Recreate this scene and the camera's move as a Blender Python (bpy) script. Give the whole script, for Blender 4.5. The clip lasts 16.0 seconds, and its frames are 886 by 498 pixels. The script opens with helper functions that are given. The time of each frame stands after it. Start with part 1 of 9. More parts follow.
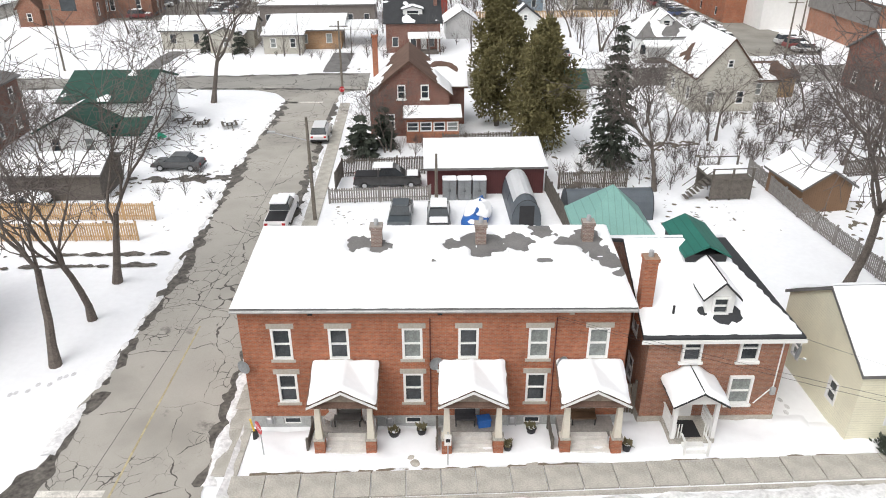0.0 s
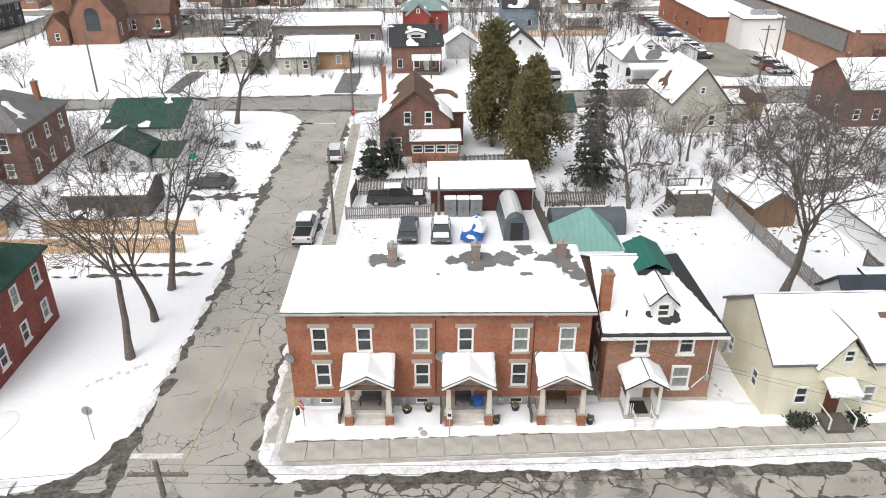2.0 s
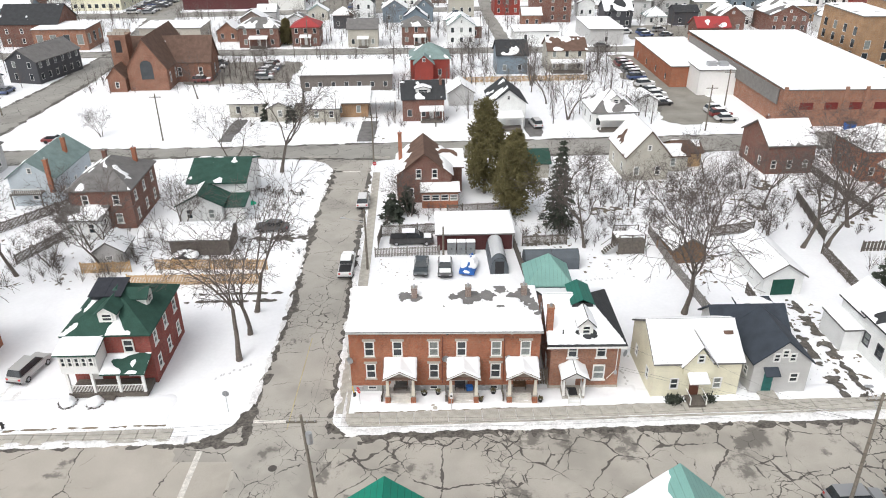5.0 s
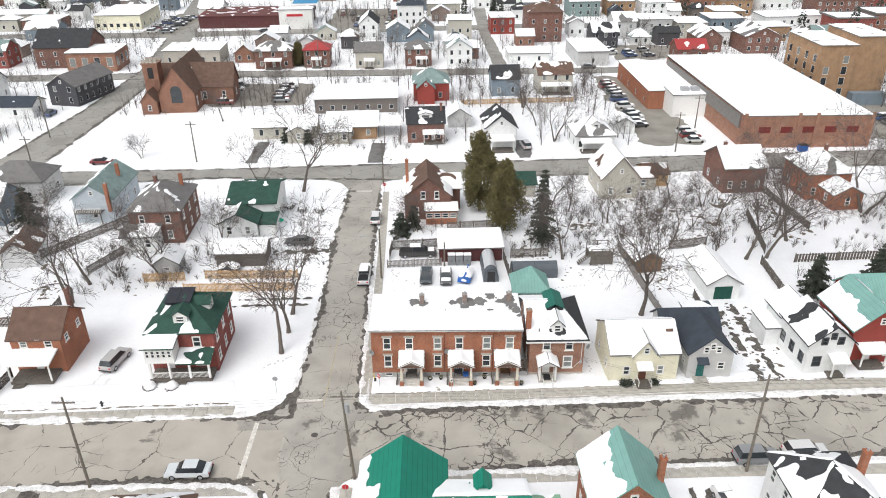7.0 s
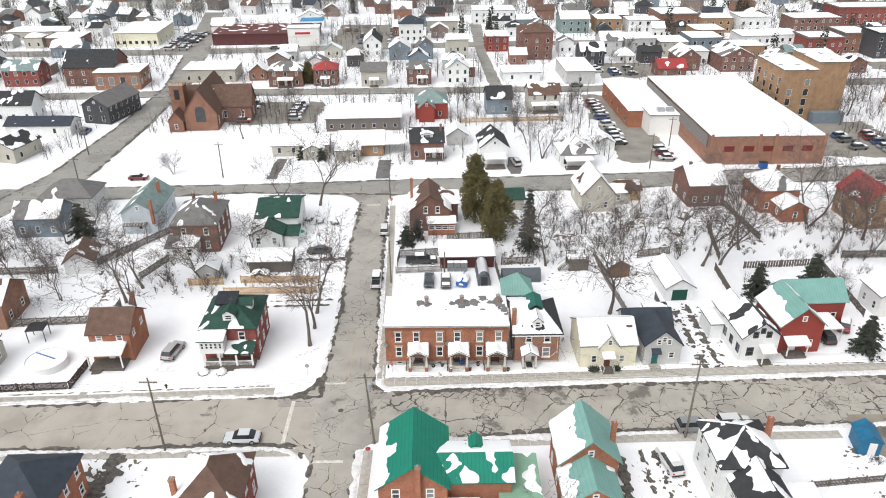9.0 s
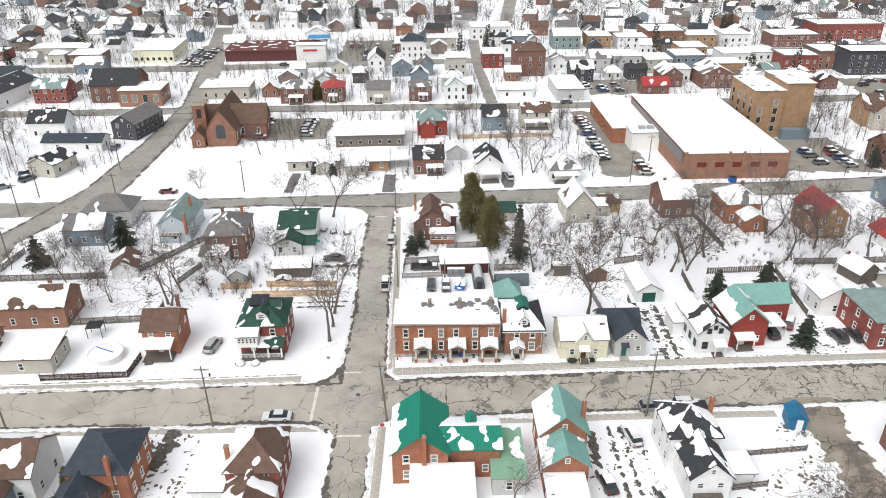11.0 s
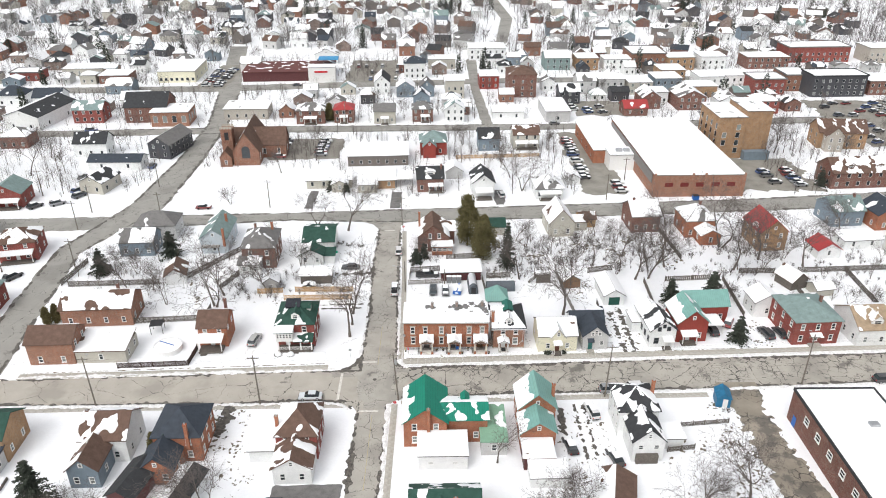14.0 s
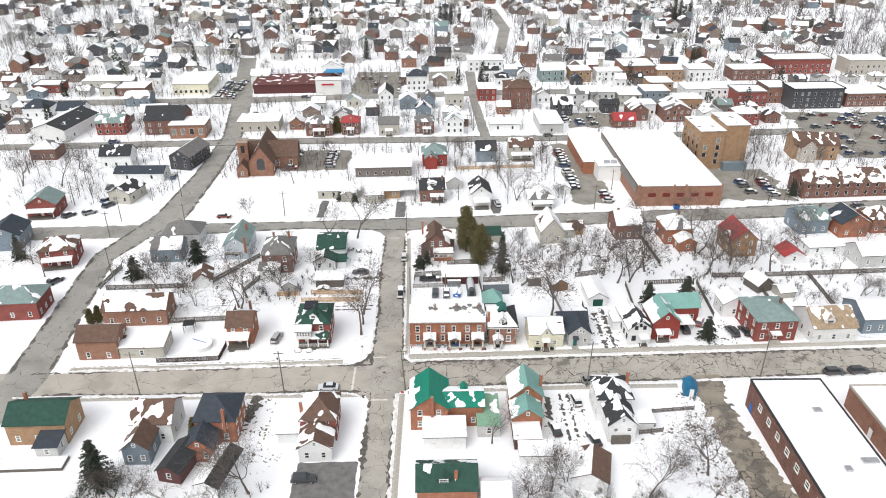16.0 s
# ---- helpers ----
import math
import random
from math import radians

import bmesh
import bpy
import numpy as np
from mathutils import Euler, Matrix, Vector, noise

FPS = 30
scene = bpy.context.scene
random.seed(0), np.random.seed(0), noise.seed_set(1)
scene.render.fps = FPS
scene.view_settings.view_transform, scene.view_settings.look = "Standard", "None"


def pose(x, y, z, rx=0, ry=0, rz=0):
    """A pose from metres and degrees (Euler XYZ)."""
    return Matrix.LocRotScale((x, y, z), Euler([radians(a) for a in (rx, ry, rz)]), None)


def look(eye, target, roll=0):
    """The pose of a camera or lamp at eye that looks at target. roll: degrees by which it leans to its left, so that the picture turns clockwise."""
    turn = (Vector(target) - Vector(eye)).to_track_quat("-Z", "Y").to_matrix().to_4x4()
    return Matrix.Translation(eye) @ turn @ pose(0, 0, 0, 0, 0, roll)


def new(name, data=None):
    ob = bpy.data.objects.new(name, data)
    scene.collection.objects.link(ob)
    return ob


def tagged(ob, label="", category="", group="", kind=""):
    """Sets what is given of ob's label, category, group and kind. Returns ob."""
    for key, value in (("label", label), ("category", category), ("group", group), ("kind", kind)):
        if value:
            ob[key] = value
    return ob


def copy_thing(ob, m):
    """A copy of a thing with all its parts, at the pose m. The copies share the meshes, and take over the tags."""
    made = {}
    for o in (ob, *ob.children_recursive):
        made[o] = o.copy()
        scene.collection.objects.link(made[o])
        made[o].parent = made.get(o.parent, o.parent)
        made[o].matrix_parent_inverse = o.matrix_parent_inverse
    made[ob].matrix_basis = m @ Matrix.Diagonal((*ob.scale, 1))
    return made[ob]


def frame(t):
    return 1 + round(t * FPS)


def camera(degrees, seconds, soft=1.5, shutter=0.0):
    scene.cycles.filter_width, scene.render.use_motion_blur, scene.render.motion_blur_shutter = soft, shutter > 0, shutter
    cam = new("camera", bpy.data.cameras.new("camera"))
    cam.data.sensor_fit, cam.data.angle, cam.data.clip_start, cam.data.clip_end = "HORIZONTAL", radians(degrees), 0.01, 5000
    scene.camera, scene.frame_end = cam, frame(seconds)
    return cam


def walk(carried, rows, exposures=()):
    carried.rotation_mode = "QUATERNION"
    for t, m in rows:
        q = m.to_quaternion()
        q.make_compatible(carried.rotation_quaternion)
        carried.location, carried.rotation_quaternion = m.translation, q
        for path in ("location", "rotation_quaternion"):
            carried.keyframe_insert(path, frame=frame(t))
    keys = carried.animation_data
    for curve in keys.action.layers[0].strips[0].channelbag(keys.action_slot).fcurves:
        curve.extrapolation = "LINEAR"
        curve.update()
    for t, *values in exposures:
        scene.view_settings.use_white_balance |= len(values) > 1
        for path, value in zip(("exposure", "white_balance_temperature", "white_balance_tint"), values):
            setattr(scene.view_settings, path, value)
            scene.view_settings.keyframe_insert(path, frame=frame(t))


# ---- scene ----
cam = camera(63.01, 16.0, 1.0)
walk(cam, [
    (0.0, pose(9.27, -27.85, 24.03, 62.95, 0.12, -0.24)),
    (0.5, pose(9.21, -29.14, 24.78, 62.96, 0.16, -0.26)),
    (1.0, pose(9.16, -30.87, 25.73, 62.96, 0.15, -0.24)),
    (1.5, pose(9.14, -33.02, 27.17, 62.96, 0.12, -0.22)),
    (2.0, pose(9.09, -35.64, 29.12, 62.94, 0.09, -0.22)),
    (2.5, pose(9.04, -38.64, 31.54, 62.90, 0.09, -0.19)),
    (3.0, pose(9.00, -41.83, 34.01, 62.88, 0.13, -0.17)),
    (3.5, pose(8.96, -45.21, 36.54, 62.87, 0.19, -0.17)),
    (4.0, pose(8.91, -48.68, 39.14, 62.81, 0.20, -0.14)),
    (6.5, pose(8.64, -67.43, 52.03, 62.59, 0.33, -0.22)),
    (7.0, pose(8.55, -71.39, 54.68, 62.55, 0.31, -0.24)),
    (7.5, pose(8.47, -75.40, 57.24, 62.54, 0.29, -0.27)),
    (8.0, pose(8.35, -79.50, 59.86, 62.52, 0.28, -0.32)),
    (8.5, pose(8.23, -83.57, 62.43, 62.52, 0.25, -0.35)),
    (9.0, pose(8.04, -87.67, 64.99, 62.51, 0.24, -0.42)),
    (11.5, pose(7.56, -107.62, 77.33, 62.64, 0.21, -0.53)),
    (12.0, pose(7.48, -111.68, 79.87, 62.65, 0.17, -0.53)),
    (12.5, pose(7.42, -115.75, 82.43, 62.68, 0.13, -0.52)),
    (13.0, pose(7.36, -119.72, 84.99, 62.66, 0.10, -0.52)),
    (13.5, pose(7.30, -123.73, 87.66, 62.64, 0.10, -0.52)),
    (14.0, pose(7.24, -127.79, 90.41, 62.63, 0.08, -0.52)),
    (14.5, pose(7.13, -131.85, 93.17, 62.59, 0.06, -0.51)),
    (15.0, pose(7.04, -135.93, 95.89, 62.58, 0.06, -0.52)),
    (15.5, pose(6.92, -140.02, 98.54, 62.59, 0.07, -0.53)),
    (16.0, pose(6.75, -144.11, 101.20, 62.57, 0.11, -0.55)),
])

# ---- world, sun ----
world = bpy.data.worlds.new("overcast_sky")
scene.world = world
world.use_nodes = True
wn, wl = world.node_tree.nodes, world.node_tree.links
wn.clear()
sky = wn.new("ShaderNodeTexSky")
sky.sky_type, sky.sun_disc = "NISHITA", False
sky.sun_elevation, sky.sun_rotation = radians(50), radians(217)
sky.air_density, sky.dust_density, sky.ozone_density = 1.0, 4.0, 1.0
grey = wn.new("ShaderNodeHueSaturation")
grey.inputs["Saturation"].default_value = 0.22
bg = wn.new("ShaderNodeBackground")
bg.inputs["Strength"].default_value = 0.15
wo = wn.new("ShaderNodeOutputWorld")
wl.new(sky.outputs[0], grey.inputs["Color"])
wl.new(grey.outputs[0], bg.inputs["Color"])
wl.new(bg.outputs[0], wo.inputs["Surface"])
sun = new("sun", bpy.data.lights.new("sun", "SUN"))
sun.data.energy, sun.data.angle, sun.data.color = 0.9, radians(75), (1.0, 0.985, 0.97)
sun.matrix_world = look((0, 0, 0), (0.22, 0.3, -0.95))
scene.view_settings.exposure = 0.26


# ---- materials ----
MATS = {}


def mat(name, color, rough=0.8, metal=0.0, grain=0.25, size=1.5, bump=0.15, fine=14.0, spec=0.3):
    """A surface with two scales of colour variation and a fine relief."""
    if name in MATS:
        return MATS[name]
    m = bpy.data.materials.new(name)
    m.use_nodes = True
    n, l = m.node_tree.nodes, m.node_tree.links
    b = n["Principled BSDF"]
    tc = n.new("ShaderNodeTexCoord")
    n1, n2 = n.new("ShaderNodeTexNoise"), n.new("ShaderNodeTexNoise")
    n1.inputs["Scale"].default_value, n1.inputs["Detail"].default_value = size, 5
    n2.inputs["Scale"].default_value, n2.inputs["Detail"].default_value = fine, 3
    for k in (n1, n2):
        l.new(tc.outputs["Object"], k.inputs["Vector"])
    ad = n.new("ShaderNodeMath")
    ad.operation = "ADD"
    l.new(n1.outputs["Fac"], ad.inputs[0])
    l.new(n2.outputs["Fac"], ad.inputs[1])
    mr = n.new("ShaderNodeMapRange")
    mr.inputs["From Min"].default_value, mr.inputs["From Max"].default_value = 0.65, 1.35
    mr.inputs["To Min"].default_value, mr.inputs["To Max"].default_value = 1 - grain, 1 + grain
    l.new(ad.outputs[0], mr.inputs["Value"])
    mx = n.new("ShaderNodeMix")
    mx.data_type, mx.blend_type = "RGBA", "MULTIPLY"
    mx.inputs["Factor"].default_value = 1
    mx.inputs["A"].default_value = (*color, 1)
    l.new(mr.outputs[0], mx.inputs["B"])
    l.new(mx.outputs["Result"], b.inputs["Base Color"])
    bp = n.new("ShaderNodeBump")
    bp.inputs["Strength"].default_value, bp.inputs["Distance"].default_value = bump, 0.03
    l.new(n2.outputs["Fac"], bp.inputs["Height"])
    l.new(bp.outputs[0], b.inputs["Normal"])
    b.inputs["Roughness"].default_value, b.inputs["Metallic"].default_value = rough, metal
    b.inputs["Specular IOR Level"].default_value = spec
    MATS[name] = m
    return m


def brick_mat(name, c1, c2, mortar, rows=0.075, long=0.22):
    """Coursed brick: the texture's plane follows the wall that it lies on."""
    if name in MATS:
        return MATS[name]
    m = mat(name, c1, 0.85, grain=0.3, size=0.6, bump=0.0, fine=5.0)
    n, l = m.node_tree.nodes, m.node_tree.links
    b = n["Principled BSDF"]
    tc, ge = n["Texture Coordinate"], n.new("ShaderNodeNewGeometry")
    sp, sn = n.new("ShaderNodeSeparateXYZ"), n.new("ShaderNodeVectorMath")
    l.new(tc.outputs["Object"], sp.inputs[0])
    ad = n.new("ShaderNodeMath")
    ad.operation = "ADD"
    l.new(sp.outputs["X"], ad.inputs[0])
    l.new(sp.outputs["Y"], ad.inputs[1])
    cb = n.new("ShaderNodeCombineXYZ")
    l.new(ad.outputs[0], cb.inputs["X"])
    l.new(sp.outputs["Z"], cb.inputs["Y"])
    br = n.new("ShaderNodeTexBrick")
    br.inputs["Scale"].default_value = 1.0
    br.inputs["Brick Width"].default_value, br.inputs["Row Height"].default_value = long, rows
    br.inputs["Mortar Size"].default_value, br.inputs["Mortar Smooth"].default_value = 0.011, 0.3
    br.inputs["Color1"].default_value, br.inputs["Color2"].default_value = (*c1, 1), (*c2, 1)
    br.inputs["Mortar"].default_value = (*mortar, 1)
    l.new(cb.outputs[0], br.inputs["Vector"])
    mx = [k for k in n if k.bl_idname == "ShaderNodeMix"][0]
    l.new(br.outputs["Color"], mx.inputs["A"])
    bp = [k for k in n if k.bl_idname == "ShaderNodeBump"][0]
    inv = n.new("ShaderNodeMath")
    inv.operation, inv.inputs[0].default_value = "SUBTRACT", 1.0
    l.new(br.outputs["Fac"], inv.inputs[1])
    l.new(inv.outputs[0], bp.inputs["Height"])
    bp.inputs["Strength"].default_value, bp.inputs["Distance"].default_value = 0.4, 0.01
    return m


def striped_mat(name, color, pitch, axis="Z", rough=0.6, depth=0.35, metal=0.0):
    """Boards, clapboard or standing seams: dark joints every pitch metres."""
    if name in MATS:
        return MATS[name]
    m = mat(name, color, rough, metal, grain=0.12, size=0.8, bump=0.0)
    n, l = m.node_tree.nodes, m.node_tree.links
    tc = n["Texture Coordinate"]
    sp = n.new("ShaderNodeSeparateXYZ")
    l.new(tc.outputs["Object"], sp.inputs[0])
    md = n.new("ShaderNodeMath")
    md.operation = "DIVIDE"
    l.new(sp.outputs[axis], md.inputs[0])
    md.inputs[1].default_value = pitch
    fr = n.new("ShaderNodeMath")
    fr.operation = "FRACT"
    l.new(md.outputs[0], fr.inputs[0])
    rp = n.new("ShaderNodeMapRange")
    rp.inputs["From Min"].default_value, rp.inputs["From Max"].default_value = 0.0, 0.14
    rp.inputs["To Min"].default_value, rp.inputs["To Max"].default_value = 1 - depth, 1
    l.new(fr.outputs[0], rp.inputs["Value"])
    mx = [k for k in n if k.bl_idname == "ShaderNodeMix"][0]
    m2 = n.new("ShaderNodeMix")
    m2.data_type, m2.blend_type = "RGBA", "MULTIPLY"
    m2.inputs["Factor"].default_value = 1
    l.new(mx.outputs["Result"], m2.inputs["A"])
    l.new(rp.outputs[0], m2.inputs["B"])
    l.new(m2.outputs["Result"], n["Principled BSDF"].inputs["Base Color"])
    bp = [k for k in n if k.bl_idname == "ShaderNodeBump"][0]
    l.new(rp.outputs[0], bp.inputs["Height"])
    bp.inputs["Strength"].default_value, bp.inputs["Distance"].default_value = 0.5, 0.02
    return m


def road_mat(name, color, seed, nets, wet):
    """Old asphalt: tone patches, crack networks (cell, width, where they begin), damp stains; sizes in metres."""
    m = mat(name, color, 0.85, grain=0.13, size=0.3, bump=0.25, fine=24.0)
    n, l = m.node_tree.nodes, m.node_tree.links
    b = n["Principled BSDF"]
    tc = n["Texture Coordinate"]
    last = [k for k in n if k.bl_idname == "ShaderNodeMix"][0].outputs["Result"]
    mp = n.new("ShaderNodeMapping")
    mp.inputs["Location"].default_value = (seed * 13.7, seed * 7.1, 0)
    l.new(tc.outputs["Object"], mp.inputs["Vector"])

    def noise_node(scale, detail, src, rough=0.55):
        k = n.new("ShaderNodeTexNoise")
        k.inputs["Scale"].default_value, k.inputs["Detail"].default_value, k.inputs["Roughness"].default_value = scale, detail, rough
        l.new(src, k.inputs["Vector"])
        return k

    def ramp(src, a, c, lo, hi):
        k = n.new("ShaderNodeMapRange")
        k.inputs["From Min"].default_value, k.inputs["From Max"].default_value = a, c
        k.inputs["To Min"].default_value, k.inputs["To Max"].default_value = lo, hi
        l.new(src, k.inputs["Value"])
        return k.outputs[0]

    def over(base, dark, fac):
        k = n.new("ShaderNodeMix")
        k.data_type = "RGBA"
        k.inputs["B"].default_value = (*dark, 1)
        l.new(fac, k.inputs["Factor"])
        l.new(base, k.inputs["A"])
        return k.outputs["Result"]

    def math2(op, a, c):
        k = n.new("ShaderNodeMath")
        k.operation = op
        for i, q in enumerate((a, c)):
            if isinstance(q, float):
                k.inputs[i].default_value = q
            else:
                l.new(q, k.inputs[i])
        return k.outputs[0]
    src = mp.outputs[0]
    for sc, amp in ((0.3, 1.6), (1.6, 0.5)):
        wv = n.new("ShaderNodeVectorMath")
        wv.operation = "MULTIPLY_ADD"
        wv.inputs[1].default_value = (amp, amp, 0)
        l.new(noise_node(sc, 3, mp.outputs[0]).outputs["Color"], wv.inputs[0])
        l.new(src, wv.inputs[2])
        src = wv.outputs[0]
    last = over(last, tuple(q * 0.72 for q in color), ramp(noise_node(0.11, 4, mp.outputs[0]).outputs["Fac"], 0.5, 0.62, 0.0, 0.7))
    for i, (cell, width, area) in enumerate(nets):
        vo = n.new("ShaderNodeTexVoronoi")
        vo.feature, vo.voronoi_dimensions = "DISTANCE_TO_EDGE", "2D"
        vo.inputs["Scale"].default_value = 1 / cell
        l.new(src, vo.inputs["Vector"])
        sh = n.new("ShaderNodeMapping")
        sh.inputs["Location"].default_value = (i * 31.0, i * 17.0, 0)
        l.new(mp.outputs[0], sh.inputs["Vector"])
        wide = ramp(noise_node(0.14, 3, sh.outputs[0]).outputs["Fac"], area - 0.05, area + 0.13, 0.0, width / cell)
        wide = math2("MULTIPLY", wide, ramp(noise_node(0.8, 3, sh.outputs[0]).outputs["Fac"], 0.36, 0.68, 0.1, 1.7))
        edge = math2("SUBTRACT", wide, vo.outputs["Distance"])
        last = over(last, (0.062, 0.056, 0.05), ramp(edge, 0.0, 0.012 / cell, 0.0, 0.88))
    d1 = ramp(noise_node(0.2, 8, mp.outputs[0], 0.68).outputs["Fac"], wet, wet + 0.05, 0.0, 1.0)
    last = over(last, (0.10, 0.092, 0.082), math2("MULTIPLY", d1, 0.75))
    l.new(last, b.inputs["Base Color"])
    l.new(ramp(d1, 0.0, 1.0, 0.85, 0.4), b.inputs["Roughness"])
    return m


SNOW = mat("snow", (0.86, 0.87, 0.885), 0.75, grain=0.035, size=0.5, bump=0.3, fine=2.5, spec=0.2)
SNOW_ROOF = mat("roof_snow", (0.87, 0.88, 0.89), 0.75, grain=0.025, size=0.6, bump=0.25, fine=3.0, spec=0.2)
SLUSH = mat("dirty_snow", (0.74, 0.735, 0.73), 0.7, grain=0.28, size=1.6, bump=0.5, fine=6.0)
ASPHALT = road_mat("old_asphalt", (0.39, 0.37, 0.33), 1, ((5.2, 0.042, 0.38), (1.2, 0.06, 0.56), (0.6, 0.05, 0.60)), 0.62)
ASPHALT_MAIN = road_mat("cracked_asphalt", (0.40, 0.375, 0.33), 2, ((4.8, 0.085, 0.38), (2.0, 0.15, 0.535), (0.9, 0.10, 0.575)), 0.565)
ASPHALT_WEST = road_mat("pale_asphalt", (0.42, 0.39, 0.34), 6, ((7.5, 0.05, 0.38), (2.4, 0.05, 0.58)), 0.64)
ASPHALT_FAR = road_mat("grey_asphalt", (0.31, 0.30, 0.275), 3, ((6.5, 0.06, 0.42), (2.2, 0.07, 0.56)), 0.61)
WETDIRT = mat("wet_grit", (0.11, 0.10, 0.088), 0.6, grain=0.75, size=1.6, bump=0.5, fine=5.0)
DRIVE = mat("driveway_asphalt", (0.16, 0.155, 0.15), 0.8, grain=0.4, size=0.7)
LANE = road_mat("gravelly_mud", (0.30, 0.265, 0.215), 8, ((1.6, 0.16, 0.50),), 0.52)
MUD = mat("brown_mud", (0.20, 0.165, 0.125), 0.8, grain=0.45, size=0.5, bump=0.4)
LOT = mat("parking_asphalt", (0.26, 0.245, 0.215), 0.85, grain=0.3, size=0.25)
CONCRETE = mat("concrete", (0.42, 0.40, 0.355), 0.85, grain=0.34, size=1.0, bump=0.3)
STONE = mat("stone", (0.42, 0.39, 0.34), 0.85, grain=0.2, size=2.0, bump=0.3)
FOUNDATION = mat("grey_foundation", (0.36, 0.37, 0.36), 0.85, grain=0.25, size=1.5, bump=0.3)
PAINT = mat("white_paint", (0.78, 0.78, 0.76), 0.5, grain=0.06)
CREAM = mat("cream_paint", (0.66, 0.62, 0.53), 0.55, grain=0.08)
GLASS = mat("window_glass", (0.035, 0.042, 0.047), 0.06, grain=0.5, size=0.7, bump=0.0, spec=0.6)
CURTAIN = mat("curtained_glass", (0.23, 0.25, 0.24), 0.12, grain=0.35, size=3.0, bump=0.0, spec=0.6)
WOOD = mat("weathered_wood", (0.13, 0.115, 0.10), 0.85, grain=0.35, size=3.0, bump=0.3)
NEWWOOD = mat("pale_wood", (0.48, 0.32, 0.17), 0.8, grain=0.3, size=3.0)
POLE = mat("pole_wood", (0.17, 0.15, 0.125), 0.85, grain=0.35, size=4.0, bump=0.4)
BARK = mat("bark", (0.135, 0.115, 0.10), 0.9, grain=0.35, size=4.0, bump=0.5)
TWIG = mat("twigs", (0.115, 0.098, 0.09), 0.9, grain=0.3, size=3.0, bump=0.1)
# far twigs: distance haze is put into the colour, paler than TWIG
HAZED_TWIG = mat("hazed_twigs", (0.15, 0.138, 0.135), 0.9, grain=0.3, size=0.05, bump=0.1)
CEDAR = mat("cedar_leaf", (0.15, 0.132, 0.06), 0.85, grain=0.5, size=1.2, bump=0.1)
SPRUCE = mat("spruce_leaf", (0.055, 0.065, 0.05), 0.85, grain=0.5, size=1.2, bump=0.1)
BLACK = mat("black_plastic", (0.03, 0.03, 0.032), 0.5, grain=0.2)
RUBBER = mat("rubber", (0.025, 0.025, 0.025), 0.8, grain=0.2)
STEEL = mat("galvanised_steel", (0.45, 0.46, 0.47), 0.45, 0.6, grain=0.15)
RED = mat("red_light", (0.45, 0.02, 0.02), 0.3)
YELLOW = mat("yellow_paint", (0.75, 0.50, 0.06), 0.5)
BLUE = mat("blue_paint", (0.03, 0.13, 0.42), 0.55, grain=0.15)
BR_RED = brick_mat("red_brick", (0.39, 0.128, 0.062), (0.29, 0.09, 0.048), (0.31, 0.21, 0.15))
BR_ORANGE = brick_mat("orange_brick", (0.34, 0.155, 0.092), (0.26, 0.108, 0.07), (0.30, 0.235, 0.19))
BR_CHIM = brick_mat("chimney_brick", (0.22, 0.14, 0.115), (0.17, 0.12, 0.10), (0.34, 0.31, 0.28))
BR_CHURCH = brick_mat("church_brick", (0.27, 0.115, 0.075), (0.21, 0.09, 0.06), (0.28, 0.2, 0.15))
BR_DARK = brick_mat("dark_brick", (0.20, 0.08, 0.056), (0.145, 0.062, 0.047), (0.23, 0.18, 0.155))
BR_TAN = brick_mat("tan_brick", (0.37, 0.22, 0.115), (0.31, 0.18, 0.095), (0.33, 0.25, 0.18))
BR_CRIMSON = brick_mat("crimson_brick", (0.28, 0.062, 0.05), (0.22, 0.05, 0.042), (0.23, 0.12, 0.10))
SID_YELLOW = striped_mat("yellow_clapboard", (0.75, 0.72, 0.56), 0.14)
SID_WHITE = striped_mat("white_clapboard", (0.76, 0.77, 0.76), 0.14)
SID_GREY = striped_mat("grey_clapboard", (0.52, 0.52, 0.51), 0.14)
SID_BLUE = striped_mat("blue_clapboard", (0.19, 0.24, 0.28), 0.14)
SID_DARK = striped_mat("dark_siding", (0.07, 0.072, 0.08), 0.16)
SID_RED = striped_mat("red_siding", (0.27, 0.05, 0.038), 0.16)
SID_BROWN = striped_mat("maroon_boards", (0.10, 0.035, 0.035), 0.2, "X")
SID_TAN = striped_mat("beige_siding", (0.47, 0.45, 0.39), 0.16)
SID_TAUPE = striped_mat("taupe_siding", (0.17, 0.15, 0.135), 0.16)
RF_BLACK = mat("black_shingles", (0.045, 0.047, 0.05), 0.9, grain=0.25, size=1.0, bump=0.4)
RF_NAVY = mat("navy_shingles", (0.045, 0.055, 0.07), 0.8, grain=0.25, size=1.0, bump=0.4)
RF_BROWN = mat("brown_shingles", (0.135, 0.085, 0.065), 0.9, grain=0.3, size=1.0, bump=0.4)
RF_GREY = mat("grey_shingles", (0.17, 0.165, 0.16), 0.9, grain=0.25, size=1.0, bump=0.4)
RF_GREEN = mat("green_shingles", (0.03, 0.075, 0.058), 0.9, grain=0.3, size=1.0, bump=0.4)
RF_TIN = striped_mat("green_metal_roof", (0.008, 0.20, 0.135), 0.45, "X", 0.45, 0.45)
RF_MINT = striped_mat("mint_metal_roof", (0.19, 0.37, 0.33), 0.45, "X", 0.5, 0.3)
RF_TEAL = mat("teal_shingles", (0.20, 0.27, 0.26), 0.85, grain=0.25, size=1.0)
RF_RED = striped_mat("red_metal_roof", (0.36, 0.05, 0.05), 0.5, "X", 0.5, 0.3)
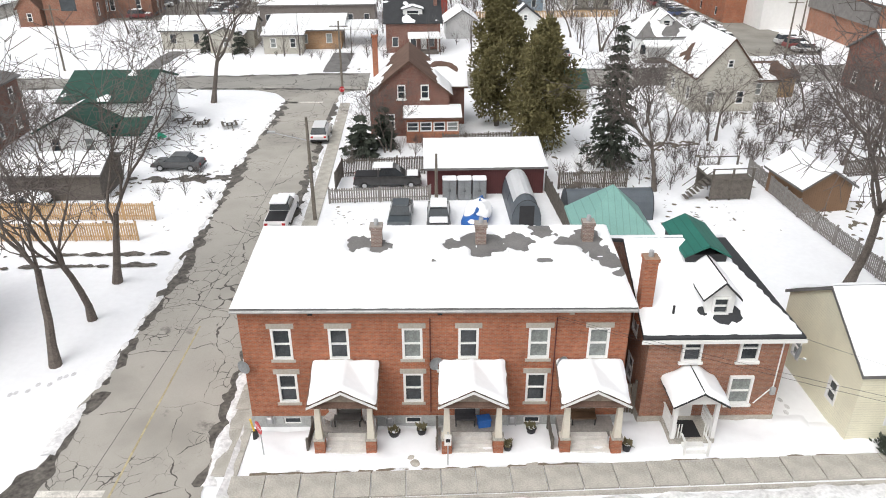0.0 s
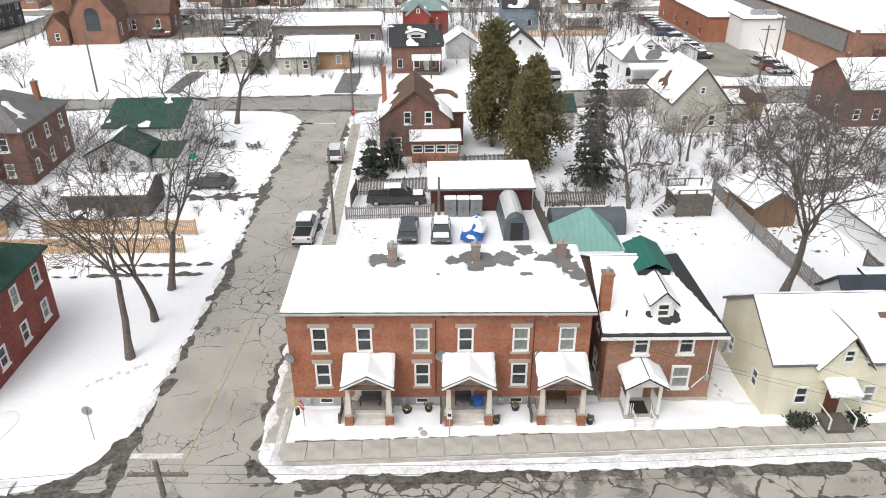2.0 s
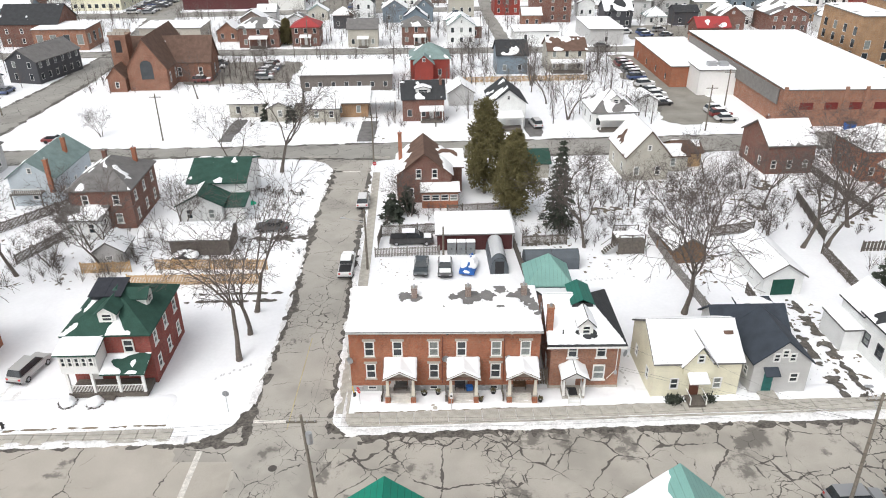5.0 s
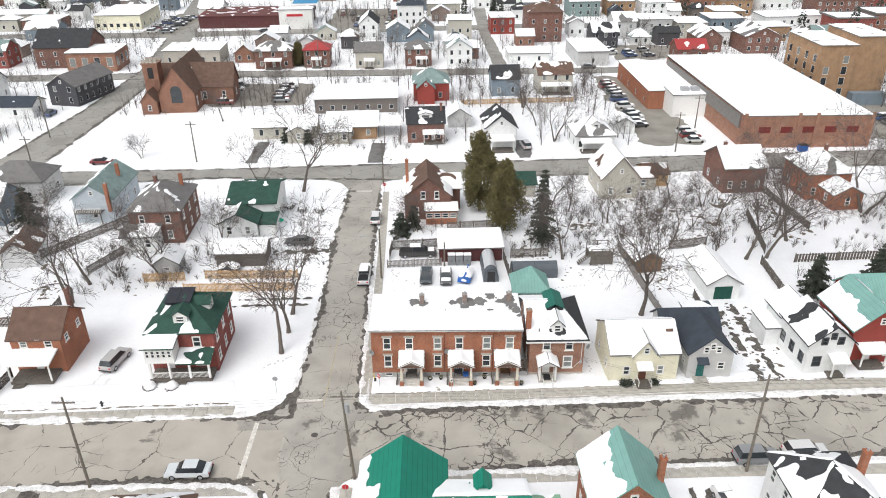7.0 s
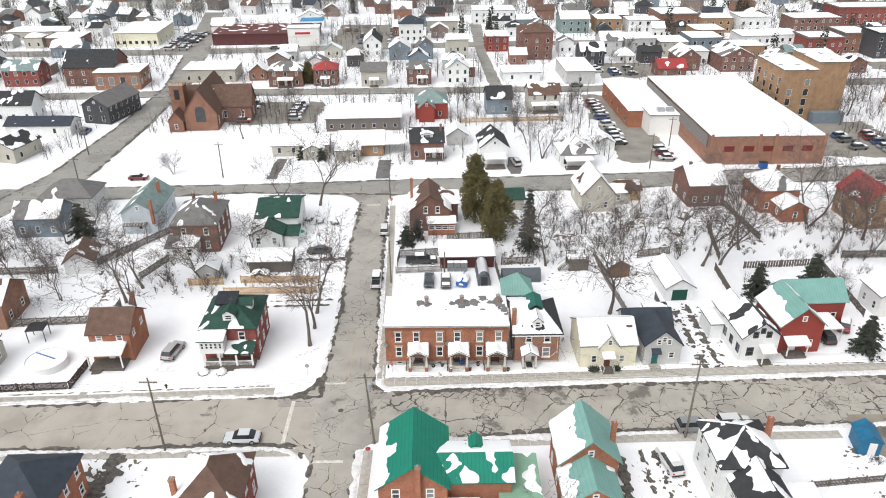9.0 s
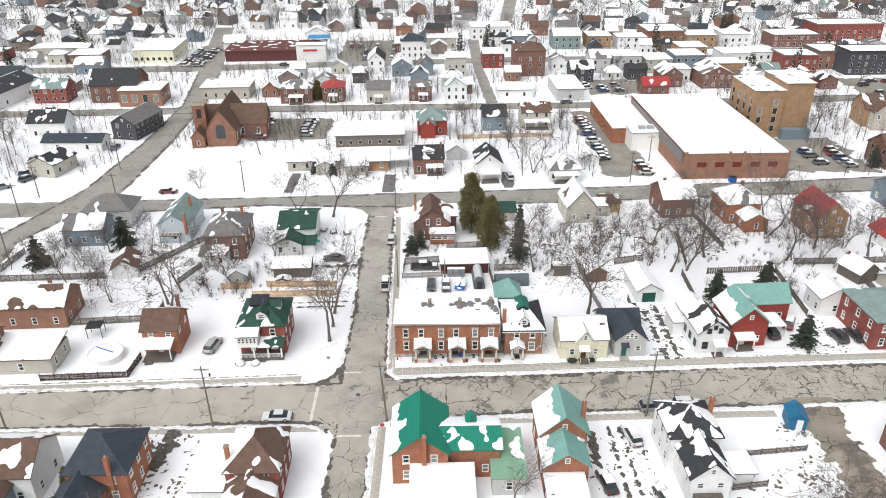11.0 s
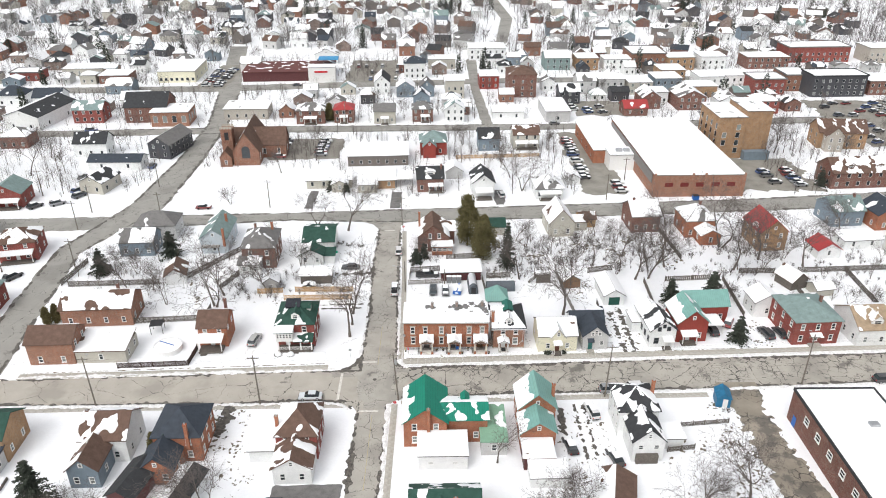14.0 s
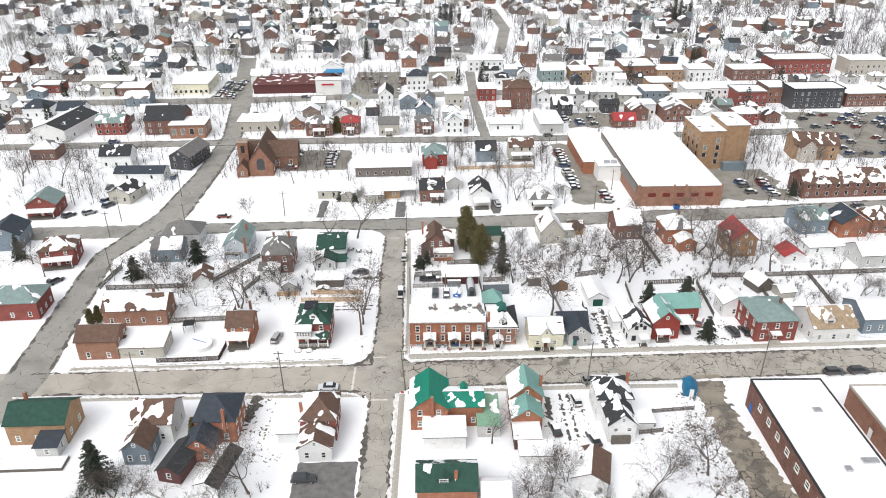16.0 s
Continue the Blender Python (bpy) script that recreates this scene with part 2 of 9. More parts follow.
RF_TAN = mat("tan_shingles", (0.33, 0.25, 0.17), 0.9, grain=0.3, size=1.0)


# ---- builders ----
def part(name, bm, material, parent, label=""):
    """Link a bmesh, or a mesh that is shared, as one mesh object under a thing."""
    if isinstance(bm, bpy.types.Mesh):
        me = bm
    else:
        me = bpy.data.meshes.new(name)
        bm.to_mesh(me)
        bm.free()
        me.materials.append(material)
    ob = new(name, me)
    ob.parent = parent
    if label:
        ob["label"] = label
    return ob


def thing(name, x, y, z=0, rot=0, label="", category="", group="", kind=""):
    e = new(name)
    e.empty_display_size = 0.2
    e.matrix_basis = pose(x, y, z, 0, 0, rot)
    return tagged(e, label, category, group, kind)


def box(bm, x0, x1, y0, y1, z0, z1, bevel=0.0):
    v = [bm.verts.new((x, y, z)) for z in (z0, z1) for x, y in ((x0, y0), (x1, y0), (x1, y1), (x0, y1))]
    fs = [bm.faces.new([v[i] for i in q]) for q in ((3, 2, 1, 0), (4, 5, 6, 7), (0, 1, 5, 4), (1, 2, 6, 5), (2, 3, 7, 6), (3, 0, 4, 7))]
    if bevel:
        bmesh.ops.bevel(bm, geom=list({e for f in fs for e in f.edges}), offset=bevel, segments=1, affect="EDGES")
    return bm


def boxes(*bs, bevel=0.0):
    bm = bmesh.new()
    for b in bs:
        box(bm, *b, bevel=bevel)
    return bm


def tube(bm, a, b, ra, rb=None, sides=6, cap=True):
    a, b = Vector(a), Vector(b)
    rb = ra if rb is None else rb
    d = (b - a).normalized()
    u = d.orthogonal().normalized()
    w = d.cross(u)
    r0 = [bm.verts.new(a + ra * (math.cos(k * math.tau / sides) * u + math.sin(k * math.tau / sides) * w)) for k in range(sides)]
    r1 = [bm.verts.new(b + rb * (math.cos(k * math.tau / sides) * u + math.sin(k * math.tau / sides) * w)) for k in range(sides)]
    for k in range(sides):
        bm.faces.new((r0[k], r0[(k + 1) % sides], r1[(k + 1) % sides], r1[k]))
    if cap:
        bm.faces.new(r0[::-1])
        bm.faces.new(r1)
    return bm


def hold(name, key, build, material, cache={}):
    """One mesh for all pieces of the same make."""
    k = (name, key, material.name)
    if k not in cache:
        bm = build()
        me = bpy.data.meshes.new(name)
        bm.to_mesh(me)
        bm.free()
        me.materials.append(material)
        cache[k] = me
    return cache[k]


def wall_face(bm, o, u, w, h, holes, depth=0.12):
    """A wall's face in the plane of u and z from o, with openings (x0, x1, z0, z1) that have reveals."""
    o, u = Vector(o), Vector(u)
    inw = Vector((-u.y, u.x, 0))
    xs = sorted({0, w, *[q for a in holes for q in a[:2]]})
    zs = sorted({0, h, *[q for a in holes for q in a[2:]]})
    pt = lambda x, z, d=0: bm.verts.new(o + u * x + Vector((0, 0, z)) + inw * d)
    for x0, x1 in zip(xs, xs[1:]):
        for z0, z1 in zip(zs, zs[1:]):
            xm, zm = (x0 + x1) / 2, (z0 + z1) / 2
            if not any(a[0] < xm < a[1] and a[2] < zm < a[3] for a in holes):
                bm.faces.new((pt(x0, z0), pt(x1, z0), pt(x1, z1), pt(x0, z1)))
    for x0, x1, z0, z1 in holes:
        for (xa, za), (xb, zb) in (((x0, z0), (x0, z1)), ((x0, z1), (x1, z1)), ((x1, z1), (x1, z0)), ((x1, z0), (x0, z0))):
            bm.faces.new((pt(xa, za), pt(xb, zb), pt(xb, zb, depth), pt(xa, za, depth)))
        bm.faces.new((pt(x0, z0, depth), pt(x1, z0, depth), pt(x1, z1, depth), pt(x0, z1, depth)))


def sash_frame(w, h, t=0.115):
    bm = bmesh.new()
    for b in ((0, t, 0, h), (w - t, w, 0, h), (t, w - t, 0, t), (t, w - t, h - t, h), (t, w - t, h / 2 - 0.03, h / 2 + 0.03)):
        box(bm, b[0], b[1], -0.07, 0.07, b[2], b[3])
    return bm


def window(parent, o, ang, w, h, trim=PAINT, glass=GLASS, sill=STONE, lintel=None, far=False):
    """A sash window under a wall or house: frame, with pane and sill of its own."""
    if far:
        def both_():
            bm = box(bmesh.new(), 0, w, -0.03, 0.05, 0, h)
            bm.normal_update()
            f = min(bm.faces, key=lambda q: q.normal.y)
            bmesh.ops.inset_region(bm, faces=[f], thickness=0.1, depth=-0.02)
            f.material_index = 1
            return bm
        me = hold("far_window" + glass.name, (round(w, 2), round(h, 2)), both_, trim)
        if len(me.materials) < 2:
            me.materials.append(glass)
        fr = part("window", me, None, parent)
        fr.matrix_basis = pose(*o, 0, 0, ang)
        return fr
    fr = part("window", hold("window", (round(w, 2), round(h, 2)), lambda: sash_frame(w, h), trim), None, parent)
    fr.matrix_basis = pose(*o, 0, 0, ang)
    part("pane", hold("pane", (round(w, 2), round(h, 2)), lambda: boxes((0.05, w - 0.05, 0.03, 0.05, 0.05, h - 0.05)), glass), None, fr)
    if sill:
        part("sill", hold("sill", round(w, 2), lambda: boxes((-0.1, w + 0.1, -0.1, 0.02, -0.15, -0.003)), sill), None, fr)
    if lintel:
        part("lintel", hold("lintel", (round(w, 2), round(h, 2)), lambda: boxes((-0.15, w + 0.15, -0.09, 0.02, h + 0.003, h + 0.27)), lintel), None, fr)
    return fr


def clip_field(cells, height, name, material, parent, label=""):
    """A sheet from quads whose corners carry a field: what lies above 0 stays, cut along the contour."""
    verts, faces, index = [], [], {}

    def vid(p):
        k = (round(p[0], 3), round(p[1], 3), round(p[2], 3))
        if k not in index:
            index[k] = len(verts)
            verts.append(k)
        return index[k]
    for quad in cells:
        if len(quad) == 5:
            height, quad = quad[4], quad[:4]
        out = []
        for (p, f), (q, g) in zip(quad, quad[1:] + quad[:1]):
            if f > 0:
                out.append((p, f))
            if (f > 0) != (g > 0):
                s = f / (f - g)
                out.append((tuple(p[i] + (q[i] - p[i]) * s for i in range(3)), 0))
        if len(out) > 2:
            ids = []
            for p, f in out:
                i = vid(height(p, f))
                if i not in ids:
                    ids.append(i)
            if len(ids) > 2:
                faces.append(ids)
    me = bpy.data.meshes.new(name)
    me.from_pydata(verts, [], faces)
    me.polygons.foreach_set("use_smooth", [True] * len(me.polygons))
    me.materials.append(material)
    ob = new(name, me)
    ob.parent = parent
    if label:
        ob["label"] = label
    return ob


def plane_snow(parent, poly, cover, seed, res=0.45, thick=0.16, spots=(), ragged=0.1, scale=0.35, soft=(0, 1, 3), into=None, gap=0.0):
    """Snow on a roof's plane, given by its corners (eave first). cover 1: all; less: melted patches; below 0: only that many metres up from the eave. spots: bare places (x, y, radius)."""
    P = [Vector(p) for p in poly]
    u = (P[1] - P[0]).normalized()
    nrm = u.cross(P[-1] - P[0]).normalized()
    v = nrm.cross(u)
    q = [((p - P[0]).dot(u), (p - P[0]).dot(v)) for p in P]
    x0, x1 = min(a for a, b in q), max(a for a, b in q)
    y0, y1 = 0, max(b for a, b in q)
    nx, ny = max(2, int((x1 - x0) / res)), max(2, int((y1 - y0) / res))
    edges = list(zip(q, q[1:] + q[:1]))

    def field(a, b):
        f = 9.0
        hard = 9.0
        for k, ((ax, ay), (bx, by)) in enumerate(edges):
            ln = math.hypot(bx - ax, by - ay)
            if ln > 1e-3:
                e = ((bx - ax) * (b - ay) - (by - ay) * (a - ax)) / ln
                if k in soft:
                    f = min(f, e - (gap if k == 0 else 0))
                else:
                    hard = min(hard, e * 12 + 0.05)
        p3 = P[0] + u * a + v * b
        nz = noise.noise(Vector((a * 1.7 + seed * 9, b * 1.7, seed)))
        f = min(f + 0.02 - ragged * max(0, nz), hard)
        if 0 < cover < 1:
            big = noise.fractal(Vector((a * scale + seed * 5.3, b * scale * 0.8, seed * 1.7)), 0.8, 2.0, 3)
            f = min(f, (big * 0.9 + (cover - 0.5) * 1.5) * 1.2)
        if cover < 0:
            f = min(f, (-cover - b + 1.5 * noise.fractal(Vector((a * 0.45 + seed * 4, b * 0.45, seed)), 0.8, 2.0, 3)) * 0.8)
        for sx, sy, r in spots:
            f = min(f, (math.hypot(p3.x - sx, (p3.y - sy)) - r * (1 + 0.4 * nz + 0.55 * noise.noise(Vector((a * 4.3, b * 4.3, seed)))) * 0.95) * 0.8)
        return f
    grid = [[None] * (ny + 1) for _ in range(nx + 1)]
    for i in range(nx + 1):
        for j in range(ny + 1):
            a, b = x0 + (x1 - x0) * i / nx, y0 + (y1 - y0) * j / ny
            p = P[0] + u * a + v * b
            grid[i][j] = ((p.x, p.y, p.z), field(a, b))
    cells = [(grid[i][j], grid[i + 1][j], grid[i + 1][j + 1], grid[i][j + 1]) for i in range(nx) for j in range(ny)]

    def height(p, f):
        h = 0.015 + min(thick, f * 0.9) + (0.03 * noise.noise(Vector(p) * 0.8) if f > 0.2 else 0)
        w = Vector(p) + nrm * h
        return (w.x, w.y, w.z)
    if into is not None:
        into.append((cells, height))
        return None
    return clip_field([tuple(c) for c in cells], height, "snow", SNOW_ROOF, parent)


def slab(bm, poly, thick):
    """A roof's plane as a slab; poly is its upper face."""
    P = [Vector(p) for p in poly]
    up = [bm.verts.new(p) for p in P]
    lo = [bm.verts.new(p - Vector((0, 0, thick))) for p in P]
    bm.faces.new(up)
    bm.faces.new(lo[::-1])
    for k in range(len(P)):
        j = (k + 1) % len(P)
        bm.faces.new((lo[k], lo[j], up[j], up[k]))


def roof_planes(w, d, eave, rise, kind, over):
    """The upper faces of a roof over the plan x -w/2..w/2, y 0..d."""
    a, b, c, e = -w / 2 - over, w / 2 + over, -over, d + over
    if kind == "flat":
        return [[(a, c, eave), (b, c, eave), (b, e, eave + rise), (a, e, eave + rise)]]
    if kind == "gx":
        m, dz = d / 2, rise * over / (d / 2)
        return [[(a, c, eave - dz), (b, c, eave - dz), (b, m, eave + rise), (a, m, eave + rise)],
                [(b, e, eave - dz), (a, e, eave - dz), (a, m, eave + rise), (b, m, eave + rise)]]
    if kind == "gy":
        dz = rise * over / (w / 2)
        return [[(a, e, eave - dz), (a, c, eave - dz), (0, c, eave + rise), (0, e, eave + rise)],
                [(b, c, eave - dz), (b, e, eave - dz), (0, e, eave + rise), (0, c, eave + rise)]]
    if kind == "hipr":
        dz = rise * over / (d / 2)
        z0, z1, m, rx = eave - dz, eave + rise, d / 2, w * 0.08
        return [[(a, c, z0), (b, c, z0), (rx, m, z1), (a, m, z1)], [(b, c, z0), (b, e, z0), (rx, m, z1)], [(b, e, z0), (a, e, z0), (a, m, z1), (rx, m, z1)]]
    dz = rise * over / (min(w, d) / 2)
    z0, z1 = eave - dz, eave + rise
    if w >= d:
        m, s = d / 2, (d + 2 * over) / 2
        r0, r1 = (a + s, m, z1), (b - s, m, z1)
        if r0[0] >= r1[0]:
            r0 = r1 = ((a + b) / 2, m, z1)
    else:
        s = (w + 2 * over) / 2
        r0, r1 = (0, c + s, z1), (0, e - s, z1)
        if r0[1] >= r1[1]:
            r0 = r1 = (0, (c + e) / 2, z1)
        return [[(a, c, z0), (b, c, z0), r0], [(b, c, z0), (b, e, z0), r1, r0], [(b, e, z0), (a, e, z0), r1], [(a, e, z0), (a, c, z0), r0, r1]]
    return [[(a, c, z0), (b, c, z0), r1, r0], [(b, c, z0), (b, e, z0), r1], [(b, e, z0), (a, e, z0), r0, r1], [(a, e, z0), (a, c, z0), r0]]


def openings(w, h, cols, floors, ww=0.95, wh=1.5, base=0.9, storey=2.8, skip=()):
    out = []
    for f in range(floors):
        for c in range(cols):
            if (c, f) in skip:
                continue
            x = w * (c + 0.5) / cols - ww / 2
            z = base + f * storey
            if z + wh < h - 0.12:
                out.append((x, x + ww, z, z + wh))
    return out


def chimney(parent, x, y, z0, z1, material=BR_DARK, s=0.55):
    bm = boxes((-s / 2, s / 2, -s / 2, s / 2, z0, z1 - 0.18), (-s / 2 - 0.05, s / 2 + 0.05, -s / 2 - 0.05, s / 2 + 0.05, z1 - 0.18, z1))
    ob = part("chimney", bm, material, parent)
    ob.location = (x, y, 0)
    pot = bmesh.new()
    tube(pot, (0, 0, z1), (0, 0, z1 + 0.3), s * 0.22, s * 0.2, 8)
    part("chimney_pot", pot, STEEL, ob)
    return ob


def block(parent, w, d, eave, rise, roof, wall, cover, snow, front=(2, 2), side=(2, 2), over=0.35, seed=1, spots=(),
          trim=PAINT, sill=None, lintel=None, ww=0.95, wh=1.5, base=0.9, off=(0, 0, 0, 0), skip=(), res=0.5, back=None, both=True, attic=True, far=False, rim=False, gap=0.0):
    """Walls with openings, windows, roof and snow. off: the block's place in its house. front, side: columns and floors of windows."""
    ox, oy, oz, _ = off
    holder = parent
    bm = bmesh.new()
    hs = openings(w, eave, *front, ww, wh, base, skip=skip)
    ss = openings(d, eave, *side, ww, wh, base)
    bs = openings(w, eave, *(back or front), ww, wh, base)
    faces = [((-w / 2, 0, 0), (1, 0, 0), w, hs, 0), ((w / 2, 0, 0), (0, 1, 0), d, ss, 90), ((w / 2, d, 0), (-1, 0, 0), w, bs, 180), ((-w / 2, d, 0), (0, -1, 0), d, ss, 270)]
    for o, u, ln, ho, ang in faces:
        wall_face(bm, o, u, ln, eave, ho)
    if roof == "gy":
        for y, s in ((0, 1), (d, -1)):
            t = [bm.verts.new(p) for p in ((-w / 2 * s, y, eave), (w / 2 * s, y, eave), (0, y, eave + rise))]
            bm.faces.new(t)
    if roof in ("gx", "hipr"):
        for x, s in ((w / 2, 1), (-w / 2, -1)) if roof == "gx" else ((-w / 2, -1),):
            t = [bm.verts.new(p) for p in ((x, 0 if s > 0 else d, eave), (x, d if s > 0 else 0, eave), (x, d / 2, eave + rise))]
            bm.faces.new(t)
    wl_ = part("wall", bm, wall, holder)
    wl_.location = (ox, oy, oz)
    rnd = random.Random(seed)
    for k, (o, u, ln, ho, ang) in enumerate(faces):
        if k == 2 and not both:
            continue
        for x0, x1, z0, z1 in ho:
            p = Vector(o) + Vector(u) * x0 + Vector((0, 0, z0)) + Vector((-u[1], u[0], 0)) * 0.04 + Vector((ox, oy, oz))
            window(holder, p, ang, x1 - x0, z1 - z0, trim, CURTAIN if rnd.random() < 0.3 else GLASS, sill, lintel, far)
    if attic and roof == "gy" and rise > 1.8:
        window(holder, (ox - 0.35, oy - 0.06, oz + eave + rise * 0.22), 0, 0.7, 0.9, trim, GLASS, None)
    planes = roof_planes(w, d, eave, rise, roof, over)
    bm = bmesh.new()
    for p in planes:
        slab(bm, [(x, y, z + 0.18) for x, y, z in p], 0.18)
    rf = part("roof", bm, cover, holder)
    rf.location = (ox, oy, oz)
    if roof == "flat" and rim:
        a, b, c, e = -w / 2 - over, w / 2 + over, -over, d + over
        bm = boxes((a, b, c - 0.004, c + 0.2, eave + 0.19, eave + 0.55), (a, b, e - 0.2, e + 0.004, eave + rise + 0.19, eave + rise + 0.55),
                   (a - 0.004, a + 0.2, c + 0.2, e - 0.2, eave + 0.19, eave + 0.55 + rise), (b - 0.2, b + 0.004, c + 0.2, e - 0.2, eave + 0.19, eave + 0.55 + rise))
        pp = part("parapet", bm, cover, holder)
        pp.location = (ox, oy, oz)
    pile = [] if far else None
    for k, p in enumerate(planes):
        cv = snow[k % len(snow)] if isinstance(snow, (tuple, list)) else snow
        if cv > 0.05 or cv < 0:
            plane_snow(rf, [(x, y, z + 0.18) for x, y, z in p], cv, seed + k * 3.1, res, spots=spots, gap=gap, soft={"hip": (0,), "hipr": (0, 3) if k == 0 else (0, 1) if k == 2 else (0,), "flat": (0, 1, 2, 3)}.get(roof, (0, 1, 3)), into=pile)
    if pile:
        clip_field([(*c, h) for cells, h in pile for c in cells], None, "snow", SNOW_ROOF, rf)
    return wl_


HN = 0
PLOTS = []


def house(x, y, w, d, rot, eave, rise, roof, wall, cover, snow, label, front=(2, 2), side=(2, 2), porch=None, stack=None, category="house", name="house", **k):
    """A house: its front wall's middle stands at x, y. porch: (x, w, d, h); stack: chimney (x, y, height)."""
    global HN
    HN += 1
    PLOTS.append((x, y + d / 2, max(w, d) / 2 + 1.5))
    e = thing(name, x, y, 0, rot, label, category)
    block(e, w, d, eave, rise, roof, wall, cover, snow, front, side, seed=HN * 1.37, **k)
    if porch:
        px, pw, pd, ph = porch
        bm = boxes((px - pw / 2, px + pw / 2, -pd, -0.005, 0.05, 0.5))
        part("porch_floor", bm, WOOD, e)
        for sx in (px - pw / 2 + 0.1, px + pw / 2 - 0.1):
            part("post", hold("post", ph, lambda: boxes((-0.08, 0.08, -0.08, 0.08, 0.5, ph)), PAINT), None, e).location = (sx, -pd + 0.12, 0)
        pr = [(px - pw / 2 - 0.2, -pd - 0.2, ph + 0.1), (px + pw / 2 + 0.2, -pd - 0.2, ph + 0.1), (px + pw / 2 + 0.2, -0.01, ph + 0.6), (px - pw / 2 - 0.2, -0.01, ph + 0.6)]
        bm = bmesh.new()
        slab(bm, pr, 0.18)
        pr_ = part("porch_roof", bm, PAINT, e)
        plane_snow(pr_, pr, 1, HN * 2.3, 0.4)
        door(e, px, 0.5)
    if stack:
        for st in ([stack] if not isinstance(stack[0], (tuple, list)) else stack):
            chimney(e, st[0], st[1], eave * 0.5, st[2] - 0.5, st[3] if len(st) > 3 else BR_DARK)
    return e


def door(parent, x, z, material=None, h=2.05):
    dr = part("door", hold("door", h, lambda: boxes((-0.45, 0.45, -0.03, 0.03, 0, h), (-0.3, 0.3, -0.045, -0.03, 1.1, 1.8)), material or PAINT), None, parent)
    dr.location = (x, -0.035, z)
    kb = bmesh.new()
    tube(kb, (0.36, -0.09, 1.0), (0.36, -0.03, 1.0), 0.035, 0.035, 6)
    part("door_knob", kb, STEEL, dr)
    return dr


# ---- ground, roads, pavements ----
def sheet(name, x0, x1, y0, y1, field, z, material, res, label, category="", kind="structure", bump=0.0):
    nx, ny = int((x1 - x0) / res), int((y1 - y0) / res)
    g = [[((x0 + (x1 - x0) * i / nx, y0 + (y1 - y0) * j / ny, z), 0) for j in range(ny + 1)] for i in range(nx + 1)]
    g = [[(p, field(p[0], p[1])) for p, _ in col] for col in g]
    cells = [(g[i][j], g[i + 1][j], g[i + 1][j + 1], g[i][j + 1]) for i in range(nx) for j in range(ny)
             if max(g[i][j][1], g[i + 1][j][1], g[i + 1][j + 1][1], g[i][j + 1][1]) > 0]

    def height(p, f):
        return (p[0], p[1], z + (min(bump, f * 0.5) * (0.7 + 0.6 * noise.noise(Vector((p[0], p[1], 3.3)) * 0.9)) if bump else 0))
    return tagged(clip_field(cells, height, name, material, None), label, category, "", kind)


def nz(x, y, s=1.0, o=0.0):
    return noise.fractal(Vector((x * s, y * s, o)), 0.9, 2.1, 4)


def strip(pts):
    """A field: positive within a road along pts (x, y, half width)."""
    def f(x, y):
        best = -99
        for (ax, ay, aw), (bx, by, bw) in zip(pts, pts[1:]):
            dx, dy = bx - ax, by - ay
            t = max(0, min(1, ((x - ax) * dx + (y - ay) * dy) / (dx * dx + dy * dy)))
            best = max(best, aw + (bw - aw) * t - math.hypot(x - ax - dx * t, y - ay - dy * t))
        return best
    return f


def grow(f, rough=0.8, s=0.35, o=0.0):
    return lambda x, y: f(x, y) + rough * nz(x, y, s, o)


bm = bmesh.new()
R = 4200
gv = {}
xs = [-R, -900, -400, -200, -100, -50, 0, 50, 100, 200, 400, 900, R]
for i in range(len(xs) - 1):
    for j in range(len(xs) - 1):
        q = [(xs[i], xs[j]), (xs[i + 1], xs[j]), (xs[i + 1], xs[j + 1]), (xs[i], xs[j + 1])]
        bm.faces.new([gv.setdefault(p, None) or gv.update({p: bm.verts.new((*p, 0))}) or gv[p] for p in q])
ground = part("ground", bm, SNOW, None)
tagged(ground, "flat snow-covered town ground reaching the horizon", "ground", "", "structure")

F_MAIN = strip([(-260, -19.5, 4.1), (-88, -14.0, 4.1), (-10, -12.2, 5.1), (5, -11.0, 5.0), (37, -9.8, 5.1), (113, -6.6, 4.9), (300, 1.5, 4.9)])
F_SIDE = strip([(-6.6, 69, 3.0), (-6.2, 37, 3.6), (-5.3, 13, 3.5), (-5.2, -6, 4.0), (-5.4, -18, 2.9), (-5.4, -60, 2.9), (-5.4, -140, 2.9)])
F_BACK = strip([(-260, 57, 4.4), (-84, 64.6, 4.6), (-36, 68.3, 2.8), (-6, 68.4, 4.6), (40, 71, 4.8), (108, 75.6, 4.6), (157, 80.4, 5.2), (320, 92, 5.4)])
F_DIAG = strip([(-96, -60, 6), (-86.5, -12, 5.0), (-92.6, 47, 3.6), (-82, 76, 5.6), (-80.8, 113, 4.8), (-82, 158, 4.2), (-90, 208, 5), (-110, 310, 5)])
F_THIRD = strip([(-240, 142, 4.0), (-54, 151.5, 4.1), (61, 154, 3.8), (200, 164, 4.2), (320, 172, 4.2)])
F_FAR = strip([(-300, 208, 5), (-97, 214, 5.5), (-32, 221, 5.2), (50, 228, 5), (320, 234, 5)])
F_NORTH = strip([(28, 152, 2.3), (25.6, 210, 2.1), (26, 272, 2.8), (47, 322, 3.6), (57, 402, 4.2), (52, 500, 4.5)])
tag = "cracked worn asphalt street with dark damp patches and slush"
sheet("road_main", -9, 240, -30, 12, grow(F_MAIN, 0.55, 0.45, 1), 0.024, ASPHALT_MAIN, 0.6, tag, "road")
sheet("road_main_west", -240, -9, -30, 2, grow(F_MAIN, 0.55, 0.45, 1), 0.020, ASPHALT_WEST, 0.6, "pale worn asphalt street with few cracks", "road")
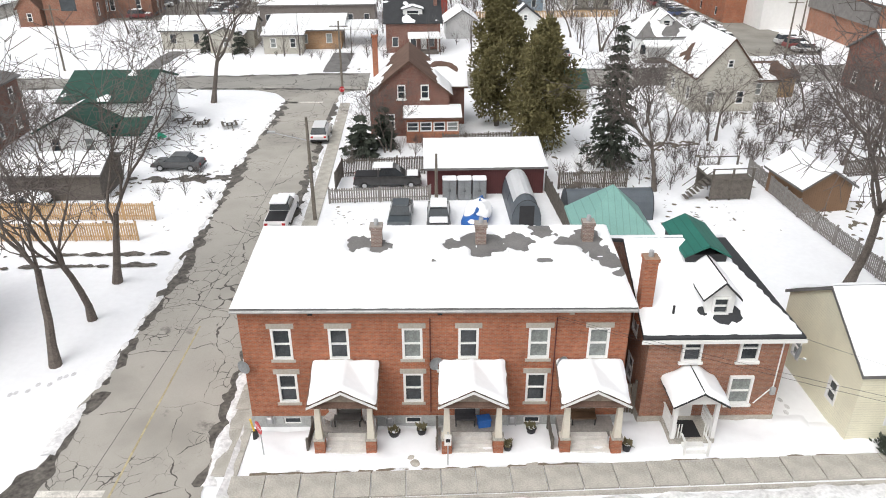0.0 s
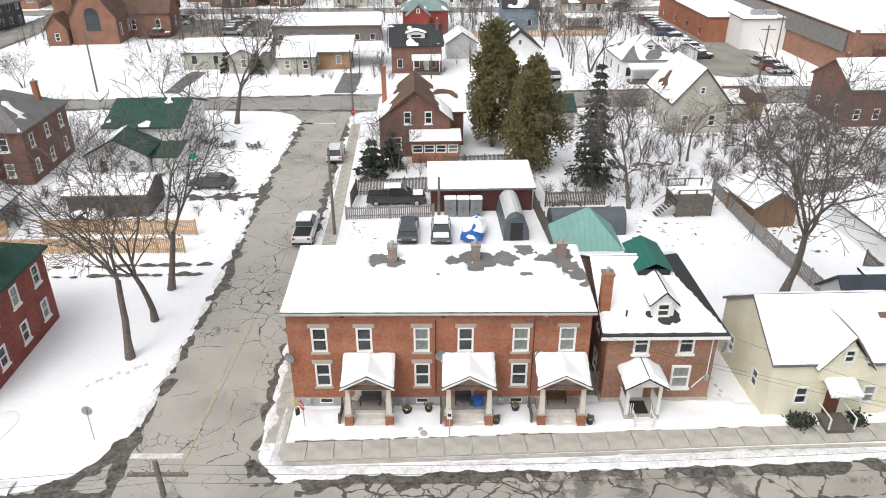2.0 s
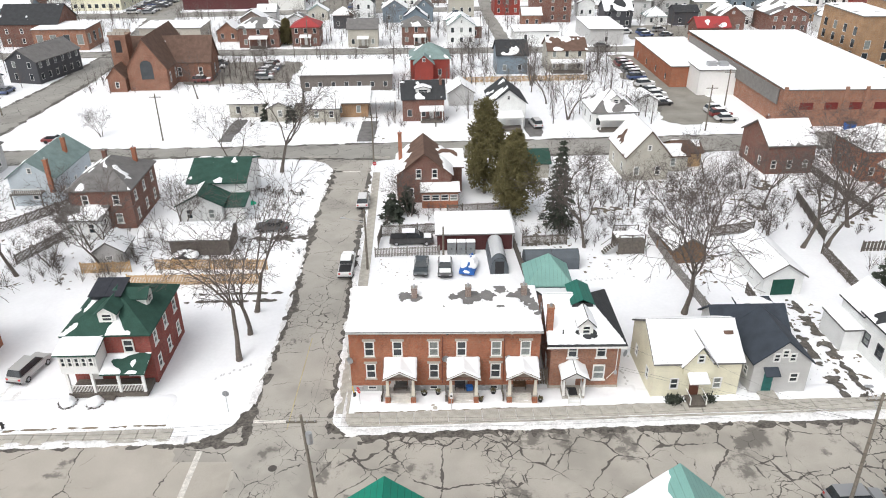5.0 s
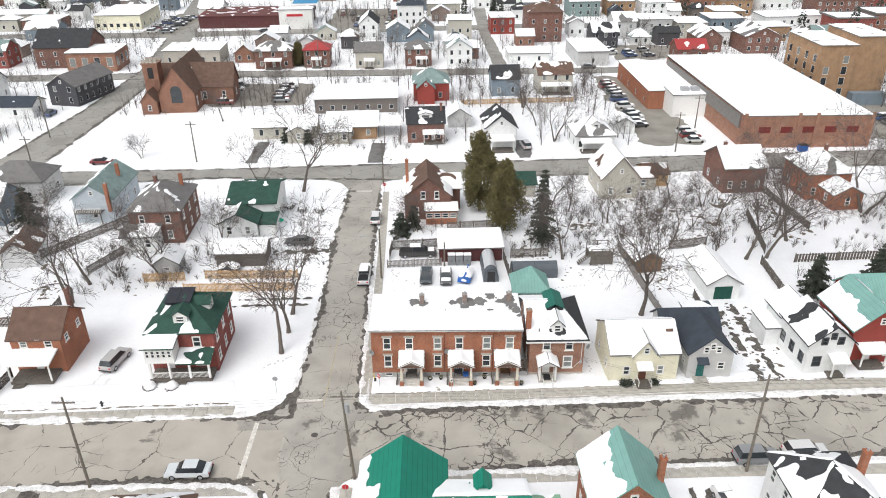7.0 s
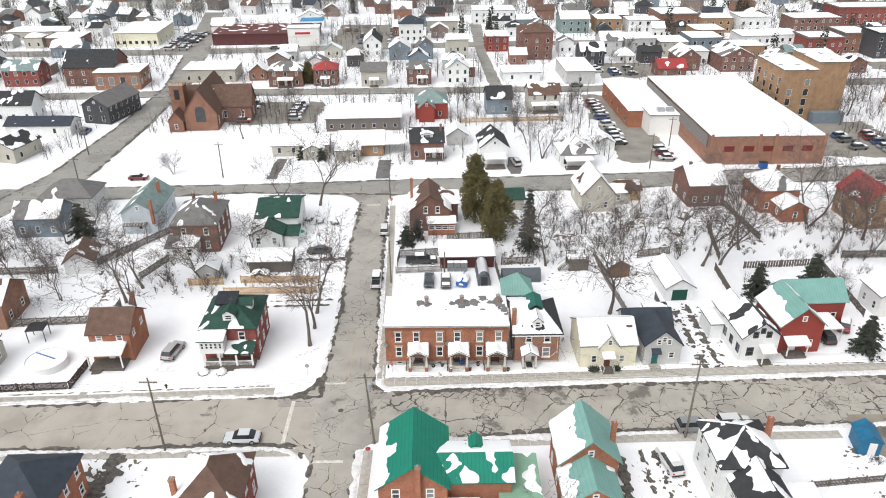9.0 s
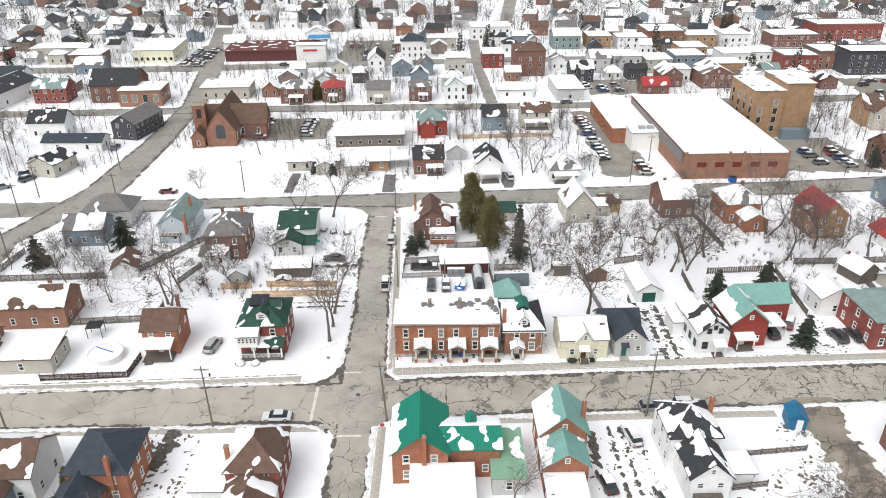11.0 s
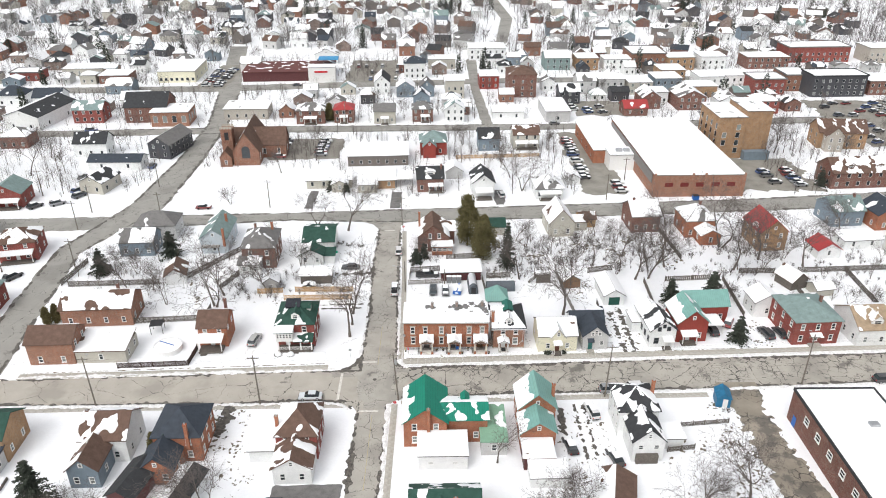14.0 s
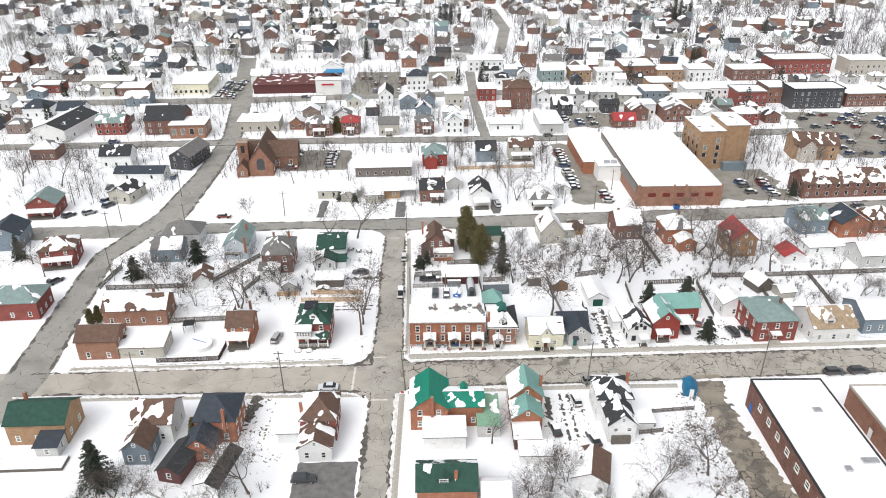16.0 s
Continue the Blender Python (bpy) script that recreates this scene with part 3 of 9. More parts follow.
sheet("road_side", -12, 2, -110, 70, grow(F_SIDE, 0.4, 0.5, 2), 0.030, ASPHALT, 0.45, "narrow cracked grey asphalt side street", "road")
sheet("road_back", -240, 300, 48, 102, grow(F_BACK, 0.6, 0.35, 3), 0.036, ASPHALT_FAR, 0.9, "wet grey asphalt street behind the houses", "road")
sheet("road_west", -125, -66, -60, 310, grow(F_DIAG, 0.6, 0.35, 4), 0.042, ASPHALT_FAR, 0.9, "grey asphalt street with slushy edges", "road")
sheet("road_third", -230, 300, 132, 182, grow(F_THIRD, 0.6, 0.3, 5), 0.048, ASPHALT_FAR, 1.2, "grey asphalt street two blocks away", "road")
sheet("road_far", -290, 300, 198, 246, grow(F_FAR, 0.6, 0.3, 6), 0.054, ASPHALT_FAR, 1.6, "grey asphalt high street in the town centre", "road")
sheet("road_north", 18, 66, 150, 490, grow(F_NORTH, 0.5, 0.3, 7), 0.060, ASPHALT_FAR, 1.6, "narrow grey lane leading out of town", "road")


def rect(x0, x1, y0, y1):
    return lambda x, y: min(x - x0, x1 - x, y - y0, y1 - y)


def lot(name, x0, x1, y0, y1, material, z, label, rough=1.5, res=0.8, s=0.2):
    return sheet(name, x0 - 3, x1 + 3, y0 - 3, y1 + 3, grow(rect(x0, x1, y0, y1), rough, s, x0), z, material, res, label, "pavement")


lot("parking_lot", -54, -28, 117, 140, LOT, 0.066, "thawed tan parking lot beside the church", 1.5)
lot("parking_lot", 54, 68, 84, 146, LOT, 0.070, "slushy parking lot beside the arena", 2.2)
lot("parking_lot", 105, 132, 86, 116, LOT, 0.074, "slushy brown yard behind the arena", 3.0)
lot("parking_lot", -108, -94, 214, 262, LOT, 0.078, "parking lot beside the supermarket", 1.5, 1.5)
lot("parking_lot", -38, -12, 226, 272, LOT, 0.082, "parking lot in the town centre", 1.5, 1.5)
lot("parking_lot", 170, 225, 128, 190, LOT, 0.086, "large half-cleared parking lot in the town centre", 2.5, 1.5)
lot("parking_lot", 66, 92, 168, 190, LOT, 0.090, "slushy yard behind the shops", 3, 1.2)
lot("driveway", -7.2, -4.0, 74, 86.5, DRIVE, 0.064, "cleared dark asphalt driveway of a bungalow", 0.3, 0.5)
lot("driveway", -33.5, -30.8, 74, 88, DRIVE, 0.064, "cleared dark asphalt driveway", 0.4, 0.5)
lot("driveway", 25.2, 28.2, 76, 88, DRIVE, 0.064, "cleared dark asphalt driveway beside a house", 0.6, 0.5)
lot("driveway", -20.5, -8.8, -48, -38.5, DRIVE, 0.064, "cleared dark asphalt driveway behind a house", 0.4, 0.5)
lot("driveway", -34.2, -31.6, -27, -18.5, WETDIRT, 0.064, "thawed muddy driveway with wheel tracks", 1.6, 0.25, 0.8)
lot("driveway", 46.7, 47.5, -2.5, 14, WETDIRT, 0.064, "thawed muddy wheel ruts of a driveway", 1.1, 0.22, 1.0)
lot("driveway", 49.0, 49.8, -2.5, 16, WETDIRT, 0.067, "dark wheel ruts along a snowy driveway", 1.0, 0.22, 1.0)
lot("driveway", 29.6, 30.8, -27, -19.5, WETDIRT, 0.064, "bare muddy patch of a driveway", 0.8, 0.2, 0.9)
for x in (33.0, 34.8):
    lot("driveway", x, x + 0.35, -33, -18.5, WETDIRT, 0.066 + x * 0.0001, "wet wheel rut along a snowy driveway", 0.7, 0.2, 1.1)
F_MUD = strip([(66.8, -14.5, 4.4), (66.2, -19, 2.8), (66.6, -30, 3.1), (67.8, -45, 3.9), (69, -64, 4.4)])
sheet("mud_lane", 58, 80, -70, -12, grow(F_MUD, 1.5, 0.6, 9), 0.058, LANE, 0.35, "brown thawed mud lane beside the brick hall", "lane")
F_TRACK = strip([(-10.5, 18.6, 0.25), (-20, 18.2, 0.12), (-30, 17.8, 0.05)])
sheet("wheel_tracks", -32, -9, 15, 22, grow(lambda x, y: max(F_TRACK(x, y), F_TRACK(x, y + 1.7)), 0.45, 1.1, 5), 0.05, WETDIRT, 0.2, "dark wheel tracks through the snow", "track")
F_RUT = strip([(-34.6, -5.2, 0.22), (-33.4, 1.5, 0.16)])
sheet("wheel_tracks", -37, -30, -6, 2, grow(lambda x, y: max(F_RUT(x, y), F_RUT(x - 1.5, y)), 0.3, 0.9, 8), 0.047, SLUSH, 0.2, "slushy wheel tracks of a driveway in the snow", "track")
F_DRV2 = strip([(-9.8, 33.5, 0.6), (-18, 33, 0.5)])
sheet("wheel_tracks", -22, -8, 29, 38, grow(F_DRV2, 1.5, 1.2, 6), 0.045, WETDIRT, 0.2, "slushy driveway tracks in the snow", "track")
# rounded corners of the junctions
def corner(fa, fb, r, x0, x1, y0, y1, name, material, z, label):
    def f(x, y):
        a, b = -fa(x, y), -fb(x, y)
        if a >= r or b >= r or (a <= 0 and b <= 0):
            return -1
        return math.hypot(r - max(a, -1), r - max(b, -1)) - r + 0.25 * nz(x, y, 0.5, 2.0)
    return sheet(name, x0, x1, y0, y1, f, z, material, 0.3, label, "road")


for k, (x0, x1, y0, y1, r, m_) in enumerate(((-22, -8.2, -9.5, 5, 5.5, ASPHALT), (-3.5, 6, -8, 3, 2.6, ASPHALT), (-18, -7.2, -24, -14.5, 4.0, ASPHALT_WEST), (-3.6, 6, -24, -14, 3.0, ASPHALT))):
    corner(F_MAIN, F_SIDE, r, x0, x1, y0, y1, "road_corner", m_, 0.0335 + 0.0007 * k, "rounded worn asphalt corner of the junction")
for k, (x0, x1, y0, y1, r) in enumerate(((-20, -8, 55, 66, 6.0), (-4.2, 5, 56, 66, 3.0))):
    corner(F_BACK, F_SIDE, r, x0, x1, y0, y1, "road_corner", ASPHALT, 0.0385 + 0.0007 * k, "rounded worn asphalt corner of the back junction")


def junction(x, y):
    """How far a place lies outside both streets' rounded meeting."""
    r = 5.5 if x < -5 else 2.6
    a, b = -F_MAIN(x, y), -F_SIDE(x, y)
    if 0 < a < r and 0 < b < r:
        return r - math.hypot(r - a, r - b)
    return min(a, b)


# ploughed snow, wet grit and meltwater along the kerbs
for x0, x1, y0, y1, side_ in ((-78, -14, -12, -3, 1), (-0.5, 112, -9, 4, 1), (-86, -10, -25, -13, -1), (0, 108, -20, -4, -1)):
    def ridge(x, y, side_=side_):
        d = junction(x, y)
        return (0.62 if side_ > 0 else 0.5) - abs(d - 0.3) + 0.45 * nz(x, y, 0.9, 8.0) + 0.5 * nz(x, y, 0.12, 2.0) - max(0, -0.1 - d) * 2
    sheet("snow_bank", x0, x1, y0, y1, ridge, 0.03, SLUSH, 0.3, "low ploughed snow bank along the kerb", "snow bank", "stuff", 0.28)
for x0, x1, y0, y1, w in ((-2.4, 0.6, -4, 60, 0.34), (-12, -7, -2, 58, 0.12), (-3, -0.5, -70, -18, 0.4)):
    def ridge(x, y, w=w):
        return w - abs(junction(x, y) - 0.12) + 0.5 * nz(x, y, 0.6, 4.0)
    sheet("snow_bank", x0, x1, y0, y1, ridge, 0.03, SLUSH, 0.28, "low ploughed snow bank along the side street", "snow bank", "stuff", 0.2)
for k, (x0, x1, y0, y1, w, amp) in enumerate(((-22, -6, -8, 60, 0.26, 0.7), (-3.6, 0.4, -8, 60, 0.28, 0.7), (1, 112, -9, 3, 0.42, 0.9), (-86, -12, -16, -4, 0.2, 0.6), (-86, -8, -24, -14, 0.25, 0.7), (0, 110, -20, -4, 0.3, 0.8), (-10, -6, -60, -18, 0.25, 0.6), (-4, -1, -60, -18, 0.2, 0.6))):
    def verge(x, y, w=w, amp=amp):
        d = junction(x, y)
        return w - abs(d + w * 0.9) + amp * nz(x, y, 0.8, 12.0) + 0.5 * nz(x, y, 0.1, 5.0)
    sheet("verge_grit", x0, x1, y0, y1, verge, 0.0375 + 0.0012 * k, WETDIRT, 0.26, "wet grit and dead grass along the kerb", "verge", "stuff", 0.012)
for k, (f, x0, x1, y0, y1, res) in enumerate(((F_BACK, -84, 200, 54, 92, 0.6), (F_DIAG, -102, -70, -10, 205, 0.6), (F_THIRD, -120, 200, 140, 172, 0.8))):
    def verge(x, y, f=f):
        return 0.3 - abs(f(x, y) - 0.5) + 0.9 * nz(x, y, 0.5, 12.0)
    sheet("verge_grit", x0, x1, y0, y1, verge, 0.068 + 0.002 * k, WETDIRT, res, "wet grit along the street's slushy edge", "verge", "stuff", 0.01)


def pavement(pts, wide, n, label, name="pavement", z=0.12):
    """Concrete slabs with joints, along a line."""
    total = sum(math.dist(a, b) for a, b in zip(pts, pts[1:]))
    e = thing(name, 0, 0, 0, 0, label, "pavement", "", "structure")
    rr = random.Random(n)
    acc = 0
    for a, b in zip(pts, pts[1:]):
        ln = math.dist(a, b)
        k = max(1, round(ln / (total / n)))
        ang = math.degrees(math.atan2(b[1] - a[1], b[0] - a[0]))
        for i in range(k):
            s = ln / k
            t = (i + 0.5) / k
            me = hold("slab", (round(s, 2), wide), lambda: boxes((-s / 2 + 0.02, s / 2 - 0.02, -wide / 2, wide / 2, -0.1, 0.0), bevel=0.012), CONCRETE)
            ob = part("slab", me, None, e)
            ob.matrix_basis = pose(a[0] + (b[0] - a[0]) * t, a[1] + (b[1] - a[1]) * t, z + rr.uniform(-0.012, 0.012), rr.uniform(-0.4, 0.4), rr.uniform(-0.4, 0.4), ang)
    return e


pavement([(-0.2, -4.2), (36, -2.6), (80, -1.1), (120, 0.6)], 1.5, 78, "cracked concrete pavement slabs in front of the brick row", z=0.1)
pavement([(-78, -8.6), (-40, -7.2), (-15.5, -6.0)], 1.4, 42, "slushy concrete pavement slabs along the lawns", z=0.09)
pavement([(-0.6, -3.4), (-0.7, 12), (-1.2, 30), (-2.2, 58)], 1.2, 40, "narrow concrete pavement beside the side street", z=0.08)
pavement([(-1.2, -18), (-1.4, -40), (-1.6, -60)], 1.2, 28, "narrow concrete pavement beside the green-roofed house", z=0.08)
pavement([(0, -17.3), (36, -16.2), (60, -15.8)], 1.4, 40, "concrete pavement slabs on the far kerb", z=0.07)
pavement([(-84, -19.4), (-40, -18.6), (-10, -18.3)], 1.3, 46, "half-buried concrete pavement slabs", z=0.07)
for (x0, y0), (x1, y1), lab in (((0.2, -5.15), (118, -0.35), "north"), ((-78, -9.6), (-15, -6.9), "west")):
    bm = bmesh.new()
    d = Vector((x1 - x0, y1 - y0, 0)).normalized()
    nn = Vector((-d.y, d.x, 0)) * 0.08
    a, b = Vector((x0, y0, 0)), Vector((x1, y1, 0))
    vs = [bm.verts.new(p + Vector((0, 0, z))) for z in (0, 0.15) for p in (a - nn, b - nn, b + nn, a + nn)]
    for q in ((4, 5, 6, 7), (0, 1, 5, 4), (1, 2, 6, 5), (2, 3, 7, 6), (3, 0, 4, 7)):
        bm.faces.new([vs[i] for i in q])
    tagged(part("kerb", bm, CONCRETE, None), "worn concrete kerb along the main street", "kerb", "", "structure")
for x0, x1, y0, y1 in ((-12.6, -12.1, -16.6, -8.2), (-8.0, -4.2, -20.2, -19.75), (-9.2, -5.0, 58.2, 58.7), (-8.6, -5.6, -4.6, -4.2)):
    tagged(part("stop_line", boxes((x0, x1, y0, y1, 0.028, 0.038)), mat("worn_line_paint", (0.62, 0.60, 0.55), 0.8, grain=0.35, size=2.0), None), "worn white stop line on the asphalt", "road marking", "", "structure")
for y0, y1 in ((-5.5, 9.0), (-40, -21)):
    tagged(part("centre_line", boxes((-5.35, -5.25, y0, y1, 0.03, 0.04)), mat("worn_yellow_line", (0.42, 0.36, 0.22), 0.8, grain=0.35, size=2.0), None), "faded yellow centre line", "road marking", "", "structure")
bm = bmesh.new()
tube(bm, (-5.6, -10.3, 0.02), (-5.6, -10.3, 0.045), 0.38, 0.38, 16)
tagged(part("manhole_cover", bm, mat("cast_iron", (0.12, 0.11, 0.10), 0.6, 0.6), None), "round cast iron manhole cover in the junction", "manhole cover")


# raised snow on the front lawns, and the dirt that shows along its edge
for x0, x1, y0, y1, sl in ((-0.1, 27.6, -3.35, -0.3, 0.04), (27.0, 47, -2.3, 0.2, 0.03), (50, 60, -1.2, 1.0, 0.03), (63, 76, -0.6, 2.0, 0.03), (-78, -16.5, -7.6, -3, 0.045)):
    def lawn(x, y, x0=x0, x1=x1, y0=y0, y1=y1, sl=sl):
        return min(x - x0, x1 - x, y - (y0 + (x - x0) * sl), y1 + (x - x0) * sl - y) - 0.12 + 0.2 * nz(x, y, 0.9, 6.0)
    sheet("lawn_snow", x0 - 0.5, x1 + 0.5, y0 - 0.6, y1 + (x1 - x0) * sl + 0.5, lawn, 0.03, SNOW, 0.22 if x0 > -1 and x0 < 30 else 0.5, "lumpy snow with ragged edges on the front lawn", "snow", "stuff", 0.24)
    sheet("lawn_edge", x0 - 0.5, x1 + 0.5, y0 - 0.6, y1 + (x1 - x0) * sl + 0.5, lambda x, y: min(lawn(x, y) + 0.28, 0.12 - abs(y - (y0 + (x - x0) * sl)) + 0.2 * nz(x, y, 1.3, 3.0)), 0.022, MUD, 0.25, "thin strip of wet dirt along the pavement", "dirt", "stuff", 0.02)


# ---- trees ----
def grow_tree(seed, h, kids, trunk=0.26, open_=0.8, stems=1, girth=0.0155):
    """Branches (points, first radius, last radius, level) of a bare tree, h metres high."""
    r = random.Random(seed)
    out = []
    top = len(kids)

    def branch(p, d, ln, rad, lv):
        n = (4, 4, 3, 2, 2)[lv] if lv < min(5, top) else 1
        pts, dirs = [p], [d]
        for i in range(n):
            bend = 0.10 if lv == 0 else 0.2 if lv < 3 else 0.3
            lift = 0.10 if 0 < lv < 3 else -0.06 if lv > 3 else 0.0
            d = (d + Vector((r.gauss(0, 1), r.gauss(0, 1), r.gauss(0, 0.7))) * bend + Vector((0, 0, lift))).normalized()
            p = p + d * ln / n
            pts.append(p)
            dirs.append(d)
        end = rad * (0.62 if lv < top else 0.25)
        out.append((pts, rad, end, lv))
        if lv >= top:
            return
        for k in range(kids[lv]):
            t = 1.0 if k < 2 else r.uniform(0.68 if lv == 0 else 0.28, 0.97)
            i = min(n - 1, int(t * n))
            f = t * n - i
            at, ad = pts[i].lerp(pts[i + 1], f), dirs[i + 1]
            side = Matrix.Rotation(k * 2.4 + r.uniform(-0.6, 0.6), 3, ad) @ ad.orthogonal().normalized()
            turn = r.uniform(0.35, 0.6) if k == 0 else r.uniform(0.6, 1.25)
            nd = (ad + side * turn * open_ + Vector((0, 0, 0.12 if lv < 2 else 0))).normalized()
            keep = 1.0 - 0.35 * (1 - t)
            branch(at, nd, ln * r.uniform(0.52, 0.8) * (1.25 if lv == 0 else 0.7 if lv + 1 == top else 1.0), (rad + (end - rad) * t) * r.uniform(0.56, 0.78) * keep, lv + 1)
    for s in range(stems):
        a = s * math.tau / stems + seed
        lean = Vector((r.uniform(-0.14, 0.14), r.uniform(-0.14, 0.14), 1)) if stems == 1 else Vector((math.cos(a) * 0.32, math.sin(a) * 0.32, 1))
        branch(Vector((math.cos(a), math.sin(a), -0.15)) * (0.25 if stems > 1 else 1) if stems > 1 else Vector((0, 0, -0.15)), lean.normalized(), h * trunk, h * girth, 0)
    f = h / max(p.z for b in out for p in b[0])
    return [([Vector((p.x * f, p.y * f, p.z * f)) for p in pts], ra, rb_, lv) for pts, ra, rb_, lv in out]


def branch_mesh(name, brs, sides, material):
    vs, fs = [], []
    for pts, ra, rb_, lv in brs:
        n = sides(lv)
        d = (pts[-1] - pts[0]).normalized()
        u = d.orthogonal().normalized()
        w = d.cross(u)
        k0 = len(vs)
        last = len(pts) - 1
        for i, p in enumerate(pts):
            r_ = ra + (rb_ - ra) * i / last
            if i == 0 and lv == 0:
                r_ *= 1.35
            vs += [p + r_ * (math.cos(k * math.tau / n) * u + math.sin(k * math.tau / n) * w) for k in range(n)]
        for i in range(last):
            a = k0 + i * n
            fs += [(a + k, a + (k + 1) % n, a + n + (k + 1) % n, a + n + k) for k in range(n)]
    me = bpy.data.meshes.new(name)
    me.from_pydata([tuple(v) for v in vs], [], fs)
    me.materials.append(material)
    return me


TREES = []


def tree_kind(seed, h, kids, trunk=0.26, open_=0.8, stems=1, girth=0.0155, thin=0.013):
    brs = grow_tree(seed, h, kids, trunk, open_, stems, girth)
    tr = branch_mesh("trunk", [b for b in brs if b[3] <= 2], lambda lv: 8 if lv == 0 else 5, BARK)
    cr = branch_mesh("crown", [(p, max(ra, thin * 1.35), max(rb_, thin), lv) for p, ra, rb_, lv in brs if lv > 2], lambda lv: 3, TWIG)
    TREES.append((tr, cr))


tree_kind(3, 15, (4, 4, 4, 4, 3), 0.24, 0.75)
tree_kind(8, 15, (3, 4, 4, 4, 3), 0.30, 0.66)
tree_kind(14, 15, (5, 5, 4, 4, 3), 0.20, 0.95)
tree_kind(21, 14, (3, 4, 4, 4, 3), 0.26, 0.6, 2, 0.013)
tree_kind(33, 10.5, (4, 5, 4, 4), 0.2, 0.9, 3, 0.011)
tree_kind(41, 13, (5, 5, 5, 4), 0.24, 0.85, 1, 0.0145, 0.014)
tree_kind(47, 12, (5, 5, 4, 4), 0.24, 1.0, 1, 0.0145, 0.014)


def tree(x, y, k=0, s=1.0, rot=0, label="tall bare deciduous tree with spreading grey-brown branches"):
    e = thing("tree", x, y, 0, rot, label, "tree")
    e.scale = (s, s, s)
    part("trunk", TREES[k][0], None, e)
    part("crown", TREES[k][1], None, e)
    return e


def leaf_cloud(seed, n, sample, size, droop=0.0):
    r = random.Random(seed)
    vs, fs = [], []
    for _ in range(n):
        p, out = sample(r)
        d = (out + Vector((r.uniform(-0.6, 0.6), r.uniform(-0.6, 0.6), r.uniform(-0.5, 0.6) - droop))).normalized()
        u = d.orthogonal().normalized()
        u = Matrix.Rotation(r.uniform(0, 6.3), 3, d) @ u
        ln, wd = size * r.uniform(0.6, 1.5), size * r.uniform(0.22, 0.4)
        k = len(vs)
        vs += [p, p + d * ln * 0.5 + u * wd, p + d * ln, p + d * ln * 0.5 - u * wd, p + d * ln * 0.45 + d.cross(u) * wd * 0.7]
        fs += [(k, k + 1, k + 4), (k + 1, k + 2, k + 4), (k + 2, k + 3, k + 4), (k + 3, k, k + 4)]
    return vs, fs


def mesh_of(name, vs, fs, material):
    me = bpy.data.meshes.new(name)
    me.from_pydata([tuple(v) for v in vs], [], fs)
    me.materials.append(material)
    return me


def cedar_shape(h, w, lumps, seed):
    rr = random.Random(seed)
    cs = []
    for i in range(lumps):
        t = i / (lumps - 1)
        reach = w * 0.56 * min(1.0, 0.5 + 2.5 * t) * (1 - t) ** 0.42
        a = i * 2.4 + rr.uniform(-0.5, 0.5)
        q = reach * rr.uniform(0.25, 1.0)
        cs.append((Vector((math.cos(a) * q, math.sin(a) * q, h * (0.14 + 0.83 * t))), w * rr.uniform(0.10, 0.20) * (1.15 - 0.5 * t)))

    def sample(r):
        c, rad = r.choice(cs)
        d = Vector((r.gauss(0, 1), r.gauss(0, 1), r.gauss(0, 1))).normalized()
        q = rad * (r.random() ** 0.4) * (1 + 0.35 * noise.noise(d * 2 + c))
        return c + Vector((d.x * q, d.y * q, d.z * q * 1.5)), d
    return sample


def conifer_shape(h, w):
    def sample(r):
        t = r.random() ** 0.75
        z = h * (1 - t * 0.9)
        lay = math.floor(z / 0.8) * 0.8
        a = (r.randrange(9) + (lay * 7.3)) * math.tau / 9 + r.gauss(0, 0.13)
        rad = w * 0.5 * t ** 0.8 * r.random() ** 0.7 * (0.72 + 0.4 * math.sin(lay * 5 + round(a * 9 / math.tau) * 2.7))
        d = Vector((math.cos(a), math.sin(a), -0.15))
        return Vector((math.cos(a) * rad, math.sin(a) * rad, lay - 0.4 * rad + r.uniform(-0.14, 0.08))), d
    return sample


EVER = {}


def evergreen(x, y, h, w, kind, label, rot=0, seed=1):
    key = (h, w, kind, seed)
    if key not in EVER:
        if kind == "cedar":
            vs, fs = leaf_cloud(seed, int(2100 * w), cedar_shape(h, w, 46, seed), 0.38)
            m_ = CEDAR
        else:
            vs, fs = leaf_cloud(seed, int(760 * max(w, 3)), conifer_shape(h, w), 0.40, 0.35)
            m_ = SPRUCE
        bm = bmesh.new()
        tube(bm, (0, 0, -0.1), (0, 0, h * 0.5), 0.02 * h, 0.012 * h, 7)
        tube(bm, (0, 0, h * 0.5), (0, 0, h * 0.96), 0.012 * h, 0.02, 6)
        tm = bpy.data.meshes.new("trunk")
        bm.to_mesh(tm)
        bm.free()
        tm.materials.append(BARK)
        EVER[key] = (tm, mesh_of("crown", vs, fs, m_))
    e = thing("evergreen_tree", x, y, 0, rot, label, "tree")
    part("trunk", EVER[key][0], None, e)
    part("crown", EVER[key][1], None, e)
    return e


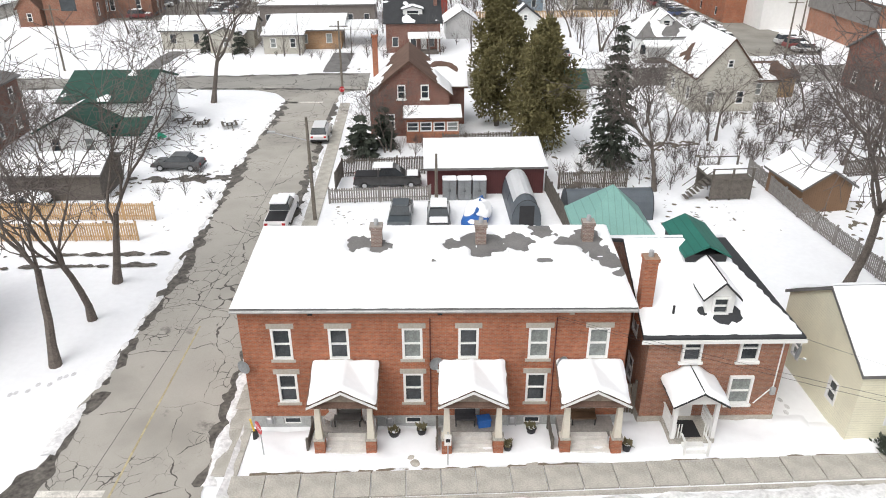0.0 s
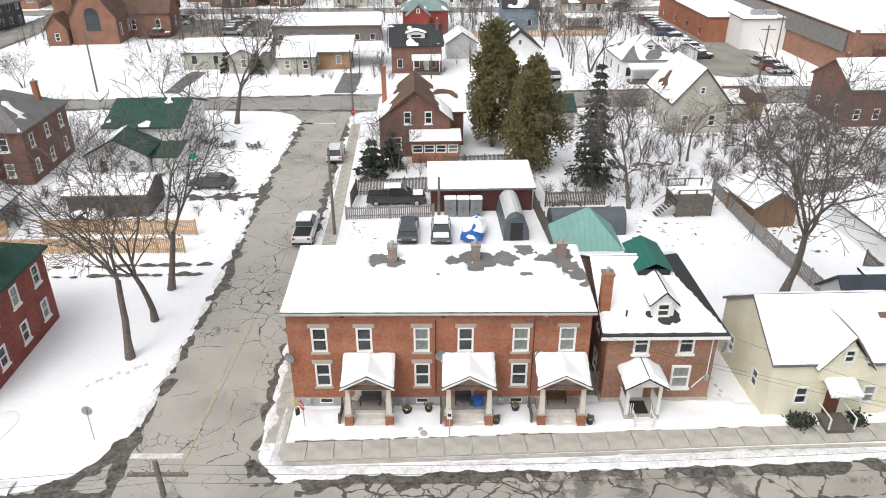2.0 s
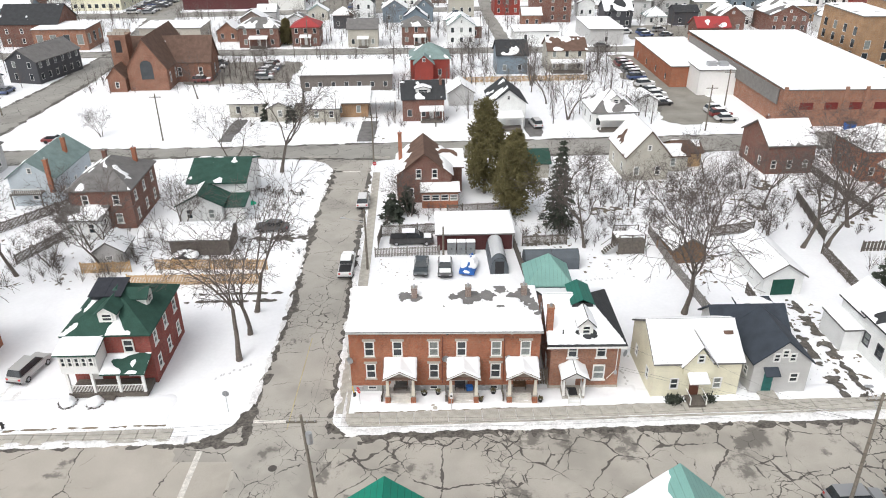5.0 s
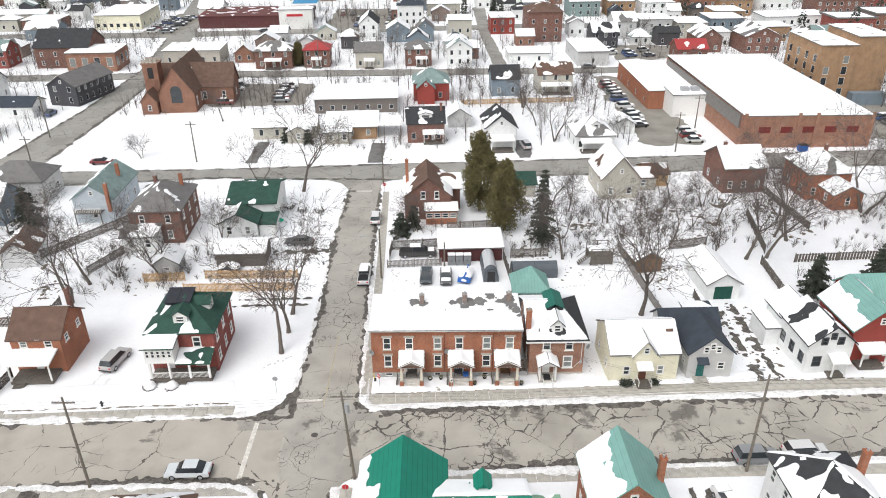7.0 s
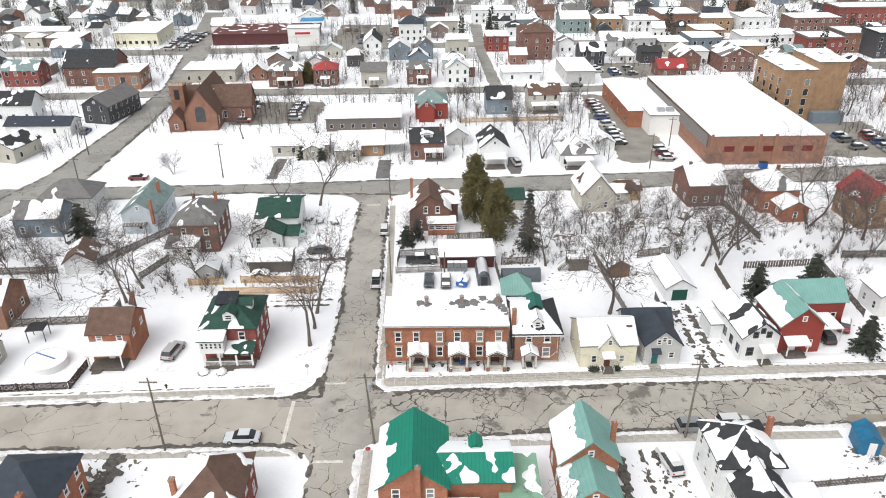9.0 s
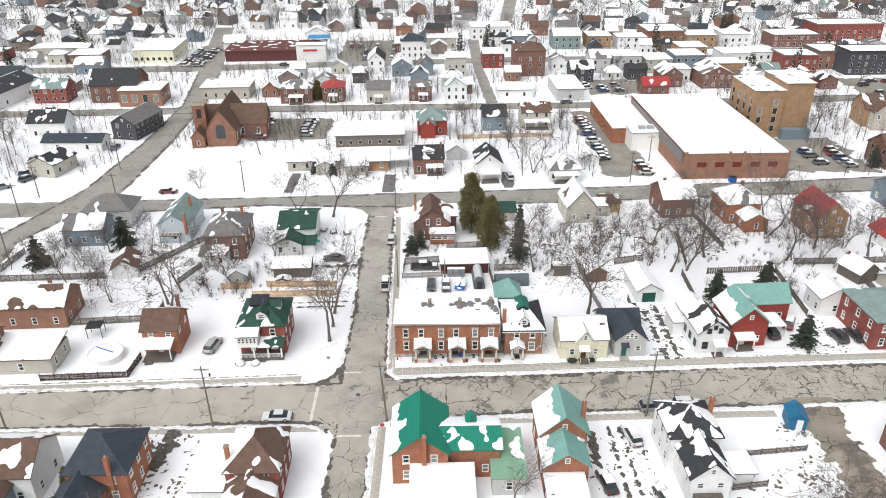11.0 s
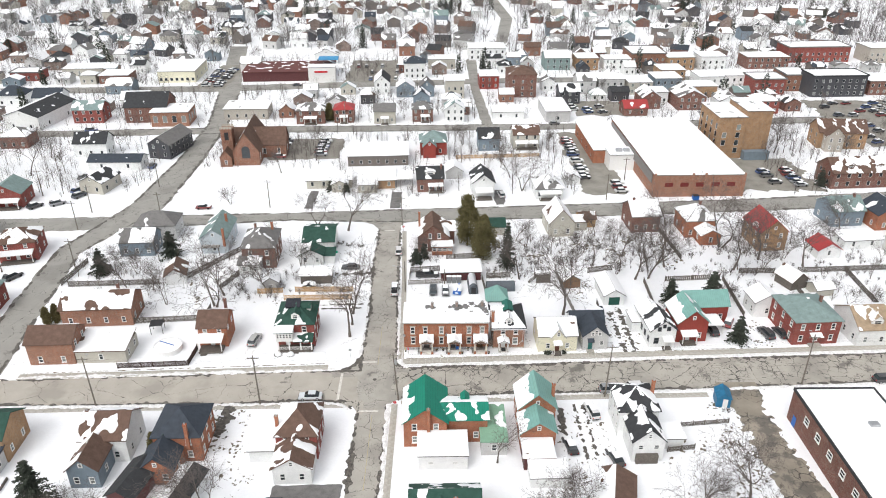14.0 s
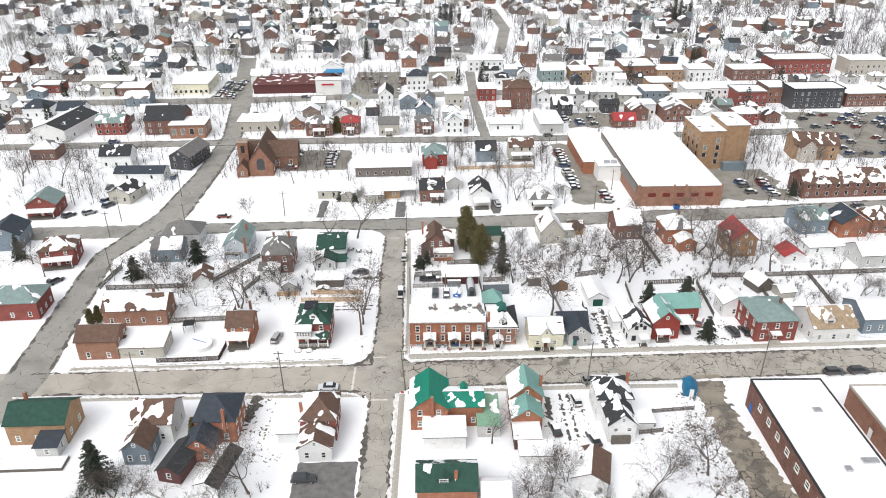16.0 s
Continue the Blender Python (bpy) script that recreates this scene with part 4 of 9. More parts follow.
# ---- vehicles ----
def paint_mat():
    m = bpy.data.materials.new("car_paint")
    m.use_nodes = True
    n, l = m.node_tree.nodes, m.node_tree.links
    oi = n.new("ShaderNodeObjectInfo")
    tc, ns = n.new("ShaderNodeTexCoord"), n.new("ShaderNodeTexNoise")
    ns.inputs["Scale"].default_value = 3.0
    l.new(tc.outputs["Object"], ns.inputs["Vector"])
    mx = n.new("ShaderNodeMix")
    mx.data_type = "RGBA"
    mx.inputs["B"].default_value = (0.35, 0.34, 0.32, 1)
    mr = n.new("ShaderNodeMapRange")
    mr.inputs["To Max"].default_value = 0.18
    l.new(ns.outputs["Fac"], mr.inputs["Value"])
    l.new(mr.outputs[0], mx.inputs["Factor"])
    l.new(oi.outputs["Color"], mx.inputs["A"])
    l.new(mx.outputs["Result"], n["Principled BSDF"].inputs["Base Color"])
    n["Principled BSDF"].inputs["Roughness"].default_value = 0.3
    n["Principled BSDF"].inputs["Coat Weight"].default_value = 0.4
    return m


CARPAINT = paint_mat()


def profile(bm, prof, w0, w1, zmid):
    """A body from its side outline (x, z): width w0 below zmid, w1 at the top."""
    top = max(z for x, z in prof)
    L, Rr = [], []
    for x, z in prof:
        t = max(0, (z - zmid) / max(0.01, top - zmid))
        w = (w0 + (w1 - w0) * t) / 2
        L.append(bm.verts.new((x, w, z)))
        Rr.append(bm.verts.new((x, -w, z)))
    n = len(prof)
    for k in range(n):
        j = (k + 1) % n
        bm.faces.new((L[k], L[j], Rr[j], Rr[k]))
    bm.faces.new(L[::-1])
    bm.faces.new(Rr)
    bmesh.ops.recalc_face_normals(bm, faces=bm.faces)
    bmesh.ops.bevel(bm, geom=[e for e in bm.edges if e.calc_face_angle(0) > 0.9], offset=0.06, segments=2, affect="EDGES")
    return bm


CARS = {}


def make_car(kind, near=True):
    L = {"sedan": 4.6, "suv": 4.7, "pickup": 5.8}[kind]
    h = {"sedan": 1.45, "suv": 1.72, "pickup": 1.85}[kind]
    b = {"sedan": 0.88, "suv": 1.02, "pickup": 1.12}[kind]
    f, r = L / 2, -L / 2
    e = thing("car", 0, 0, 0, 0, "parked car", "car")
    lo = [(r, 0.35), (f, 0.35), (f, b - 0.28), (f - 0.25, b - 0.1), (f - 1.25, b), (r + 0.1, b), (r, b - 0.2)]
    part("body", profile(bmesh.new(), lo, 1.82, 1.7, 0.6), CARPAINT, e)
    if kind == "pickup":
        cab = [(-0.75, b), (f - 1.3, b), (f - 2.15, h - 0.04), (-0.55, h - 0.04)]
        part("truck_bed", boxes((r + 0.15, -0.9, -0.74, 0.74, b + 0.003, b + 0.05)), BLACK, e, "dark bed cover")
    elif kind == "suv":
        cab = [(r + 0.12, b), (f - 1.1, b), (f - 1.9, h - 0.04), (r + 0.45, h - 0.04)]
    else:
        cab = [(r + 0.55, b), (f - 1.15, b), (f - 1.95, h - 0.04), (r + 1.25, h - 0.04)]
    g = part("cabin_glass", profile(bmesh.new(), cab, 1.66, 1.3, b), GLASS, e)
    xs_ = [x for x, z in cab if z > b]
    part("roof", boxes((min(xs_) - 0.03, max(xs_) + 0.03, -0.64, 0.64, h - 0.055, h), bevel=0.02), CARPAINT, e)
    for x in (f - 0.85, r + 0.9):
        for y in (-0.82, 0.82):
            bm = tube(bmesh.new(), (0, -0.1, 0), (0, 0.1, 0), 0.33, 0.33, 14)
            wh = part("wheel", bm, RUBBER, e) if "w" not in CARS else part("wheel", CARS["w"], None, e)
            if "w" not in CARS:
                CARS["w"] = wh.data
            else:
                bm.free()
            wh.location = (x, y, 0.33)
            if "r" not in CARS:
                CARS["r"] = hold("rim", 0, lambda: tube(bmesh.new(), (0, -0.112, 0), (0, 0.112, 0), 0.2, 0.2, 10), STEEL)
            if near:
                part("rim", CARS["r"], None, wh)
    if not near:
        return e
    for y in (-0.66, 0.66):
        part("headlight", hold("headlight", 0, lambda: boxes((-0.05, 0.03, -0.17, 0.17, -0.07, 0.07), bevel=0.02), STEEL), None, e).location = (f - 0.02, y, b - 0.3)
        part("taillight", hold("taillight", 0, lambda: boxes((-0.03, 0.05, -0.13, 0.13, -0.1, 0.1), bevel=0.02), RED), None, e).location = (r + 0.02, y, b - 0.22)
    part("bumper", hold("bumper", 0, lambda: boxes((-0.04, 0.06, -0.85, 0.85, -0.09, 0.09), bevel=0.03), BLACK), None, e).location = (f + 0.01, 0, 0.46)
    part("bumper", hold("bumper", 0, lambda: boxes((-0.04, 0.06, -0.85, 0.85, -0.09, 0.09), bevel=0.03), BLACK), None, e).location = (r - 0.03, 0, 0.46)
    return e


CAR_SNOW = {}


def car(x, y, rot, kind, color, label, snowy=False, group="", near=True):
    key = (kind, near)
    if key not in CARS:
        CARS[key] = make_car(kind, near)
        e = CARS[key]
        e.matrix_basis = pose(x, y, 0.03, 0, 0, rot)
    else:
        e = copy_thing(CARS[key], pose(x, y, 0.03, 0, 0, rot))
    for o in e.children_recursive:
        o.color = (*color, 1)
    tagged(e, label, "car", group)
    if snowy:
        h = {"sedan": 1.45, "suv": 1.72, "pickup": 1.85}[kind]
        L = {"sedan": 4.6, "suv": 4.7, "pickup": 5.8}[kind]
        bm = boxes((-1.2, 0.5, -0.66, 0.66, h - 0.02, h + 0.12), (L / 2 - 1.2, L / 2 - 0.2, -0.7, 0.7, h * 0.58, h * 0.58 + 0.12), bevel=0.05)
        part("snow", bm, SNOW_ROOF, e)
    return e


# ---- fences, poles, cables ----
def fence(pts, h, label, material=WOOD, pitch=0.16, name="fence", lattice=False):
    """Rails, posts and pickets along a line."""
    e = thing(name, pts[0][0], pts[0][1], 0, 0, label, "fence")
    o = Vector((*pts[0], 0))
    for a, b in zip(pts, pts[1:]):
        ln = math.dist(a, b)
        ang = math.degrees(math.atan2(b[1] - a[1], b[0] - a[0]))
        base = Vector((*a, 0)) - o
        for z in (0.35, h - 0.25):
            ob = part("rail", boxes((0, ln, -0.03, 0.03, z, z + 0.09)), material, e)
            ob.matrix_basis = pose(*base, 0, 0, ang)
        n = max(1, round(ln / 2.4))
        for k in range(n + 1):
            ob = part("post", hold("fence_post", h, lambda: boxes((-0.06, 0.06, -0.06, 0.06, 0, h + 0.12)), material), None, e)
            ob.matrix_basis = pose(*(base + Vector((b[0] - a[0], b[1] - a[1], 0)) * (k / n)), 0, 0, ang)
        m_ = int(ln / pitch)
        bm = bmesh.new()
        for k in range(m_):
            x = (k + 0.5) * pitch
            box(bm, x - pitch * 0.36, x + pitch * 0.36, -0.055, -0.032, 0.08, h + 0.03 * math.sin(k * 7.7))
        ob = part("boarding", bm, material, e)
        ob["kind"] = "stuff"
        ob.matrix_basis = pose(*base, 0, 0, ang)
    return e


def pole(x, y, h, label, arm=True, lean=(0, 0), transformer=False, lamp=None):
    e = thing("utility_pole", x, y, 0, 0, label, "utility pole")
    part("shaft", tube(bmesh.new(), (0, 0, -0.2), (lean[0], lean[1], h), 0.16, 0.1, 10), POLE, e)
    if arm:
        part("crossarm", boxes((lean[0] - 1.1, lean[0] + 1.1, lean[1] - 0.06, lean[1] + 0.06, h - 0.7, h - 0.58)), POLE, e)
        for k in (-0.95, -0.4, 0.4, 0.95) if y < 0 else ():
            part("insulator", hold("insulator", 0, lambda: tube(bmesh.new(), (0, 0, 0), (0, 0, 0.18), 0.05, 0.03, 6), STEEL), None, e).location = (lean[0] + k, lean[1], h - 0.58)
    if transformer:
        part("transformer", tube(bmesh.new(), (0.32 + lean[0] * 0.8, lean[1] * 0.8, h - 2.4), (0.32 + lean[0] * 0.85, lean[1] * 0.85, h - 1.5), 0.24, 0.24, 12), STEEL, e)
    if lamp:
        a = part("lamp_arm", tube(bmesh.new(), (lean[0] * lamp[2] / h, lean[1] * lamp[2] / h, lamp[2]), (lamp[0], lamp[1], lamp[2] + 0.7), 0.04, 0.03, 6), STEEL, e)
        part("lamp_head", boxes((lamp[0] - 0.35, lamp[0] + 0.25, lamp[1] - 0.12, lamp[1] + 0.12, lamp[2] + 0.66, lamp[2] + 0.8), bevel=0.03), STEEL, e)
    return e


def cable(a, b, sag, r=0.007, label="thin black overhead power cable"):
    cu = bpy.data.curves.new("cable", "CURVE")
    cu.dimensions, cu.bevel_depth, cu.bevel_resolution = "3D", r, 1
    sp = cu.splines.new("POLY")
    sp.points.add(14)
    for k in range(15):
        t = k / 14
        p = Vector(a).lerp(Vector(b), t)
        sp.points[k].co = (p.x, p.y, p.z - sag * 4 * t * (1 - t), 1)
    cu.materials.append(BLACK)
    return tagged(new("cable", cu), label, "cable")


# ---- the brick row on the corner ----
row = thing("row_house", 0, 0, 0, 0, "long red brick row house of three homes, snow on its roof", "house")
UP = [(1.4, 2.35), (4.05, 5.0), (7.45, 8.4), (10.05, 11.0), (13.3, 14.3), (16.05, 17.05)]
LOW = [(1.45, 2.4), (7.45, 8.4), (13.3, 14.3)]
BASE = [(1.55, 2.4), (7.5, 8.3), (13.3, 14.1)]
DOORS = [(4.35, 5.25), (10.25, 11.15), (15.75, 16.65)]
holes = [(a, b, 4.03, 5.75) for a, b in UP] + [(a, b, 1.5, 3.2) for a, b in LOW] + [(a, b, 0.62, 2.75) for a, b in DOORS]
bm = bmesh.new()
wall_face(bm, (0, 0, 0.62), (1, 0, 0), 17.9, 6.2, [(a, b, c - 0.62, d - 0.62) for a, b, c, d in holes], 0.16)
wall_face(bm, (17.9, 0, 0.62), (0, 1, 0), 6.8, 6.2, [])
wall_face(bm, (17.9, 6.8, 0.62), (-1, 0, 0), 17.9, 6.75, [])
wall_face(bm, (0, 6.8, 0.62), (0, -1, 0), 6.8, 6.2, [])
for x, s in ((0, 1), (17.9, -1)):
    t = [bm.verts.new(p) for p in ((x, 0, 6.82), (x, 6.8, 6.82), (x, 6.8, 7.37))]
    bm.faces.new(t if s < 0 else t[::-1])
part("wall", bm, BR_RED, row)
bm = bmesh.new()
wall_face(bm, (-0.03, -0.03, 0), (1, 0, 0), 17.96, 0.66, [(a, b, 0.2, 0.58) for a, b in BASE], 0.12)
wall_face(bm, (17.93, -0.03, 0), (0, 1, 0), 6.86, 0.66, [])
wall_face(bm, (-0.03, 6.83, 0), (0, -1, 0), 6.86, 0.66, [])
v = [bm.verts.new(p) for p in ((-0.03, -0.03, 0.66), (17.93, -0.03, 0.66), (17.93, 0.01, 0.66), (-0.03, 0.01, 0.66))]
bm.faces.new(v)
part("foundation", bm, FOUNDATION, row, "grey rendered stone foundation")
for k, (a, b) in enumerate(UP):
    window(row, (a, 0.05, 4.03), 0, b - a, 1.72, PAINT, CURTAIN if k in (2, 4, 5) else GLASS, STONE, STONE)
for k, (a, b) in enumerate(LOW):
    window(row, (a, 0.05, 1.5), 0, b - a, 1.7, PAINT, GLASS, STONE, STONE)
for a, b in BASE:
    window(row, (a, 0.02, 0.2), 0, b - a, 0.38, PAINT, GLASS, None, None, True)
for a, b in DOORS:
    d = part("door", boxes((-0.43, 0.43, -0.03, 0.03, 0, 2.1), (-0.28, 0.28, -0.05, -0.03, 1.2, 1.85), bevel=0.01), mat("door_white", (0.6, 0.6, 0.58), 0.5), row)
    d.location = ((a + b) / 2, 0.1, 0.63)
    part("door_knob", tube(bmesh.new(), (0.36, -0.1, 1.0), (0.36, -0.03, 1.0), 0.035, 0.035, 8), STEEL, d)
bm = bmesh.new()
RP = [(-0.18, -0.35, 7.0), (18.08, -0.35, 7.0), (18.08, 7.0, 7.6), (-0.18, 7.0, 7.6)]
slab(bm, RP, 0.16)
rroof = part("roof", bm, RF_GREY, row, "low-pitched grey shingled roof")
plane_snow(rroof, RP, 1, 4.2, 0.2, 0.17, ((5.1, 5.3, 0.75), (6.15, 4.9, 0.62), (9.9, 5.1, 0.55), (10.9, 5.5, 0.8), (11.9, 5.2, 0.95), (11.3, 4.3, 0.55), (13.2, 5.5, 0.75), (13.3, 4.9, 0.5), (14.6, 6.4, 0.7),
                                          (15.6, 5.4, 0.5), (16.7, 5.6, 0.95), (17.2, 4.4, 0.75), (17.5, 3.4, 0.55), (17.7, 2.4, 0.3), (8.9, 3.6, 0.16), (14.2, 3.6, 0.2), (14.6, 3.6, 0.2)), 0.06)
part("gutter", boxes((-0.2, 18.1, -0.5, -0.36, 6.83, 6.96), bevel=0.03), mat("grey_gutter", (0.42, 0.42, 0.41), 0.5, 0.3), row)
for x, y in ((6.0, 5.2), (11.3, 5.4), (16.8, 5.6)):
    chimney(row, x, y, 6.6, 8.55, BR_CHIM, 0.55)
for x in (3.2, 9.1, 15.1):
    part("vent", boxes((x, x + 0.22, -0.03, 0.01, 6.45, 6.57)), STONE if x > 15 else BLACK, row)
for x, z in ((8.75, 0.9), (14.55, 0.9)):
    bm = tube(bmesh.new(), (x, -0.04, z), (x, -0.04, 6.3), 0.025, 0.025, 6)
    part("conduit", bm, mat("dark_red_conduit", (0.10, 0.03, 0.03), 0.6), row)


def porch(parent, x, y, w, d, top=3.0, rise=0.85, floor=0.62, steps=3):
    """A gabled porch on brick piers with tapered white columns, its roof falling to the front."""
    e = new("porch")
    e.parent = parent
    e.location = (x, y, 0)
    part("deck", boxes((-w / 2 + 0.15, w / 2 - 0.15, -d + 1.02, -0.04, 0.05, floor)), mat("grey_boards", (0.30, 0.28, 0.26), 0.7, grain=0.25, size=3.0), e)
    for s in (-1, 1):
        cx = s * (w / 2 - 0.28)
        part("pier", boxes((cx - 0.24, cx + 0.24, -d, -d + 0.48, 0, 0.95)), BR_RED, e)
        part("pier_cap", boxes((cx - 0.27, cx + 0.27, -d - 0.03, -d + 0.51, 0.951, 1.03)), CONCRETE, e)
        bm = bmesh.new()
        a = [bm.verts.new((cx + i * 0.17, -d + 0.24 + j * 0.17, 1.031)) for i, j in ((-1, -1), (1, -1), (1, 1), (-1, 1))]
        b = [bm.verts.new((cx + i * 0.11, -d + 0.24 + j * 0.11, top - 0.2)) for i, j in ((-1, -1), (1, -1), (1, 1), (-1, 1))]
        for k in range(4):
            bm.faces.new((a[k], a[(k + 1) % 4], b[(k + 1) % 4], b[k]))
        part("column", bm, CREAM, e)
        part("beam", boxes((cx - 0.1, cx + 0.1, -d + 0.1, -0.05, top - 0.195, top)), PAINT, e)
    part("beam", boxes((-w / 2, w / 2, -d + 0.04, -d + 0.22, top - 0.19, top + 0.003)), PAINT, e)
    for k in range(steps):
        y1 = -d + 1.01 - 0.33 * k
        part("step", boxes((-w / 2 + 0.54, w / 2 - 0.54, y1 - 0.325, y1, 0.02, floor - 0.03 - k * (floor - 0.1) / steps), bevel=0.015), mat("pale_boards", (0.66, 0.64, 0.60), 0.7, grain=0.15, size=3.0), e)
    bm = bmesh.new()
    t = [bm.verts.new(p) for p in ((-w / 2 + 0.1, -d + 0.05, top), (w / 2 - 0.1, -d + 0.05, top), (0, -d + 0.05, top + rise - 0.12))]
    bm.faces.new(t)
    part("pediment", bm, mat("weathered_shakes", (0.24, 0.205, 0.17), 0.9, grain=0.3, size=6.0), e)
    hw_, ya, zt = w / 2 + 0.12, -d - 0.18, top + rise + 0.1
    bm = bmesh.new()
    slab(bm, [(-hw_, ya, top + 0.1), (hw_, ya, top + 0.1), (hw_, -0.05, zt), (-hw_, -0.05, zt)], 0.1)
    shed_ = part("roof_slope", bm, RF_BROWN, e)
    bm = bmesh.new()
    for s in (-1, 1):
        t = [bm.verts.new(p) for p in ((s * hw_, ya, top + 0.104), (0, ya, zt + 0.004), (0, -0.05, zt + 0.004))]
        bm.faces.new(t if s < 0 else t[::-1])
    part("front_gable", bm, RF_BROWN, e)

    def lie(px, py):
        return max(top + 0.1 + (zt - top - 0.1) * (py - ya) / (-0.05 - ya), zt - (zt - top - 0.1) * abs(px) / hw_)
    nx, ny = 24, 20
    g = [[None] * (ny + 1) for _ in range(nx + 1)]
    for i in range(nx + 1):
        for j in range(ny + 1):
            px, py = -hw_ + 2 * hw_ * i / nx, ya + (-0.05 - ya) * j / ny
            f = min(px + hw_, hw_ - px, (py - ya) * 1.4, -0.05 - py + 0.1) - 0.05 - 0.06 * noise.noise(Vector((px * 2 + x, py * 2, 1)))
            g[i][j] = ((px, py, lie(px, py)), f)
    clip_field([(g[i][j], g[i + 1][j], g[i + 1][j + 1], g[i][j + 1]) for i in range(nx) for j in range(ny)],
               lambda p, f: (p[0], p[1], p[2] + 0.012 + min(0.19, f * 1.1) + 0.02 * noise.noise(Vector(p) * 2)), "snow", SNOW_ROOF, shed_)
    for s in (-1, 1):
        bm = bmesh.new()
        q = [(s * (w / 2 + 0.12), top - 0.06), (0, top + rise - 0.06), (0, top + rise + 0.07), (s * (w / 2 + 0.12), top + 0.07)]
        vs = [bm.verts.new((a, yy, z)) for yy in (-d - 0.21, -d - 0.184) for a, z in q]
        for f_ in ((0, 1, 2, 3), (7, 6, 5, 4), (0, 4, 5, 1), (1, 5, 6, 2), (2, 6, 7, 3), (3, 7, 4, 0)):
            bm.faces.new([vs[i] for i in f_])
        part("bargeboard", bm, PAINT, e)
    return e


for x in (4.8, 10.7, 16.2):
    porch(row, x, 0, 2.95, 2.15)


def dish(x, y, z, ax):
    e = thing("satellite_dish", x, y, z, ax, "grey satellite dish on a wall bracket", "satellite dish", "dishes on the walls")
    bm = bmesh.new()
    ring = []
    for r_, dz in ((0.0, 0.0), (0.18, 0.02), (0.33, 0.09)):
        ring.append([bm.verts.new((math.cos(k * math.tau / 16) * r_, -0.22 - dz * 1.0, math.sin(k * math.tau / 16) * r_ * 1.1 + 0.1)) for k in range(16)] if r_ else [bm.verts.new((0, -0.22, 0.1))])
    for k in range(16):
        bm.faces.new((ring[0][0], ring[1][k], ring[1][(k + 1) % 16]))
        bm.faces.new((ring[1][k], ring[2][k], ring[2][(k + 1) % 16], ring[1][(k + 1) % 16]))
    bmesh.ops.solidify(bm, geom=bm.faces[:], thickness=0.02)
    part("reflector", bm, mat("dish_grey", (0.42, 0.44, 0.45), 0.5), e)
    part("bracket", tube(bmesh.new(), (0, 0, 0), (0, -0.21, 0.08), 0.025, 0.025, 6), STEEL, e)
    part("feed_arm", tube(bmesh.new(), (0, -0.24, -0.2), (0, -0.62, -0.06), 0.018, 0.018, 6), STEEL, e)
    part("feed_horn", boxes((-0.05, 0.05, -0.72, -0.58, -0.1, 0.0), bevel=0.01), mat("pale_plastic", (0.6, 0.6, 0.58), 0.5), e)


for x, y, z, a in ((0.15, -0.0, 3.7, -20), (8.95, -0.0, 3.85, 15), (14.75, -0.0, 3.85, 30), (25.75, 0.2, 4.2, 40)):
    dish(x, y, z, a)


def planter(x, y, label, r=0.26, z=0.0):
    e = thing("planter_pot", x, y, z, 0, label, "planter")
    bm = bmesh.new()
    tube(bm, (0, 0, 0), (0, 0, 0.42), r * 0.72, r, 12)
    tube(bm, (0, 0, 0.38), (0, 0, 0.44), r * 1.08, r * 1.08, 12)
    part("pot", bm, BLACK, e)
    vs, fs = leaf_cloud(int(x * 10), 60, lambda q: (Vector((q.uniform(-0.15, 0.15), q.uniform(-0.15, 0.15), 0.45)), Vector((q.uniform(-1, 1), q.uniform(-1, 1), 1)).normalized()), 0.22)
    part("dead_plant", mesh_of("dead_plant", vs, fs, mat("dead_leaf", (0.16, 0.14, 0.08), 0.9)), None, e)
    bm = bmesh.new()
    bmesh.ops.create_icosphere(bm, subdivisions=2, radius=r * 0.8)
    for v_ in bm.verts:
        v_.co = Vector((v_.co.x, v_.co.y, max(-0.02, v_.co.z * 0.4) + 0.46)) * 1.0
    part("snow", bm, SNOW_ROOF, e)


for x, y, z in ((7.0, -0.9, 0.05), (8.3, -0.75, 0.05), (12.35, -1.9, 0.05), (13.6, -0.7, 0.05), (17.95, -1.9, 0.05)):
    planter(x, y, "black plastic planter with snow and dead stalks beside a porch", 0.24 + 0.05 * math.sin(x * 3), z)
for x in (0.9, 6.75, 12.7):
    e = thing("gas_meter", x, -0.2, 0.15, 0, "grey gas meter with pipes at the foundation", "gas meter")
    part("meter_body", boxes((-0.14, 0.14, -0.12, 0.1, 0.25, 0.6), bevel=0.04), STEEL, e)
    part("pipe", tube(bmesh.new(), (0.2, 0, 0), (0.2, 0, 0.55), 0.025, 0.025, 6), STEEL, e)
    part("pipe", tube(bmesh.new(), (-0.2, 0, 0.0), (-0.2, 0, 0.55), 0.025, 0.025, 6), STEEL, e)
    part("pipe", tube(bmesh.new(), (-0.2, 0, 0.55), (0.2, 0, 0.55), 0.025, 0.025, 6), STEEL, e)


